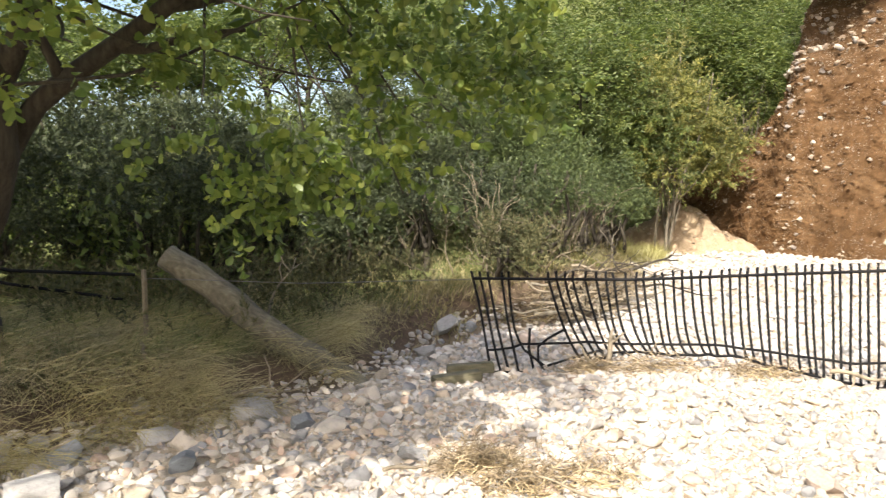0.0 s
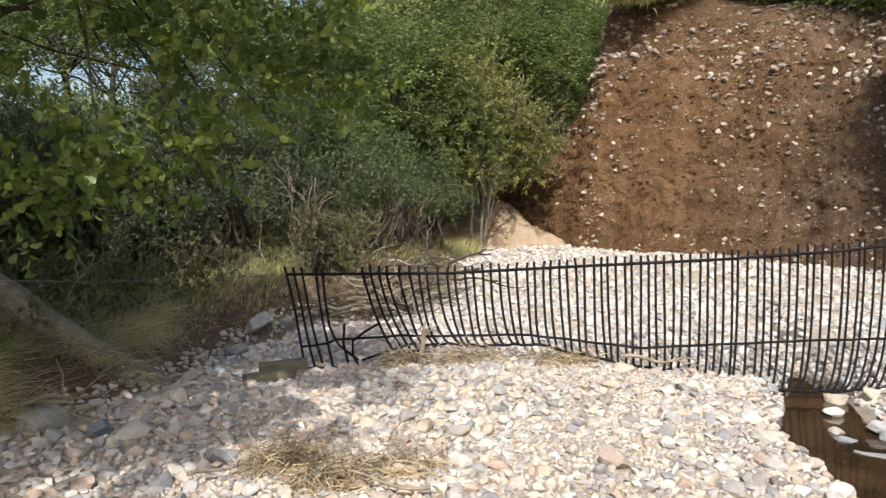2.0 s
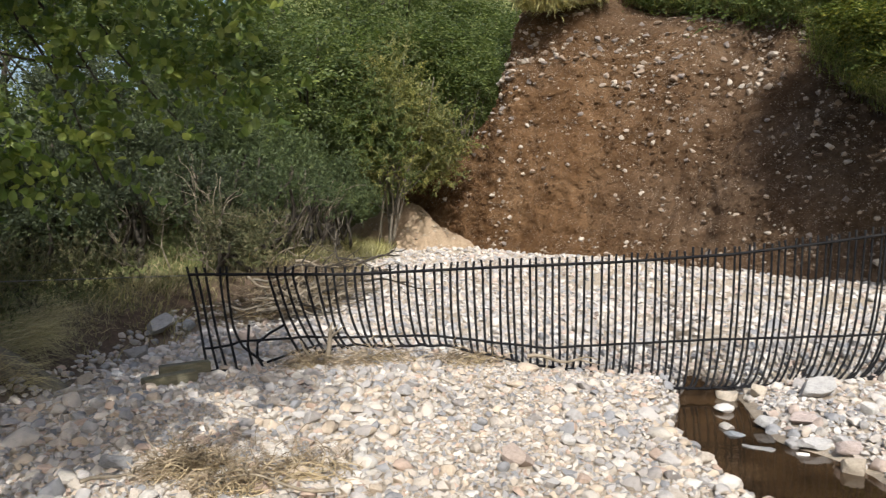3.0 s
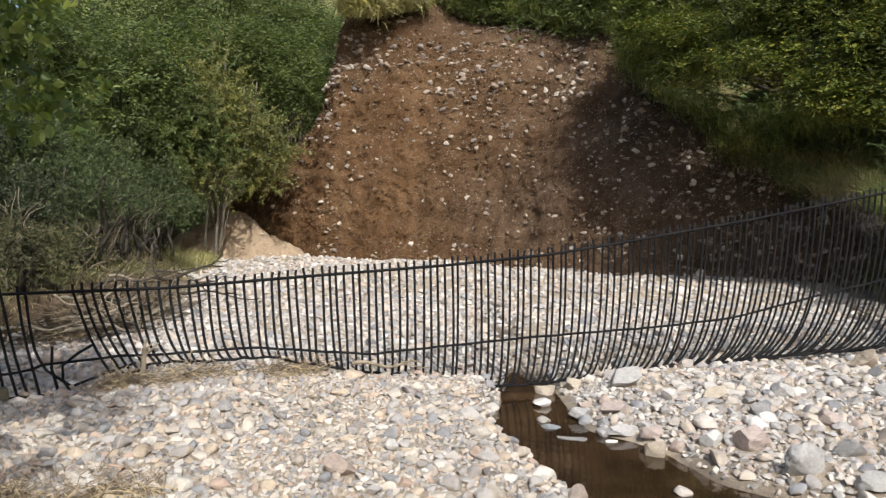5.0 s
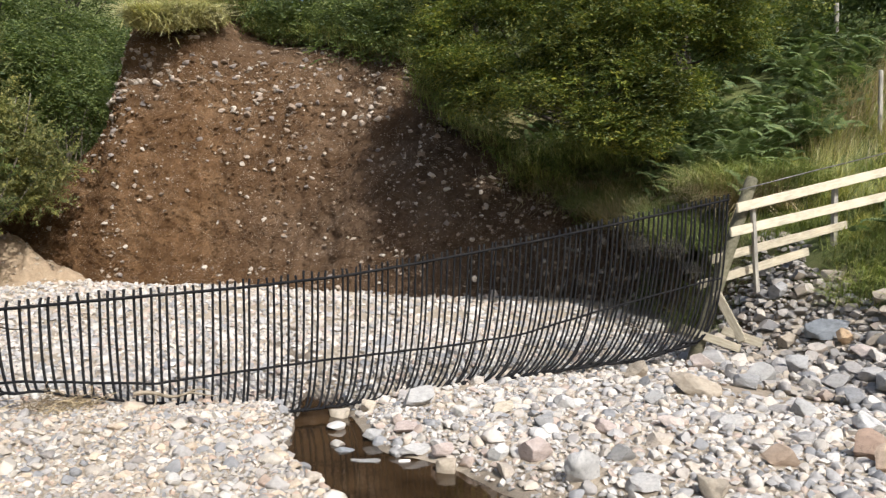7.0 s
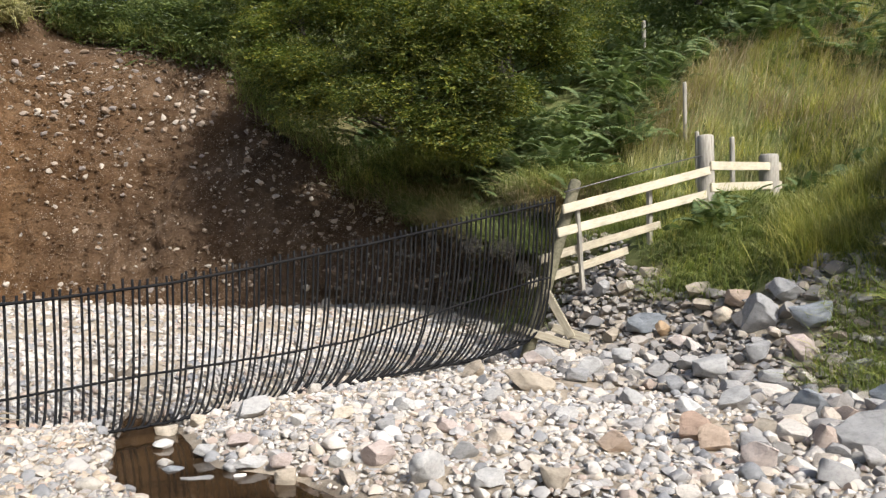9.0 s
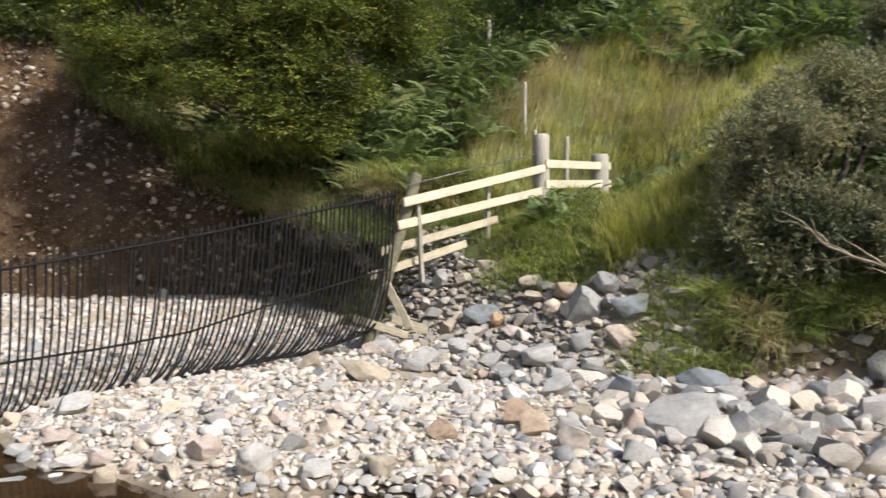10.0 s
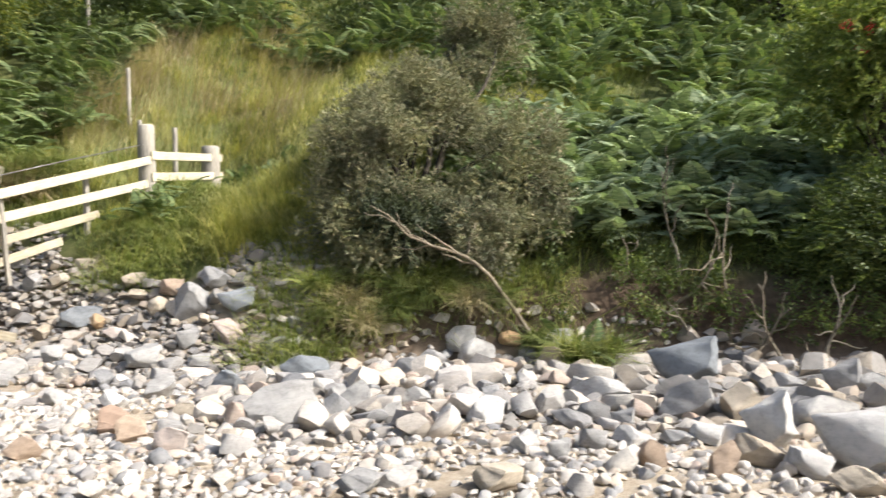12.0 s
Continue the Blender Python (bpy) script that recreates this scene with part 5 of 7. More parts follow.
for k, (a, d, h, r, m) in enumerate(((-29, 9.5, 1.9, 1.2, M_GORSE), (-23, 10.5, 2.1, 1.3, M_GORSE), (-17, 9.8, 1.9, 1.2, M_GORSE), (-11.5, 10.6, 1.9, 1.2, M_GORSE), (-6.5, 11.2, 2.0, 1.2, M_GORSE), (-1.5, 12.2, 2.1, 1.25, M_GORSE),
                                     (2.4, 13.4, 2.4, 1.2, M_BROOM), (5.2, 14.6, 2.2, 1.1, M_BROOM), (8.6, 16.0, 2.0, 1.1, M_BROOM), (11.0, 17.8, 1.7, 1.0, M_BROOM), (-14, 13, 2.6, 1.5, M_GORSE), (-4, 14.5, 2.8, 1.5, M_GORSE), (-26, 13, 2.7, 1.6, M_GORSE))):
    gorse("gorse_bush", "dark green gorse bush on the bank" if m is M_GORSE else "grey-green broom bush above the flood debris", polar(a, d), h, r, 27, 50, m, 200 + k, (.5, .9), group="bushes on the far bank")

for k, (x, y, h, r, m) in enumerate(((-3.6, 9.3, 1.1, .8, M_GORSE), (-2.7, 9.6, 1.2, .85, M_GORSE), (-1.9, 10.2, 1.15, .8, M_GORSE), (-1.2, 10.5, 1.2, .8, M_GORSE), (-.3, 11.1, 1.3, .8, M_GORSE), (.6, 11.4, 1.4, .8, M_GORSE), (1.4, 11.9, 1.5, .8, M_BROOM),
                                         (2.1, 12.9, 1.6, .8, M_BROOM), (2.5, 14.2, 1.7, .85, M_BROOM), (3.0, 15.6, 1.7, .85, M_BROOM), (3.5, 17.2, 1.5, .8, M_BROOM), (.9, 10.7, .8, .5, M_SCRUB), (-4.4, 8.0, 1.2, .8, M_GORSE))):
    gorse("gorse_bush", "low brownish gorse bush above the flood debris" if m is M_SCRUB else "low grey-green gorse bush at the bank's edge", (x, y), h, r, 18, 36, m, 230 + k, (.4, .75), group="bushes on the far bank")
rngs = np.random.default_rng(95)
SXs, SYs = rngs.uniform(-7, 4.6, 26000), rngs.uniform(6.5, 19, 26000)
SZs, SDs = land(SXs, SYs)
ok = (SDs > .8) & (SDs < 5) & (vnoise(SXs, SYs, 1.1, 96) > -.45)
n = ok.sum()
SM = frames_from(rngs.normal(0, .5, (n, 3)) + (0, -.2, .8), rngs.uniform(0, 6.28, n)) * rngs.uniform(.4, .85, n)[:, None, None]
kk = rngs.integers(0, 4, n)
SPp = np.stack([SXs, SYs, SZs + rngs.uniform(0, .45, len(SXs))], 1)[ok]
V, F = join([batch(*GORSE_SPRIGS[q], SM[kk == q], SPp[kk == q]) for q in range(4)])
tagged(new("scrub", mesh_np("scrub", V, F, [M_SCRUB], False)), "low brownish scrub between the bank and the bushes", "scrub", kind="stuff")

# ---- dead branches and flood debris below the bushes ----
rngd = np.random.default_rng(31)


def branchy(name, label, base, tip, r, twigs, mat, seed, category="branch"):
    rng = np.random.default_rng(seed)
    base, tip = np.array(base, float), np.array(tip, float)
    ob = top(name, label, category, tuple(base), "")
    P = limb_path((0, 0, 0), tip - base, rng, 12, .10)
    V, F = tube(P, r * (1 - .75 * np.linspace(0, 1, 12)), 7)
    child("stem", mesh_np("stem", V, F, [mat], True), ob)
    L = np.linalg.norm(tip - base)
    for k in range(twigs):
        i = rng.integers(3, 11)
        d = rng.normal(size=3) + (tip - base) / L * .9 + (0, 0, .3)
        d /= np.linalg.norm(d)
        V, F = tube(limb_path(P[i], P[i] + d * L * rng.uniform(.2, .5), rng, 6, .14), r * .4 * (1 - .8 * np.linspace(0, 1, 6)) + .002, 5)
        child("twig", mesh_np("twig", V, F, [mat], True), ob)
    return ob


for k in range(58):
    a, d = rngd.uniform(-3, 11.5), rngd.uniform(10.6, 15.5)
    x, y = polar(a, d)
    z = float(zland(x, y)[0])
    w = rngd.normal(0, 1, 2)
    branchy("dead_branch", "bleached dead branch tangled under the bushes", (x, y, z - .05), (x + w[0] * .32, y + w[1] * .25 - .25, z + rngd.uniform(.35, 1.25)), rngd.uniform(.009, .018), 5, M_DEAD if k % 3 else M_TWIG, 300 + k)
for k, (p, q) in enumerate((((1.0, 10.0, .55), (1.62, 9.75, .2)), ((1.75, 10.2, .6), (1.2, 9.7, .15)), ((-1.6, 7.3, .5), (-1.35, 7.5, 1.05)), ((-1.5, 5.75, .2), (-.95, 6.15, .2)), ((-2.3, 6.2, .5), (-2.0, 5.75, .3)))):
    branchy("drift_root", "bare curved root washed out on the bank", p, q, .016, 3, M_DEAD, 340 + k)

for k in range(34):
    u = rngd.random()
    x, y = .55 + 2.2 * u + rngd.normal(0, .12), 9.75 + 2.3 * u * u + .3 * u + rngd.normal(0, .14)
    z = float(zland(x, y)[0])
    a = rngd.uniform(-.5, .9)
    L = rngd.uniform(.5, 1.2)
    branchy("drift_branch", "dark stripped branch heaped by the flood along the bank", (x, y, z + rngd.uniform(.02, .3)), (x + L * math.cos(a), y + L * math.sin(a) * .5, z + rngd.uniform(.05, .45)), rngd.uniform(.014, .032), 3, (M_TWIG, M_BARK, M_DEAD)[k % 3], 360 + k)

# ---- grass ----
def blade(seg=3, bend=.5):
    u = np.linspace(0, 1, seg + 1)
    w = (1 - u) ** .7 * .5
    V = np.concatenate([np.stack([-w, bend * u ** 2, u * (1 - .3 * bend * u)], 1), np.stack([w, bend * u ** 2, u * (1 - .3 * bend * u)], 1)])
    n = seg + 1
    F = np.array([(k, n + k, n + k + 1, k + 1) for k in range(seg)])
    return V, F


BLADES = [blade(2, b) for b in (.15, .4, .75)]


def grass_mesh(name, X, Y, Z, length, width, mat, rng, lean=(0, 0), bend=(0, 1, 2), tilt=.35, flat=False):
    n = len(X)
    a = rng.uniform(0, 6.28, n)
    t = np.abs(rng.normal(0, tilt, n))
    if flat:
        t = 1.3 + rng.normal(0, .25, n)
    D = np.stack([np.cos(a) * np.sin(t) + lean[0], np.sin(a) * np.sin(t) + lean[1], np.cos(t)], 1)
    D /= np.linalg.norm(D, axis=1)[:, None]
    Lh = np.stack([-np.sin(a), np.cos(a), a * 0], 1)
    B = np.cross(D, Lh)
    B /= np.linalg.norm(B, axis=1)[:, None]
    Lh = np.cross(B, D)
    # blades arch over to where they lean, so flip the bend outwards
    s = np.sign(B[:, 0] * (D[:, 0]) + B[:, 1] * D[:, 1])
    s[s == 0] = 1
    B *= s[:, None]
    ln = length * rng.uniform(.6, 1.25, n)
    M = np.stack([Lh * width * rng.uniform(.7, 1.3, n)[:, None], B * ln[:, None], D * ln[:, None]], 2)
    k = rng.choice(bend, n)
    V, F = join([batch(*BLADES[q], M[k == q], np.stack([X, Y, Z], 1)[k == q]) for q in set(bend) if (k == q).any()])
    return mesh_np(name, V, F, [mat], False)


def meadow(name, label, x0, x1, y0, y1, n, test, length, width, mat, seed, lean=(0, 0), bend=(0, 1, 2), clump=.0, tilt=.35):
    rng = np.random.default_rng(seed)
    X, Y = rng.uniform(x0, x1, n), rng.uniform(y0, y1, n)
    if clump:
        cx, cy = rng.uniform(x0, x1, n // 60 + 2), rng.uniform(y0, y1, n // 60 + 2)
        k = rng.integers(0, len(cx), n)
        X, Y = cx[k] + rng.normal(0, clump, n), cy[k] + rng.normal(0, clump, n)
    Z, D = land(X, Y)
    ok = test(X, Y, D)
    return tagged(new(name, grass_mesh(name, X[ok], Y[ok], Z[ok] - .02, length, width, mat, rng, lean, bend, tilt)), label, "grass", kind="stuff")


left = lambda X, Y, D: (D > .05) & (D < 5) & (X < 1.2) & (Y > 2) & (Y < 12)
meadow("matted_grass", "long matted grey-brown grass combed over the left bank", -7, 1, 3, 9, 84000, lambda X, Y, D: left(X, Y, D) & (D < 3.2) & (X < -.95) & (near_line(X, Y, np.array([(-.35, 6.55), (-1.0, 6.35), (-1.7, 6.45)]))[0] > .27), .5, .0055, M_THATCH, 401, (.95, -1.0), (1, 2, 2), .10, .35)
meadow("fine_grass", "fine green grass on top of the left bank", -6.5, -1.1, 4.5, 9, 26000, lambda X, Y, D: (D > .75) & (D < 3), .36, .005, M_LUSH, 423, (.5, -.5), (1, 2), .12, .4)
meadow("bank_grass", "green grass growing through the matted bank", -7, 4.5, 3.5, 19, 26000, lambda X, Y, D: (D > .08) & (D < 4) & (X < 4.6) & ((D > .5) | (Y > 7.5)) & (np.hypot(X + .7, Y - 7.1) > 1.2), .24, .009, M_BANKGRASS, 402, (.15, -.3), (0, 1, 2), .16, .55)
meadow("bank_straw", "brown dead grass and stalks below the bushes", -2.5, 4.6, 7.4, 18, 26000, lambda X, Y, D: (D > .0) & (D < 2.0) & (np.hypot(X + .7, Y - 7.1) > .7), .24, .009, M_THATCH, 418, (.1, -.3), (1, 2), .2, .6)
meadow("pale_grass", "pale grass at the wood's foot beyond the gate", 3.4, 5.6, 16.5, 21.5, 5000, lambda X, Y, D: D > -.6, .4, .016, M_PALE, 403, (0, -.2), (1, 2), .2)

slope = lambda X, Y, D: (D > .6) & (X > 8) & (Y < 8.5) & (Y > -5)
meadow("slope_grass", "tall green grass on the slope behind the rails", 9, 22, -4, 9, 42000, lambda X, Y, D: slope(X, Y, D) & ~((X > 11) & (X < 14) & (Y > 2.0) & (Y < 3.5)) & ~((Y < 5.0) & (Y > 1.6) & (D < 1.25)), .30, .012, M_GRASS, 404, (-.15, -.1), (0, 1, 2), .13, .55)
meadow("hill_grass", "yellow-green rough grass between the bracken on the hill", 10.5, 19, -6, 6, 46000, lambda X, Y, D: (D > 1.6) & (Y > -.6) & ~((X < 14.2) & (Y > 1.8) & (Y < 3.6)), .36, .012, M_MEADOW, 419, (-.1, -.1), (0, 1, 2), .11, .6)
meadow("green_hill_grass", "rough green grass among the bracken on the hill", 10, 19, -9, -.4, 26000, lambda X, Y, D: (D > 1.2), .36, .012, M_GRASS, 424, (-.2, -.1), (1, 2), .2, .5)
meadow("rail_grass", "lush green grass below the rail fence's posts", 9.6, 13.8, .6, 3.9, 26000, lambda X, Y, D: (D > 1.15 + .2 * vnoise(X, Y, .5, 19)), .30, .014, M_GRASS, 417, (-.4, -.3), (1, 2), .14, .6)
meadow("slope_straw", "tall straw-coloured seeding grass on the slope", 11.2, 18, 0.5, 6.5, 6500, lambda X, Y, D: (D > 2.2) & ~((X < 14) & (Y > 1.8) & (Y < 3.4)), .65, .008, M_PALE, 405, (.1, -.15), (0, 1), .12, .42)
rngs = np.random.default_rng(430)
SX, SY = [np.concatenate([rngs.normal(c[q], c[2], c[3]) for c in ((15.3, 4.9, .4, 420), (17.2, 2.6, .5, 480), (15.6, 3.6, .3, 260), (14.2, 5.3, .5, 420), (15.2, 2.4, .4, 260), (16.4, 4.4, .4, 260))]) for q in (0, 1)]
tagged(new("seeding_grass", grass_mesh("seeding_grass", SX, SY, zland(SX, SY), .85, .010, M_STRAW, rngs, (-.25, -.3), (0, 1, 2), .3)), "tall clumps of dry pinkish seeding grass on the slope", "grass", kind="stuff")
meadow("clearing_grass", "yellow-green grass in a clearing of the bracken", 12.0, 13.8, -2.9, -1.2, 3500, lambda X, Y, D: D > 1, .42, .012, M_MEADOW, 432, (-.3, .0), (0, 1, 2), .14, .45)
meadow("edge_grass", "tall pale green grass beside the old gorse bush", 9.6, 12.2, .5, 2.2, 7000, lambda X, Y, D: D > 1.0, .46, .011, M_MEADOW, 431, (-.2, .1), (0, 1, 2), .12, .35)
meadow("bank_fringe", "rough green grass fringing the undercut bank", 5.5, 10.2, -5, 1.5, 34000, lambda X, Y, D: (D > .12) & (D < 1.1) & ((Y > -1.9) | (vnoise(X, Y, .5, 20) > .45)), .34, .012, M_GRASS, 406, (-.5, -.05), (1, 2), .12, .5)


def line_grass(name, label, path, n, length, width, mat, seed, lean, drop=.1, jit=.15, bend=(1, 2)):
    rng = np.random.default_rng(seed)
    P = along(np.array(path), rng.random(n))
    P += rng.normal(0, jit, P.shape) * (1, 1, .35)
    return tagged(new(name, grass_mesh(name, P[:, 0], P[:, 1], P[:, 2] - drop, length, width, mat, rng, lean, bend, .45)), label, "grass", kind="stuff")


# tussocks drooping over the undercut bank's edge
rngt = np.random.default_rng(421)
for k, (tx_, ty_) in enumerate(((8.85, .6), (8.8, .3), (8.9, .0), (9.0, -.25), (9.0, -.5), (8.95, -.8), (9.0, -1.1), (8.8, -1.5), (8.6, -1.8), (8.95, .45), (9.1, .1), (9.15, -.45), (9.05, .8))):
    tz = float(zland(tx_, ty_)[0])
    n = 520
    a, r = rngt.uniform(0, 6.28, n), .16 * rngt.random(n) ** .5
    me = grass_mesh("tussock", tx_ + r * np.cos(a), ty_ + r * np.sin(a), np.full(n, tz + .02), .36, .011, M_GRASS if k % 4 == 0 else M_THATCH if k % 4 == 1 else M_LUSH, rngt, (-.75, rngt.normal(0, .15)), (1, 2, 2), .55)
    tagged(new("tussock", me), "drooping tussock of dry grass on the undercut bank" if k % 4 == 1 else "drooping tussock of green grass on the undercut bank", "tussock", "tussocks along the undercut bank")
n = 700
a, r = rngt.uniform(0, 6.28, n), .2 * rngt.random(n) ** .5
me = grass_mesh("tussock", 8.3 + r * np.cos(a), .92 + r * np.sin(a) * 1.4, zland(8.3 + r * np.cos(a), .92 + r * np.sin(a) * 1.4), .26, .011, M_LUSH, rngt, (-.2, 0), (0, 1), .5)
tagged(new("tussock", me), "bright green grass tuft on the stones of the ramp", "tussock", "tussocks along the undercut bank")
lip = np.stack([LX - ox * .32, LY - oy * .32, LZ + .12], 1)[lipm][::6]
line_grass("lip_grass", "rough green grass along the cliff's lip", lip, 5000, .42, .014, M_GRASS, 411, (-.6, -.5), .05, .2, (1, 2))
hang = (azl > 26.0) & (azl < 31.0) & lipm
tong = np.stack([LX - ox * (1.2 + .2 * np.sin(azl * 2.6)), LY - oy * (1.2 + .2 * np.sin(azl * 2.6)), LZ - .32 - .15 * (np.sin(azl * 2.6) > .2)], 1)[hang][::3]
line_grass("lip_straw", "straw-yellow grass hanging in a tongue over the cliff's lip", tong, 7000, .62, .03, M_PALE, 412, (-.75, -.65), .05, .17, (2,))
back = np.stack([LX + ox * .25, LY + oy * .25, LZ + .3], 1)[hang][::3]
line_grass("lip_top_straw", "straw-yellow grass standing on the cliff's lip", back, 6000, .6, .014, M_PALE, 420, (-.45, -.3), .1, .3)
rngv = np.random.default_rng(422)
scr = np.nonzero((azl > 31.5) & lipm)[0]
k = rngv.choice(scr, 2600)
q0, up = rngv.uniform(-.55, 1.3, 2600), rngv.uniform(-.15, .75, 2600)
VP = np.stack([LX[k] + ox[k] * q0, LY[k] + oy[k] * q0, LZ[k] + np.maximum(up, q0 * .5)], 1)
VM = frames_from(rngv.normal(0, .5, (2600, 3)) + (-.5, -.5, .1), rngv.uniform(0, 6.28, 2600)) * rngv.uniform(.5, 1.0, 2600)[:, None, None]
V, F = join([batch(*HAZEL_SPRIGS[q], VM[q::4], VP[q::4]) for q in range(4)])
tagged(new("lip_scrub", mesh_np("lip_scrub", V, F, [M_WOOD_LEAF], False)), "low green scrub trailing over the cliff's lip", "scrub", kind="stuff")
edge = np.stack([LX, LY, LZ], 1)[(ch > 1.5) & (ch < 5.3) & (sc < 7)][::5]
line_grass("edge_grass", "rough grass along the cliff's broken side edge", edge, 2200, .3, .013, M_LUSH, 415, (-.5, -.3), .1, .3)
line_grass("nose_grass", "tussock of grass hanging from the bank's nose", [(12.6, 9.2, 1.95), (12.55, 8.4, 1.8), (12.2, 7.5, 1.65), (11.6, 6.7, 1.5), (10.8, 5.9, 1.3)], 4200, .45, .011, M_LUSH, 413, (-.5, -.2), .05, .2)
line_grass("nose_straw", "dry tussock hanging from the bank's nose", [(12.45, 8.4, 1.7), (12.1, 7.5, 1.55)], 2200, .6, .012, M_THATCH, 414, (-.6, -.25), .05, .16)
line_grass("nose_fringe", "thick grass drooping from the bank over the cliff's end", [(12.55, 6.71, 2.14), (12.10, 6.10, 2.07), (12.09, 5.65, 2.03), (12.24, 5.28, 2.07), (12.39, 4.97, 2.15)], 5200, .55, .012, M_GRASS, 425, (-.55, -.35), .02, .22)
line_grass("nose_tails", "straw-coloured grass tails hanging off the bank's nose", [(12.30, 6.61, 2.24), (11.85, 6.00, 2.17), (11.84, 5.55, 2.13), (11.99, 5.18, 2.17)], 1400, .75, .012, M_STRAW, 426, (-.35, -.2), .35, .1, (2,))
line_grass("bank_nose", "shaggy grass drooping over the end of the cliff", [(12.83, 10.74, 2.42), (12.99, 10.45, 2.13), (13.16, 10.08, 1.95), (13.25, 9.53, 1.92), (13.22, 8.85, 2.03), (13.22, 8.34, 2.13)], 4200, .55, .014, M_BANKGRASS, 427, (-.5, -.3), .0, .24)
line_grass("bank_nose_top", "yellow-green grass on the bank above the recess", [(13.26, 10.68, 2.82), (13.52, 10.10, 2.83), (13.40, 9.18, 2.74), (13.34, 8.50, 2.62)], 3200, .5, .013, M_GRASS, 428, (-.35, -.25), .0, .35)
line_grass("nose_straw_tails", "straw-coloured grass tails hanging over the clay", [(12.99, 10.45, 2.13), (13.16, 10.08, 1.95), (13.25, 9.53, 1.92), (13.22, 8.85, 2.03)], 1500, .8, .014, M_STRAW, 429, (-.45, -.25), .1, .2, (2,))
meadow("nose_bank_grass", "rough grass on the bank behind the gate", 10, 14.5, 4.6, 10, 13000, lambda X, Y, D: (D > .12) & (D < 2), .36, .010, M_LUSH, 416, (-.5, -.3), (1, 2), .15)
# thin roots dangling from the cliff's lip
rngr = np.random.default_rng(55)
roots = []
lipk = np.nonzero(lipm)[0]
for k in rngr.choice(lipk, 420):
    q0 = rngr.uniform(.1, .4)
    p = np.array([LX[k] - ox[k] * q0, LY[k] - oy[k] * q0, LZ[k] + .02])
    q = p + (rngr.normal(0, .06), rngr.normal(0, .06), -rngr.uniform(.15, .6))
    roots.append(tube(limb_path(p, q, rngr, 5, .08), .006, 4))
V, F = join(roots)
tagged(new("hanging_roots", mesh_np("hanging_roots", V, F, [M_TWIG], False)), "thin roots dangling from the cliff's turf", "roots", kind="stuff")

# ---- bracken ----
def frond(seed):
    rng = np.random.default_rng(seed)
    Vs = []
    F = []
    n = 16
    for k in range(n):
        u = .12 + .88 * k / (n - 1)
        c = np.array([0, .35 * u ** 2, u * (1 - .18 * u)])
        wl = .38 * (1 - u) ** .8 * (.5 + min(1, u * 3) * .5) + .03
        for s in (-1, 1):
            b = len(Vs)
            t = c + np.array([s * wl, .08 + rng.normal(0, .02) + .18 * wl, wl * .35])
            m = (c + t) / 2
            Vs += [c + (0, 0, -.008), m + (0, .012, -.032 - .03 * wl), t, m + (0, .012, .028)]
            F += [(b, b + 1, b + 2), (b, b + 2, b + 3)]
    b = len(Vs)
    Vs += [np.array((-.006, 0, 0)), np.array((.006, 0, 0)), np.array((0, .35, .82))]
    F.append((b, b + 1, b + 2))
    return np.array(Vs), np.array(F)


FRONDS = [frond(s) for s in range(5)]


def bracken(name, label, X, Y, length, seed, mat=M_FERN, lift=0.0, group="bracken on the slope"):
    rng = np.random.default_rng(seed)
    Z, D = land(X, Y)
    n = len(X)
    a = rng.uniform(0, 6.28, n)
    t = rng.uniform(.45, 1.3, n)
    W = np.stack([np.cos(a) * np.sin(t) - .12, np.sin(a) * np.sin(t) - .06, np.cos(t)], 1)
    W /= np.linalg.norm(W, axis=1)[:, None]
    L = np.cross(W, np.array([0, 0, 1.0]))
    L /= np.linalg.norm(L, axis=1)[:, None]
    B = np.cross(L, W)
    B *= np.where(B[:, 2] > 0, -1, 1)[:, None]
    ln = length * rng.uniform(.7, 1.25, n)
    M = np.stack([L, B, W], 2) * ln[:, None, None]
    k = rng.integers(0, len(FRONDS), n)
    V, F = join([batch(*FRONDS[q], M[k == q], np.stack([X, Y, Z + lift + rng.uniform(-.05, .35, n)], 1)[k == q]) for q in range(len(FRONDS))])
    return tagged(new(name, mesh_np(name, V, F, [mat], False)), label, "bracken", kind="stuff")


rngk = np.random.default_rng(66)
BX, BY = rngk.uniform(10.5, 20, 9000), rngk.uniform(-10, 11, 9000)
bd = land(BX, BY)[1]
tall = (bd > 1.2) & ((BY > 5.2) | (BX > 17.0) | ((BX > 15.2) & (BY < -1.5)) | ((BY < -.5) & (bd > 1.0)))
tall |= (bd > 2.0) & (BX > 12.6) & (vnoise(BX, BY, 1.5, 72) > .36)
tall &= ~((BX < 16.8) & (BY > 1.2) & (BY < 5.3 + .4 * vnoise(BX, BY, .8, 73)))
tall &= np.hypot((BX - 12.9) / 1.0, (BY + 2.0) / .8) > 1 + .3 * vnoise(BX, BY, .5, 75)
patch = vnoise(BX, BY, 1.6, 71) > np.where((BY < 0) & (BX > 11), -.3, -.45)
bracken("bracken", "dense green bracken covering the hillside", BX[tall & patch], BY[tall & patch], .56, 67, lift=.18)
GXn, GYn = np.concatenate([rngk.normal(12.6, .5, 90), rngk.normal(11.2, .25, 40)]), np.concatenate([rngk.normal(2.05, .35, 90), rngk.normal(3.2, .2, 40)])
bracken("bracken", "low bracken growing round the rail fence's posts", GXn, GYn, .36, 68)
GXn, GYn = rngk.normal(13.7, .7, 900), rngk.normal(8.4, 1.1, 900)
ok = land(GXn, GYn)[1] > .5
GXn, GYn = GXn[ok], GYn[ok]
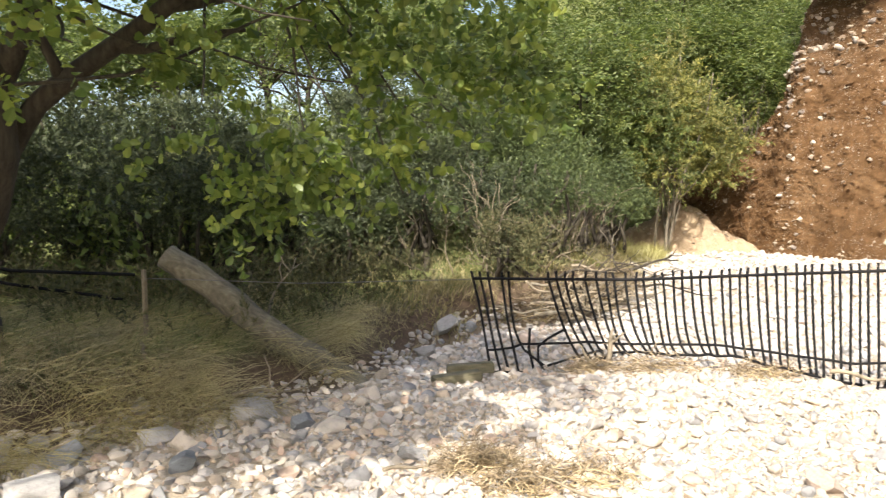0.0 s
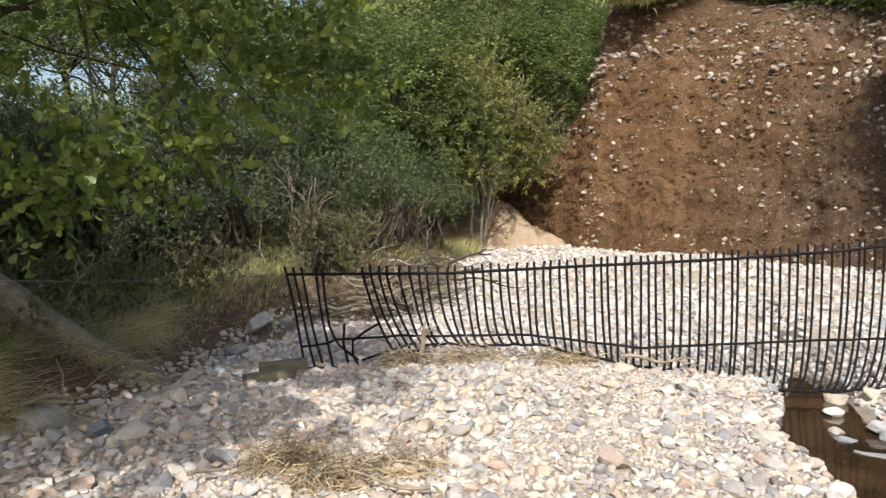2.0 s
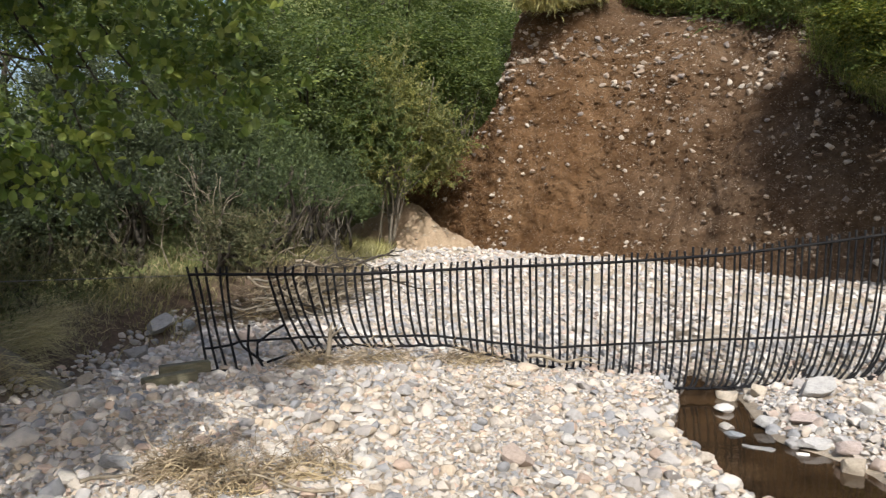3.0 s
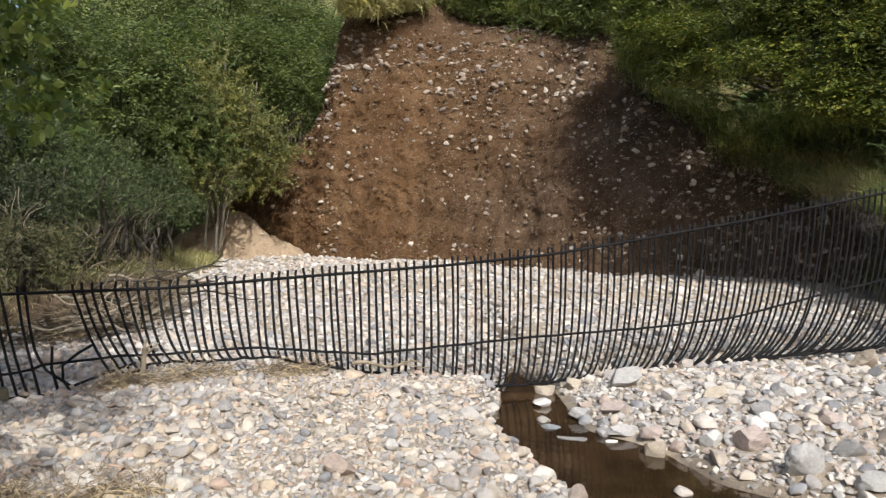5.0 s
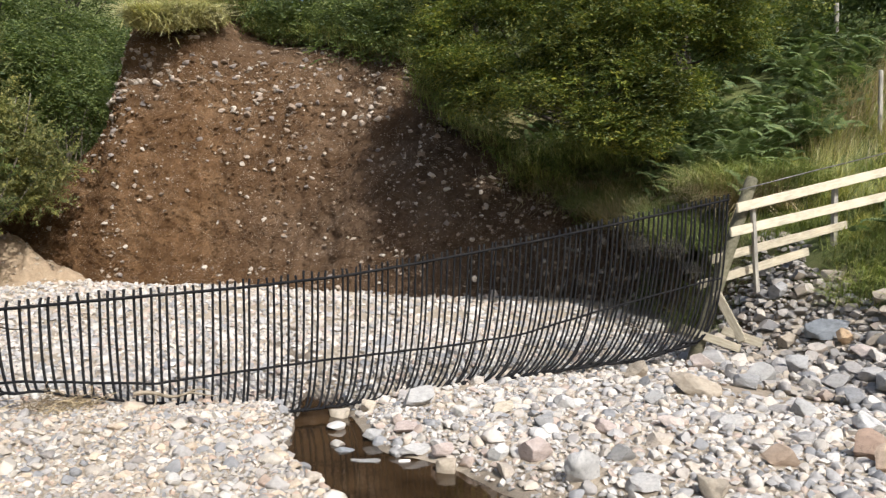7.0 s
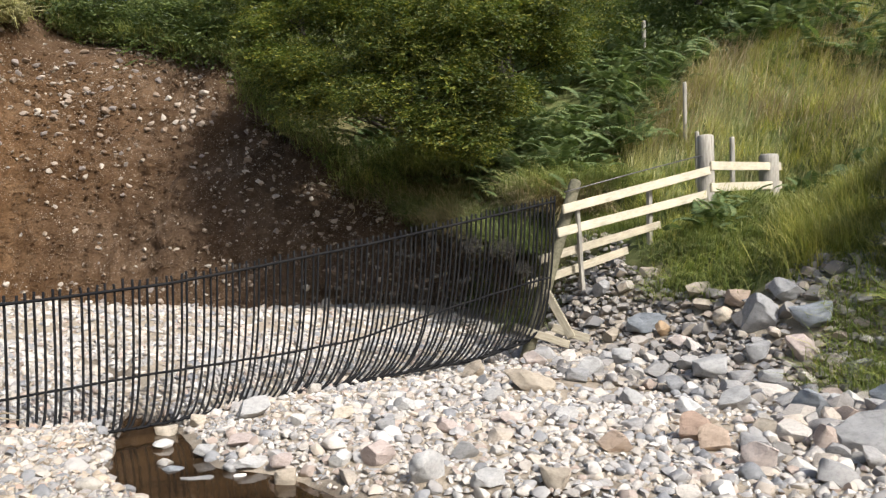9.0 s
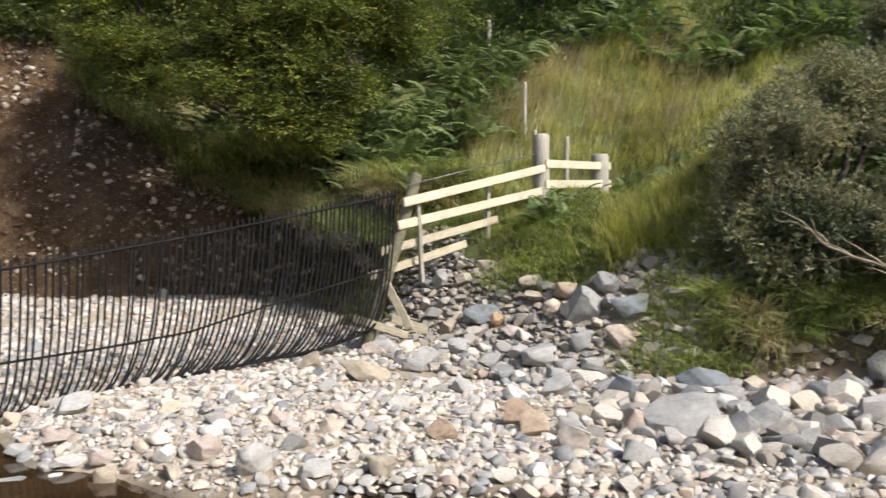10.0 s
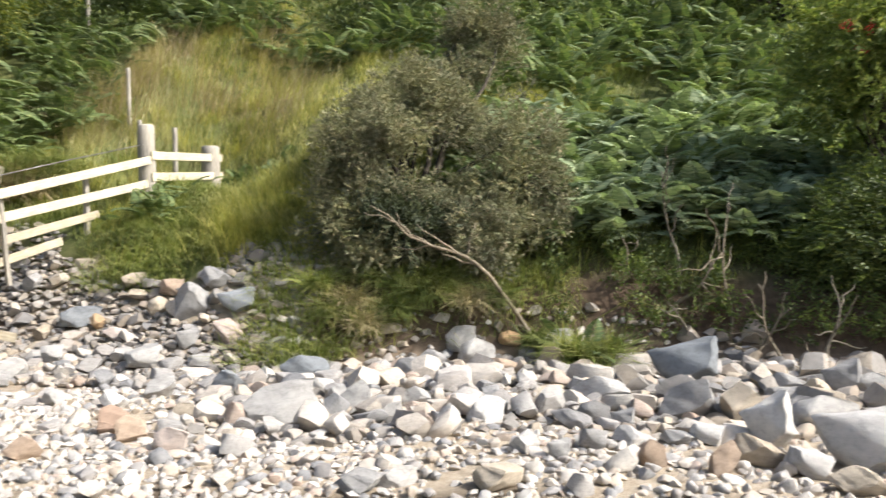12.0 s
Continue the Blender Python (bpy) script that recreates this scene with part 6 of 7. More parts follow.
bracken("bracken", "bracken above the bank's grassy nose", GXn, GYn, .48, 69, lift=.18)
GXn, GYn = rngk.uniform(7.5, 12.5, 2300), rngk.uniform(-7, -1, 2300)
ok = (land(GXn, GYn)[1] > .9) & (land(GXn, GYn)[1] < 4.2)
bracken("bracken", "grey-green bracken above the undercut bank", GXn[ok], GYn[ok], .55, 73, M_GREYFERN, .3)
GXn, GYn = rngk.normal(8.25, .16, 16), rngk.normal(-2.0, .2, 16)
bracken("bracken", "few small fern fronds growing at the bank's foot", GXn, GYn, .3, 70)
n = 900
a, r = rngk.uniform(0, 6.28, n), .26 * rngk.random(n) ** .5
me = grass_mesh("tussock", 8.3 + r * np.cos(a), -1.95 + 1.3 * r * np.sin(a), zland(8.3 + r * np.cos(a), -1.95 + 1.3 * r * np.sin(a)) + .1, .5, .012, M_GRASS, rngk, (-.6, .05), (1, 2), .6)
tagged(new("tussock", me), "bright grass clump hanging at the undercut bank's foot", "tussock", "tussocks along the undercut bank")
for p, q in (((8.4, -1.95, .45), (7.95, -1.45, .75)), ((8.35, -2.0, .45), (8.0, -2.6, .62)), ((8.4, -1.9, .4), (8.1, -1.75, .95))):
    br = top("bramble_shoot", "yellow-green arching bramble shoot on the bank", "bramble", p)
    P = limb_path((0, 0, 0), np.array(q) - np.array(p), rngk, 10, .05, -.12)
    V, F = tube(P, .008 * (1 - .6 * np.linspace(0, 1, 10)), 5)
    child("stem", mesh_np("stem", V, F, [M_WILLOW], True), br)
    foliage("leaves", P[3:] + rngk.normal(0, .02, (7, 3)), rngk.normal(0, .6, (7, 3)) + (-.4, 0, .3), HAZEL_SPRIGS, M_WILLOW, br, rngk, (.25, .45))

HX, HY = rngk.uniform(17.0, 27, 4500), rngk.uniform(-12, 13, 4500)
keep_h = ~((HX < 18.2) & (HY > -1.5) & (HY < 5.6)) & ~((HX < 15.8) & (HY < -1.5))
HX, HY = HX[keep_h], HY[keep_h]
HZ, HD = land(HX, HY)
n = len(HX)
kk = rngk.integers(0, 4, n)
HM = frames_from(rngk.normal(0, .5, (n, 3)) + (-.3, 0, .7), rngk.uniform(0, 6.28, n)) * rngk.uniform(.8, 1.5, n)[:, None, None]
HP = np.stack([HX, HY, HZ + rngk.uniform(0, .7, n)], 1)
V, F = join([batch(*SPRIGS[q], HM[kk == q], HP[kk == q]) for q in range(4)])
tagged(new("undergrowth", mesh_np("undergrowth", V, F, [M_WOOD_LEAF], False)), "leafy undergrowth on the upper hillside", "undergrowth", kind="stuff")

# ---- right-hand trees and bushes ----
HAZEL_LOBES = [(10.53, 9.76, 3.73, 0.5), (10.71, 10.42, 4.32, 0.5), (10.81, 10.89, 5.01, 0.7), (10.52, 10.88, 4.46, 0.45), (10.45, 9.55, 4.17, 0.75), (11.07, 9.61, 5.14, 0.9), (10.46, 8.33, 3.48, 0.7), (10.52, 7.94, 4.23, 0.8), (10.83, 7.53, 4.73, 0.9), (10.95, 7.18, 3.75, 0.6), (11.56, 6.79, 4.46, 0.85), (12.02, 6.39, 4.82, 0.8), (10.59, 7.34, 3.05, 0.4), (12.93, 6.39, 4.52, 0.7), (11.31, 10.81, 5.7, 0.9), (11.81, 6.95, 5.49, 1.0), (11.3, 8.56, 5.83, 1.1), (11.24, 10.17, 6.37, 1.1), (10.96, 6.98, 2.92, 0.5), (11.48, 6.73, 3.54, 0.5)]      # x, y, z, radius
HZ0 = np.array([14.2, 10.4, float(zland(14.2, 10.4)[0])])
hazel = top("hazel_tree", "dark spreading tree over the cliff, its sunlit leaf tips coloured yellow", "tree", tuple(HZ0))
rngz = np.random.default_rng(501)
lobes = []
for x, y, z, r in HAZEL_LOBES:
    c = np.array([x, y, z]) - HZ0
    L = crown_clumps(c, (r, r, r * .7), int(4 + 16 * r), rngz, .35)
    lobes.append(L)
    P = limb_path((rngz.normal(0, .2), rngz.normal(0, .2), -.2), c, rngz, 10, .06)
    V, F = tube(P, .04 * (1 - .8 * np.linspace(0, 1, 10)) + .006, 7)
    child("limb", mesh_np("limb", V, F, [M_BARK], True), hazel)
pts, ways = cloud(np.concatenate(lobes), 28, rngz, .27)
foliage("crown", pts, ways, HAZEL_SPRIGS, M_HAZEL, hazel, rngz, (.6, 1.05), level=True)
tree("hazel_tree", "dark spreading tree above the bracken", "tree", (15.0, 8.4), 5.6, 2.3, 56, 42, HAZEL_SPRIGS, M_HAZEL, 502, .12, .1, .55, (.65, 1.1), "", 2)
tree("hazel_tree", "dark tree at the cliff's top edge", "tree", (13.6, 13.0), 3.8, 2.0, 50, 40, HAZEL_SPRIGS, M_HAZEL, 503, .1, .0, .6, (.65, 1.1), "", 2)
for k, (x, y, h, r) in enumerate(((19, 9.5, 6.5, 2.8), (22, 5.5, 6, 2.8), (24, 1, 5, 2.8), (17.5, 13, 6, 2.6), (16, 17, 6, 2.6), (20.5, 2.8, 3, 1.8), (20, -1.5, 3, 1.8), (19, 5.8, 3, 1.8), (21, -5, 3.2, 2), (20, -8, 4, 2.2), (24, -10, 6, 2.8), (17.5, -7.8, 2.4, 1.6), (27, -4, 6, 2.8), (28, 4, 7, 3))):
    tree("hill_tree", "dark green tree on the upper hillside", "tree", (x, y), h, r, 40, 14, SPRIGS, M_WOOD_LEAF, 520 + k, .12, .1, .65, (.9, 1.5), "trees on the upper hillside")
rngo = np.random.default_rng(540)
OG = np.array([10.1, -.1, float(zland(10.1, -.1)[0])])
old_gorse = top("old_gorse", "large brownish old gorse bush on the undercut bank", "bush", tuple(OG))
lobes = []
for a, e, d, r, n in ((93.9, 10.8, 10.3, .42, 9), (91.5, 8.6, 10.2, .5, 9), (85.8, 6.2, 10.0, .55, 11), (90, 5.0, 10.1, .8, 16), (94.6, 3.6, 10.1, .6, 9), (95.6, 1.2, 9.9, .6, 9), (84.2, 1.6, 9.8, .55, 10), (88, -.6, 9.8, .75, 14), (92.6, -.8, 9.7, .7, 12), (83.6, 3.6, 9.9, .35, 8), (83.6, -1.2, 9.7, .4, 8), (96.6, -1.2, 9.7, .5, 8), (85, -3.4, 9.6, .45, 8), (89, -3.6, 9.5, .5, 9), (93.5, -3.4, 9.4, .5, 8), (88, 8.2, 10.2, .42, 8), (91.8, 11.0, 10.4, .35, 7), (86.2, 3.9, 9.7, .6, 14), (87.5, 7, 10.1, .45, 9), (88.4, 5.3, 9.2, .5, 11), (89.6, 7.2, 9.3, .4, 9)):
    d += .9 if e > 4 else -.2
    x, y = polar(a + 2.9, d)
    lobes.append(crown_clumps(np.array([x, y, 1.6 + d * math.tan(radians(e))]) - OG, (r, r, r * .8), n, rngo, .35))
lobes_c = np.concatenate(lobes)
for L in lobes:
    c = L.mean(0)
    V, F = tube(limb_path((rngo.normal(0, .15), rngo.normal(0, .2), -.1), c, rngo, 9, .08), .045 * (1 - .75 * np.linspace(0, 1, 9)) + .004, 6)
    child("stem", mesh_np("stem", V, F, [M_BARK], True), old_gorse)
    for q in L[::3]:
        V, F = tube(limb_path(c, q, rngo, 6, .1), .012, 5)
        child("twig", mesh_np("twig", V, F, [M_BARK], True), old_gorse)
tufts = cloud(lobes_c, 10, rngo, .27)[0]
pts, ways = cloud(tufts, 11, rngo, .08)
foliage("needles", pts, ways, GORSE_SPRIGS, M_DRYGORSE, old_gorse, rngo, (.36, .6), .3)
gorse("gorse_bush", "green gorse growing low on the undercut bank", (9.4, -.1), .9, .6, 24, 30, M_GORSE, 541, (.6, 1.0), .0, "bushes on the near bank", 4, .0)
rngq = np.random.default_rng(560)
BR = np.array([8.82, -1.49, 0.18])
bare = top("bare_branch", "bare forked pale branch reaching out of the gorse", "branch", tuple(BR))
main = np.array([(8.82, -1.49, 0.18), (8.78, -1.24, 0.55), (8.73, -1.08, 0.79), (8.67, -0.99, 0.91), (8.61, -0.83, 1.04), (8.56, -0.62, 1.17), (8.49, -0.39, 1.21), (8.42, -0.18, 1.33), (8.35, -0.00, 1.50), (8.27, 0.18, 1.63)]) - BR
tt = np.linspace(0, 6, 22)
P = np.stack([np.interp(tt * 1.5, range(10), main[:, q]) for q in range(3)], 1) + .01 * np.stack([np.sin(tt * 3), np.cos(tt * 4), np.sin(tt * 5)], 1)
V, F = tube(P, .026 * (1 - .75 * np.linspace(0, 1, 22)), 8)
child("stem", mesh_np("stem", V, F, [M_DEAD], True), bare)
for i, d in ((9, (-.1, .35, .1)), (11, (-.15, .4, .3)), (12, (-.05, .55, .05)), (14, (-.05, .4, .28)), (16, (0, .15, .25)), (10, (.1, -.1, .35)), (18, (-.05, .3, .1))):
    V, F = tube(limb_path(P[i], P[i] + np.array(d), rngq, 7, .12), .011 * (1 - .8 * np.linspace(0, 1, 7)) + .002, 5)
    child("twig", mesh_np("twig", V, F, [M_DEAD], True), bare)
# brambles over the undercut bank
rngm = np.random.default_rng(97)
QX, QY = rngm.uniform(5, 10.5, 12000), rngm.uniform(-7, 0, 12000)
QZ, QD = land(QX, QY)
ok = (QD > .15) & (QD < np.where(QY < -5, 2.2, 1.5)) & (QY < -1.7) & (vnoise(QX, QY, .6, 98) > -.35)
n = ok.sum()
kk = rngm.integers(0, 4, n)
QM = frames_from(rngm.normal(0, .5, (n, 3)) + (-.5, .1, .5), rngm.uniform(0, 6.28, n)) * rngm.uniform(.4, .8, n)[:, None, None]
QP = np.stack([QX, QY, QZ + rngm.uniform(0, .3, len(QX))], 1)[ok]
V, F = join([batch(*HAZEL_SPRIGS[q], QM[kk == q], QP[kk == q]) for q in range(4)])
tagged(new("brambles", mesh_np("brambles", V, F, [M_WOOD_LEAF], False)), "dark green brambles trailing over the undercut bank", "brambles", kind="stuff")
rowan = tree("rowan", "rowan tree with bright leaves and a few red berries", "tree", (9.7, -5.55), 3.3, .95, 40, 34, WILLOW_SPRIGS, M_ROWAN, 570, .045, .02, .4, (.8, 1.25), "", 3)
rngw = np.random.default_rng(571)
for k in range(4):
    c = np.array([-.75, .25 + .18 * k, 2.1 + .12 * (k % 2)]) + rngw.normal(0, .05, 3)
    V, F = join([batch(*GRIT[q], np.eye(3)[None] * .028, (c + rngw.normal(0, .035, 3))[None]) for q in range(6) for _ in range(3)])
    child("berries", mesh_np("berries", V, F, [M_BERRY], True), rowan, "cluster of red berries")
for k, (x, y, h, r) in enumerate(((8.7, -5.0, .7, .6), (8.2, -6.3, .9, .7), (9.0, -5.4, .9, .6))):
    tree("shrub", "leafy green shrub on the near bank", "shrub", (x, y), h, r, 32, 26, HAZEL_SPRIGS, M_WOOD_LEAF, 590 + k, .03, .0, .4, (.55, .95), "shrubs on the near bank", 3)
for k, (x, y, dx, dy, dz) in enumerate(((8.95, -3.05, .3, .1, 1.3), (8.55, -3.45, .4, -.1, 1.4), (8.65, -3.20, -.2, .5, .35), (8.85, -2.90, -.2, -.5, .6), (8.25, -3.60, -.3, .4, .3), (8.05, -3.80, .2, .2, .8), (8.35, -3.50, -.4, -.3, .6), (7.85, -4.00, -.4, .3, .2), (7.75, -4.10, .2, -.1, .9), (9.10, -2.60, -.25, .2, .5))):
    p = (x, y, float(zland(x, y)[0]))
    q = (x + dx, y + dy, p[2] + dz)
    branchy("dead_sapling", "dead grey sapling standing in the dark shrubs", p, q, .02, 4, M_DEAD if k % 2 else M_TWIG, 580 + k)

# ---- the alder that hangs over the left bank ----
rnga = np.random.default_rng(77)
AO = np.array([-3.42, 6.05, float(zland(-3.42, 6.05)[0])])
alder = top("alder_tree", "large alder with a leaning trunk hanging over the gravel", "tree", tuple(AO))
P = limb_path((0, 0, -.2), (.45, -.6, 2.6), rnga, 9, .13)
V, F = tube(P, .17 - .05 * np.linspace(0, 1, 9), 12)
child("trunk", mesh_np("trunk", V, F, [M_BARK], True), alder)
P2 = limb_path((.25, -.35, 1.6), (2.1, -1.6, 4.4), rnga, 10, .05)
limbs = [P2, limb_path(P[6], (-1.2, -2.2, 5.2), rnga, 9, .12), limb_path(P[8], (.2, -3.6, 4.6), rnga, 9, .12), limb_path(P2[5], (3.4, -2.6, 3.9), rnga, 9, .13), limb_path(P2[4], (3.2, -.2, 3.5), rnga, 9, .13), limb_path(P[8], (-.6, .8, 5.0), rnga, 9, .13),
         limb_path(P2[7], (3.8, -4.8, 5.0), rnga, 9, .13), limb_path(P[8], (1.2, -5.8, 4.9), rnga, 9, .13), limb_path(P[7], (-2.0, -5.0, 4.8), rnga, 9, .13)]
big = np.array([(-3.4, 5.9, 1.2), (-3.15, 5.75, 1.75), (-2.75, 5.6, 2.2), (-2.1, 5.45, 2.62), (-1.45, 5.2, 3.0), (-.6, 4.8, 3.45)]) - AO
tq = np.linspace(0, 5, 18)
big = np.stack([np.interp(tq, range(6), big[:, q]) for q in range(3)], 1) + .02 * np.stack([np.sin(tq * 2.1), np.cos(tq * 2.7), np.sin(tq * 3.3)], 1)
V, F = tube(big, .10 * (1 - .6 * np.linspace(0, 1, 18)), 12)
child("limb", mesh_np("limb", V, F, [M_BARK], True), alder, "thick dark leaning limb")
for i, d in ((10, (.9, -.2, .05)), (12, (1.2, .2, .35)), (8, (-.1, -.6, .8)), (14, (1.0, .3, -.05))):
    V, F = tube(limb_path(big[i], big[i] + np.array(d), rnga, 9, .10), .04 * (1 - .8 * np.linspace(0, 1, 9)) + .004, 7)
    child("limb", mesh_np("limb", V, F, [M_BARK], True), alder)
for k, L in enumerate(limbs):
    V, F = tube(L, (.09 if k < 3 else .03) * (1 - .8 * np.linspace(0, 1, len(L))) + .006, 8)
    child("limb", mesh_np("limb", V, F, [M_BARK], True), alder)
pts = []
for L in limbs:
    for p in L[3:]:
        c = p + rnga.normal(0, .45, (5, 3))
        pts.append(c)
C = np.concatenate(pts)
# low hanging sprays, given by their place over the bank
hang = []
for a, e, d, w, n in ((-12.6, 1.0, 5.0, .30, 6), (-9.5, 0.0, 5.1, .26, 4), (-4.2, 2.0, 5.3, .30, 5), (-6.2, 6.3, 5.2, .42, 5), (-3, 6.0, 5.2, .2, 3), (-15, 7, 4.6, .4, 3), (-9, 11, 4.6, .4, 3), (-1, 9.5, 5.2, .4, 4), (3.4, 9.8, 5.5, .3, 3), (7.0, 6.2, 5.6, .18, 3), (3, 6.6, 5.6, .3, 3), (-26, 12, 4.5, .4, 3), (-3, 13.5, 5.0, .45, 8), (-7, 13, 4.8, .45, 8), (.5, 12.8, 5.2, .4, 6), (-12, 13.5, 4.8, .5, 6), (-17, 11, 4.7, .45, 6), (-22, 13, 4.6, .5, 7), (4, 12.5, 5.3, .35, 4)):
    x, y = polar(a, d)
    hang.append(np.array([x, y, 1.6 + d * math.tan(radians(e))]) - AO + rnga.normal(0, w * .5, (n, 3)))
HC = np.concatenate(hang)
for k in rnga.permutation(len(HC))[:12]:
    c = HC[k]
    L = limbs[rnga.integers(0, 5)]
    p = L[np.argmin(np.linalg.norm(L - c, axis=1))]
    V, F = tube(limb_path(p, c, rnga, 8, .05, .1), .014 * (1 - .8 * np.linspace(0, 1, 8)) + .002, 5)
    child("twig", mesh_np("twig", V, F, [M_BARK], True), alder)
CW = C + AO
el = np.degrees(np.arctan2(CW[:, 2] - 1.6, np.hypot(CW[:, 0], CW[:, 1])))
seen = (el < 17) & (CW[:, 1] > .5)
C, CW, el, seen = (q[~(seen & (np.hypot(CW[:, 0], CW[:, 1]) < 3.4))] for q in (C, CW, el, seen))
# canopy out of sight overhead: it shades the bank and the gravel as far as a ragged line
SHADE = np.array([(-7.5, 4.7), (-2.4, 4.75), (-.6, 5.0), (.1, 5.5), (.8, 6.5), (1.2, 7.6), (1.5, 9.3), (.9, 10.4), (-7.5, 9.5)])
gx, gy = rnga.uniform(-7.5, 1.6, 900), rnga.uniform(4.6, 10.5, 900)
inside = np.zeros(900, bool)
for (x0, y0), (x1, y1) in zip(SHADE, np.roll(SHADE, -1, 0)):
    if y0 != y1:
        inside ^= ((y0 > gy) != (y1 > gy)) & (gx < (x1 - x0) * (gy - y0) / (y1 - y0) + x0)
gz = rnga.uniform(4.9, 6.4, 900)
reach = math.cos(se) / math.sin(se)
over = np.stack([gx + math.sin(sa) * reach * gz, gy + math.cos(sa) * reach * gz, gz], 1)
gap = (np.hypot(gx + .59, gy - 6.62) > .5) & (np.hypot(gx - .13, gy - 7.12) > .5)
over = over[inside & gap & (np.degrees(np.arctan2(gz - 1.6, np.hypot(over[:, 0], over[:, 1]))) > 24)][:340] - AO
Cn = C[seen & (el > np.where(CW[:, 0] < -.33 * CW[:, 1], 11.0, 8.5)) & (rnga.random(len(C)) < .8)]
Co = np.concatenate([C[~seen & (C[:, 0] + AO[0] < -1.0)], over])
lit = np.array([HC[:6].mean(0), HC[6:10].mean(0), HC[10:15].mean(0)])


def clear(c):
    """Leaves out what stands between the sun and the low sprays."""
    k = np.ones(len(c), bool)
    for p in lit:
        up = c[:, 2] - p[2]
        off = c[:, :2] - p[:2] - np.stack([math.sin(sa) * reach * up, math.cos(sa) * reach * up], 1)
        k &= ~((up > .35) & (np.hypot(off[:, 0], off[:, 1]) < .5))
    return c[k]


Cn, Co = clear(Cn), clear(Co)
HC = np.concatenate([HC[:15], clear(HC[15:])])
p3, w3 = cloud(Co, 10, rnga, .38)
foliage("canopy", p3, w3, COARSE_SPRIGS, M_ALDER, alder, rnga, (.9, 1.3), .1)
p1, w1 = cloud(Cn, 9, rnga, .38)
p2, w2 = cloud(HC, 7, rnga, .14)
foliage("crown", np.concatenate([p1, p2]), np.concatenate([w1, w2]), ALDER_SPRIGS, M_ALDER, alder, rnga, (.58, .9), .1)

# ---- dry grass wads and drift on the gravel ----
def wad(x, y, size, seed, label, mat=M_STRAW, n=420, high=.3):
    """A tangle of long curled stalks."""
    rng = np.random.default_rng(seed)
    z = float(zland(x, y)[0])
    a, r = rng.uniform(0, 6.28, n), size * rng.random(n) ** .6
    C = np.stack([r * np.cos(a), r * np.sin(a) * .65, .02 + high * size * np.clip(1.1 - (r / size) ** 2, 0, 1) * rng.random(n)], 1)
    u = np.linspace(0, 1, 9)
    rad = size * rng.uniform(.18, .62, n)
    turn, start = rng.uniform(1.2, 4.2, n), rng.uniform(0, 6.28, n)
    Z = rng.normal(0, .42, (n, 3)) + (0, 0, 1)
    R = frames_from(Z, rng.uniform(0, 6.28, n))
    th = start[:, None] + turn[:, None] * u
    L = np.stack([np.cos(th) * rad[:, None], np.sin(th) * rad[:, None] * .75, .02 * np.sin(th * 2.3)], 2)
    P = np.einsum("nij,nkj->nki", R, L) - np.einsum("nij,nj->ni", R, L[:, 4])[:, None] * .8 + C[:, None]
    P[:, :, 2] = np.abs(P[:, :, 2]) + .004
    wv = np.array([0, 0, 1.0]) * .0035 * rng.uniform(.6, 1.4, n)[:, None, None]
    side = np.stack([np.cos(th), np.sin(th), th * 0], 2) * .0022
    A, B = P - wv / 2 - side, P + wv / 2 + side
    V = np.stack([A, B], 2).reshape(-1, 3)
    k = np.arange(8)[None] * 2 + np.arange(n)[:, None] * 18
    F = np.stack([k, k + 2, k + 3, k + 1], -1).reshape(-1, 4)
    ob = new("grass_wad", mesh_np("grass_wad", V, F, [mat], False))
    ob.location = (x, y, z)
    return tagged(ob, label, "drift grass", "wads of washed-up grass")


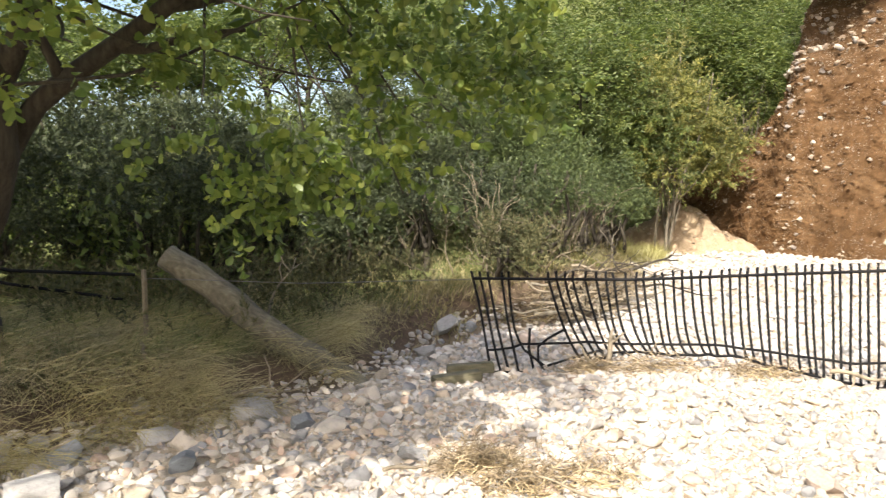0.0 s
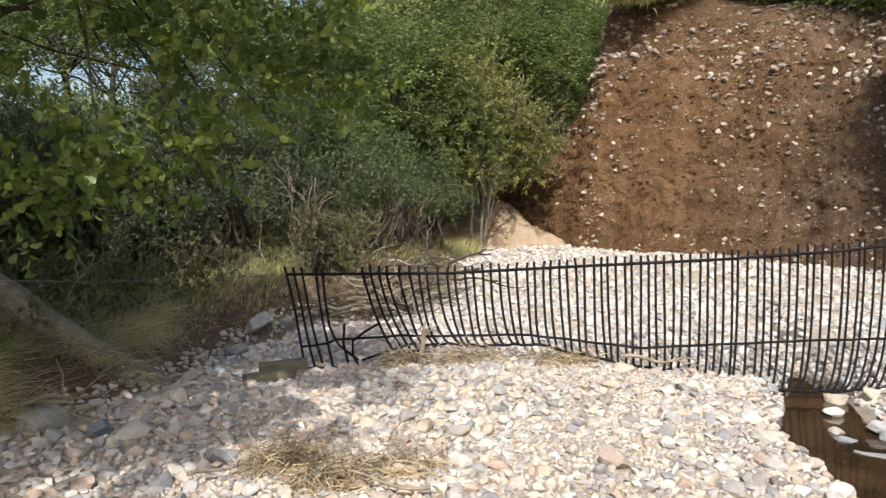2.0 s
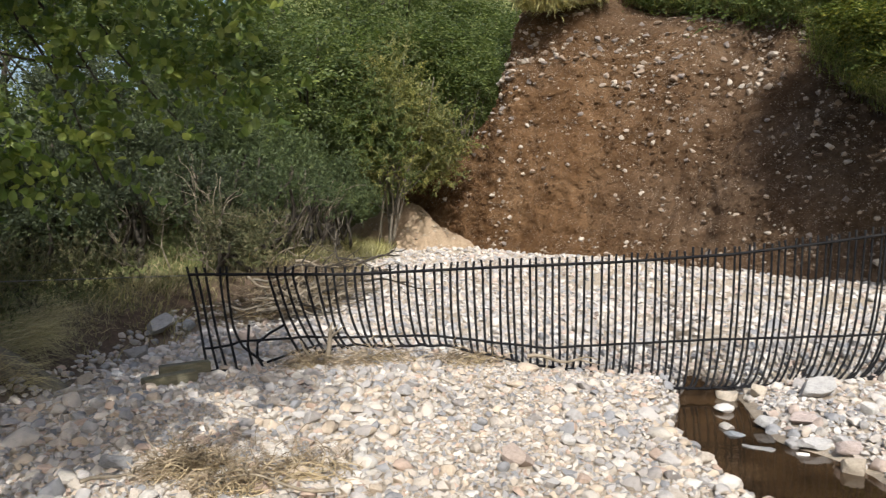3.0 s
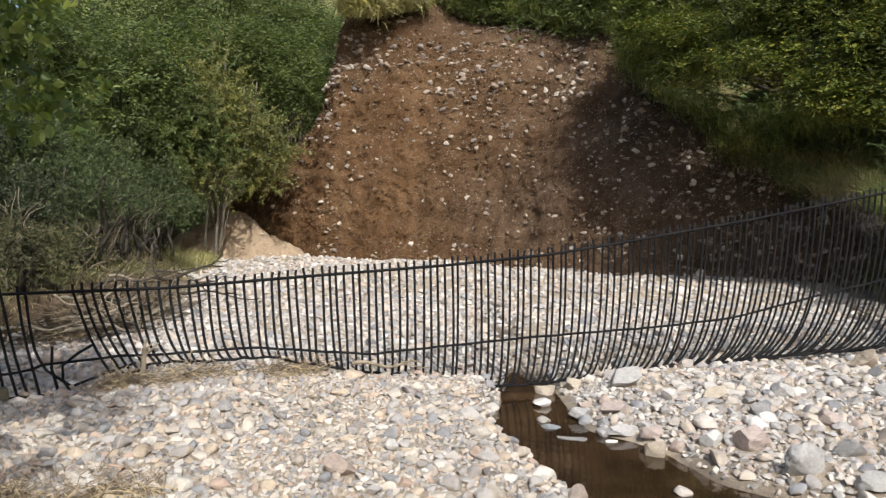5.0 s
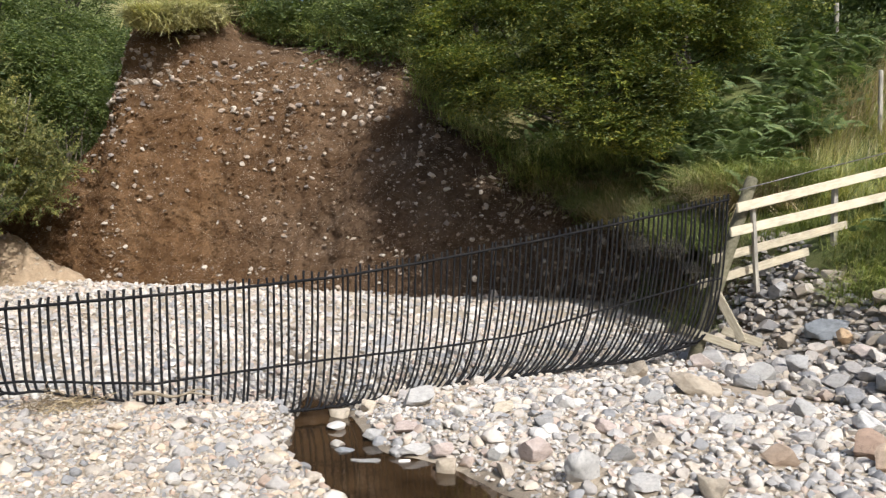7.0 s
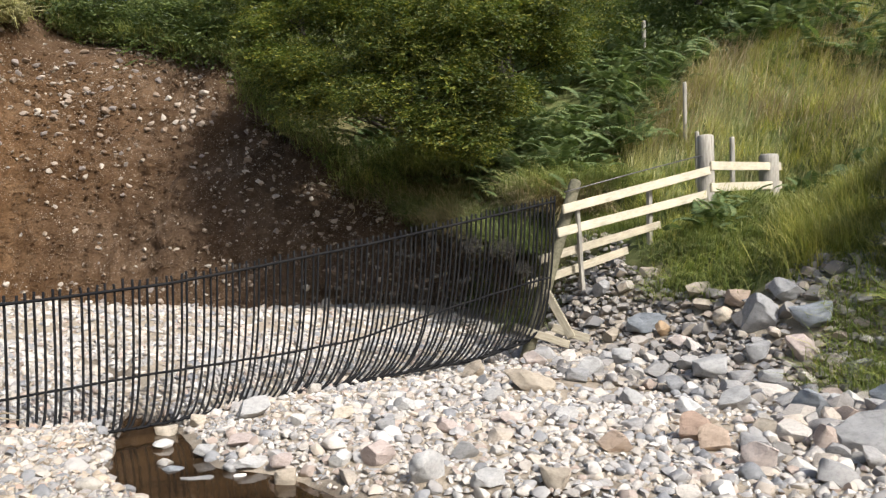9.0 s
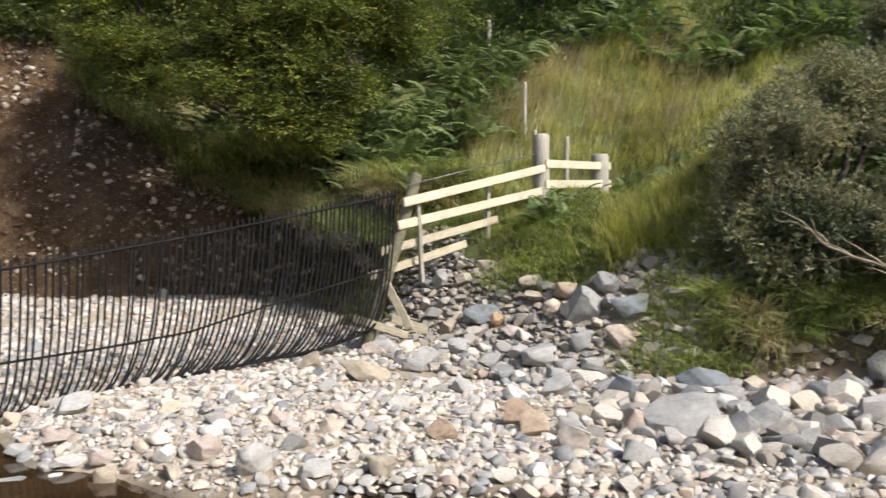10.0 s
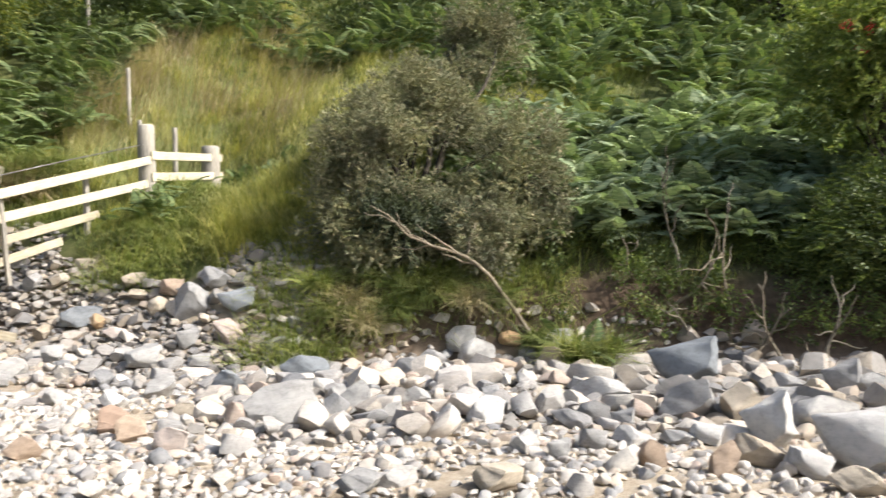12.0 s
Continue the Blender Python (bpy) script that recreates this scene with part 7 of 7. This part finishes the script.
wad(.20, 4.72, .27, 701, "wad of dry straw washed up on the gravel", M_DRIFT, 420, .5)
wad(.78, 4.55, .32, 702, "flat scatter of dry straw on the gravel", M_DRIFT, 200, .15)
wad(.40, 4.40, .24, 703, "wad of dry straw washed up on the gravel", M_DRIFT, 260)
wad(1.75, 6.7, .36, 704, "dry grass caught against the foot of the gate", M_DRIFT, 170)
wad(2.5, 6.5, .30, 705, "dry grass caught against the foot of the gate", M_DRIFT, 170)
wad(1.2, 6.9, .26, 706, "dry grass caught against the foot of the gate", M_DRIFT, 170, .5)
for k, (x, y) in enumerate(((1.0, 10.05), (1.5, 10.35), (1.95, 10.9), (2.4, 11.5))):
    wad(x, y, .42, 730 + k, "brown mat of flood debris heaped on the bank's edge", M_MAT, 330, .8)
M_WEED = leaf_mat("dark_weed", [(0, (0.012, 0.011, 0.009)), (0.6, (0.03, 0.026, 0.02)), (1, (0.06, 0.05, 0.035))], 0.05, 0.7)
for k, (x, y, z, size, n) in enumerate(((7.95, 4.95, 1.33, .15, 90), (8.4, 4.80, 1.28, .18, 120), (8.68, 4.70, 1.05, .13, 80), (7.9, 4.96, .45, .14, 60))):
    ob = wad(0, 0, size, 710 + k, "dark tangle of flood weed caught on the bars", M_WEED, n, .9)
    ob.name, ob["group"] = "flood_weed", "flood weed on the gate"
    ob.matrix_world = Matrix.LocRotScale((x, y, z), Euler((radians(80), 0, radians(-18))), (1, 1, .5))
for k, (p, q, r) in enumerate((((1.35, 6.95, .05), (1.45, 7.0, .45), .035), ((1.3, 6.95, .1), (1.15, 6.9, .32), .025), ((-.35, 4.55, .06), (.2, 4.95, .1), .012), ((.9, 4.1, .05), (.35, 4.35, .08), .012), ((3.0, 6.35, .2), (3.6, 6.2, .16), .02), ((2.6, 5.6, .06), (2.2, 5.9, .09), .012))):
    branchy("driftwood", "piece of driftwood lying on the stones", p, q, r, 2, M_DEAD, 720 + k, "driftwood")

# ---- single stones of the bed ----
M_STONE1 = stone_mat("river_cobble", True, GREYSTONES)
stone_meshes = [stone_mesh("stone", V, F, M_STONE1) for V, F in PEBBLES[:4] + SHARDS[:6]]
Mp, hp = rock_pose(len(placed), np.random.default_rng(12))
for k in np.nonzero(single)[0]:
    ob = new("stone", stone_meshes[kind[k]])
    ob.parent = ground
    m = Matrix((Mp[k] * placed[k, 3]).tolist()).to_4x4()
    ob.matrix_local = Matrix.Translation((placed[k, 0], placed[k, 1], placed[k, 2] + placed[k, 3] * hp[k] * .22)) @ m
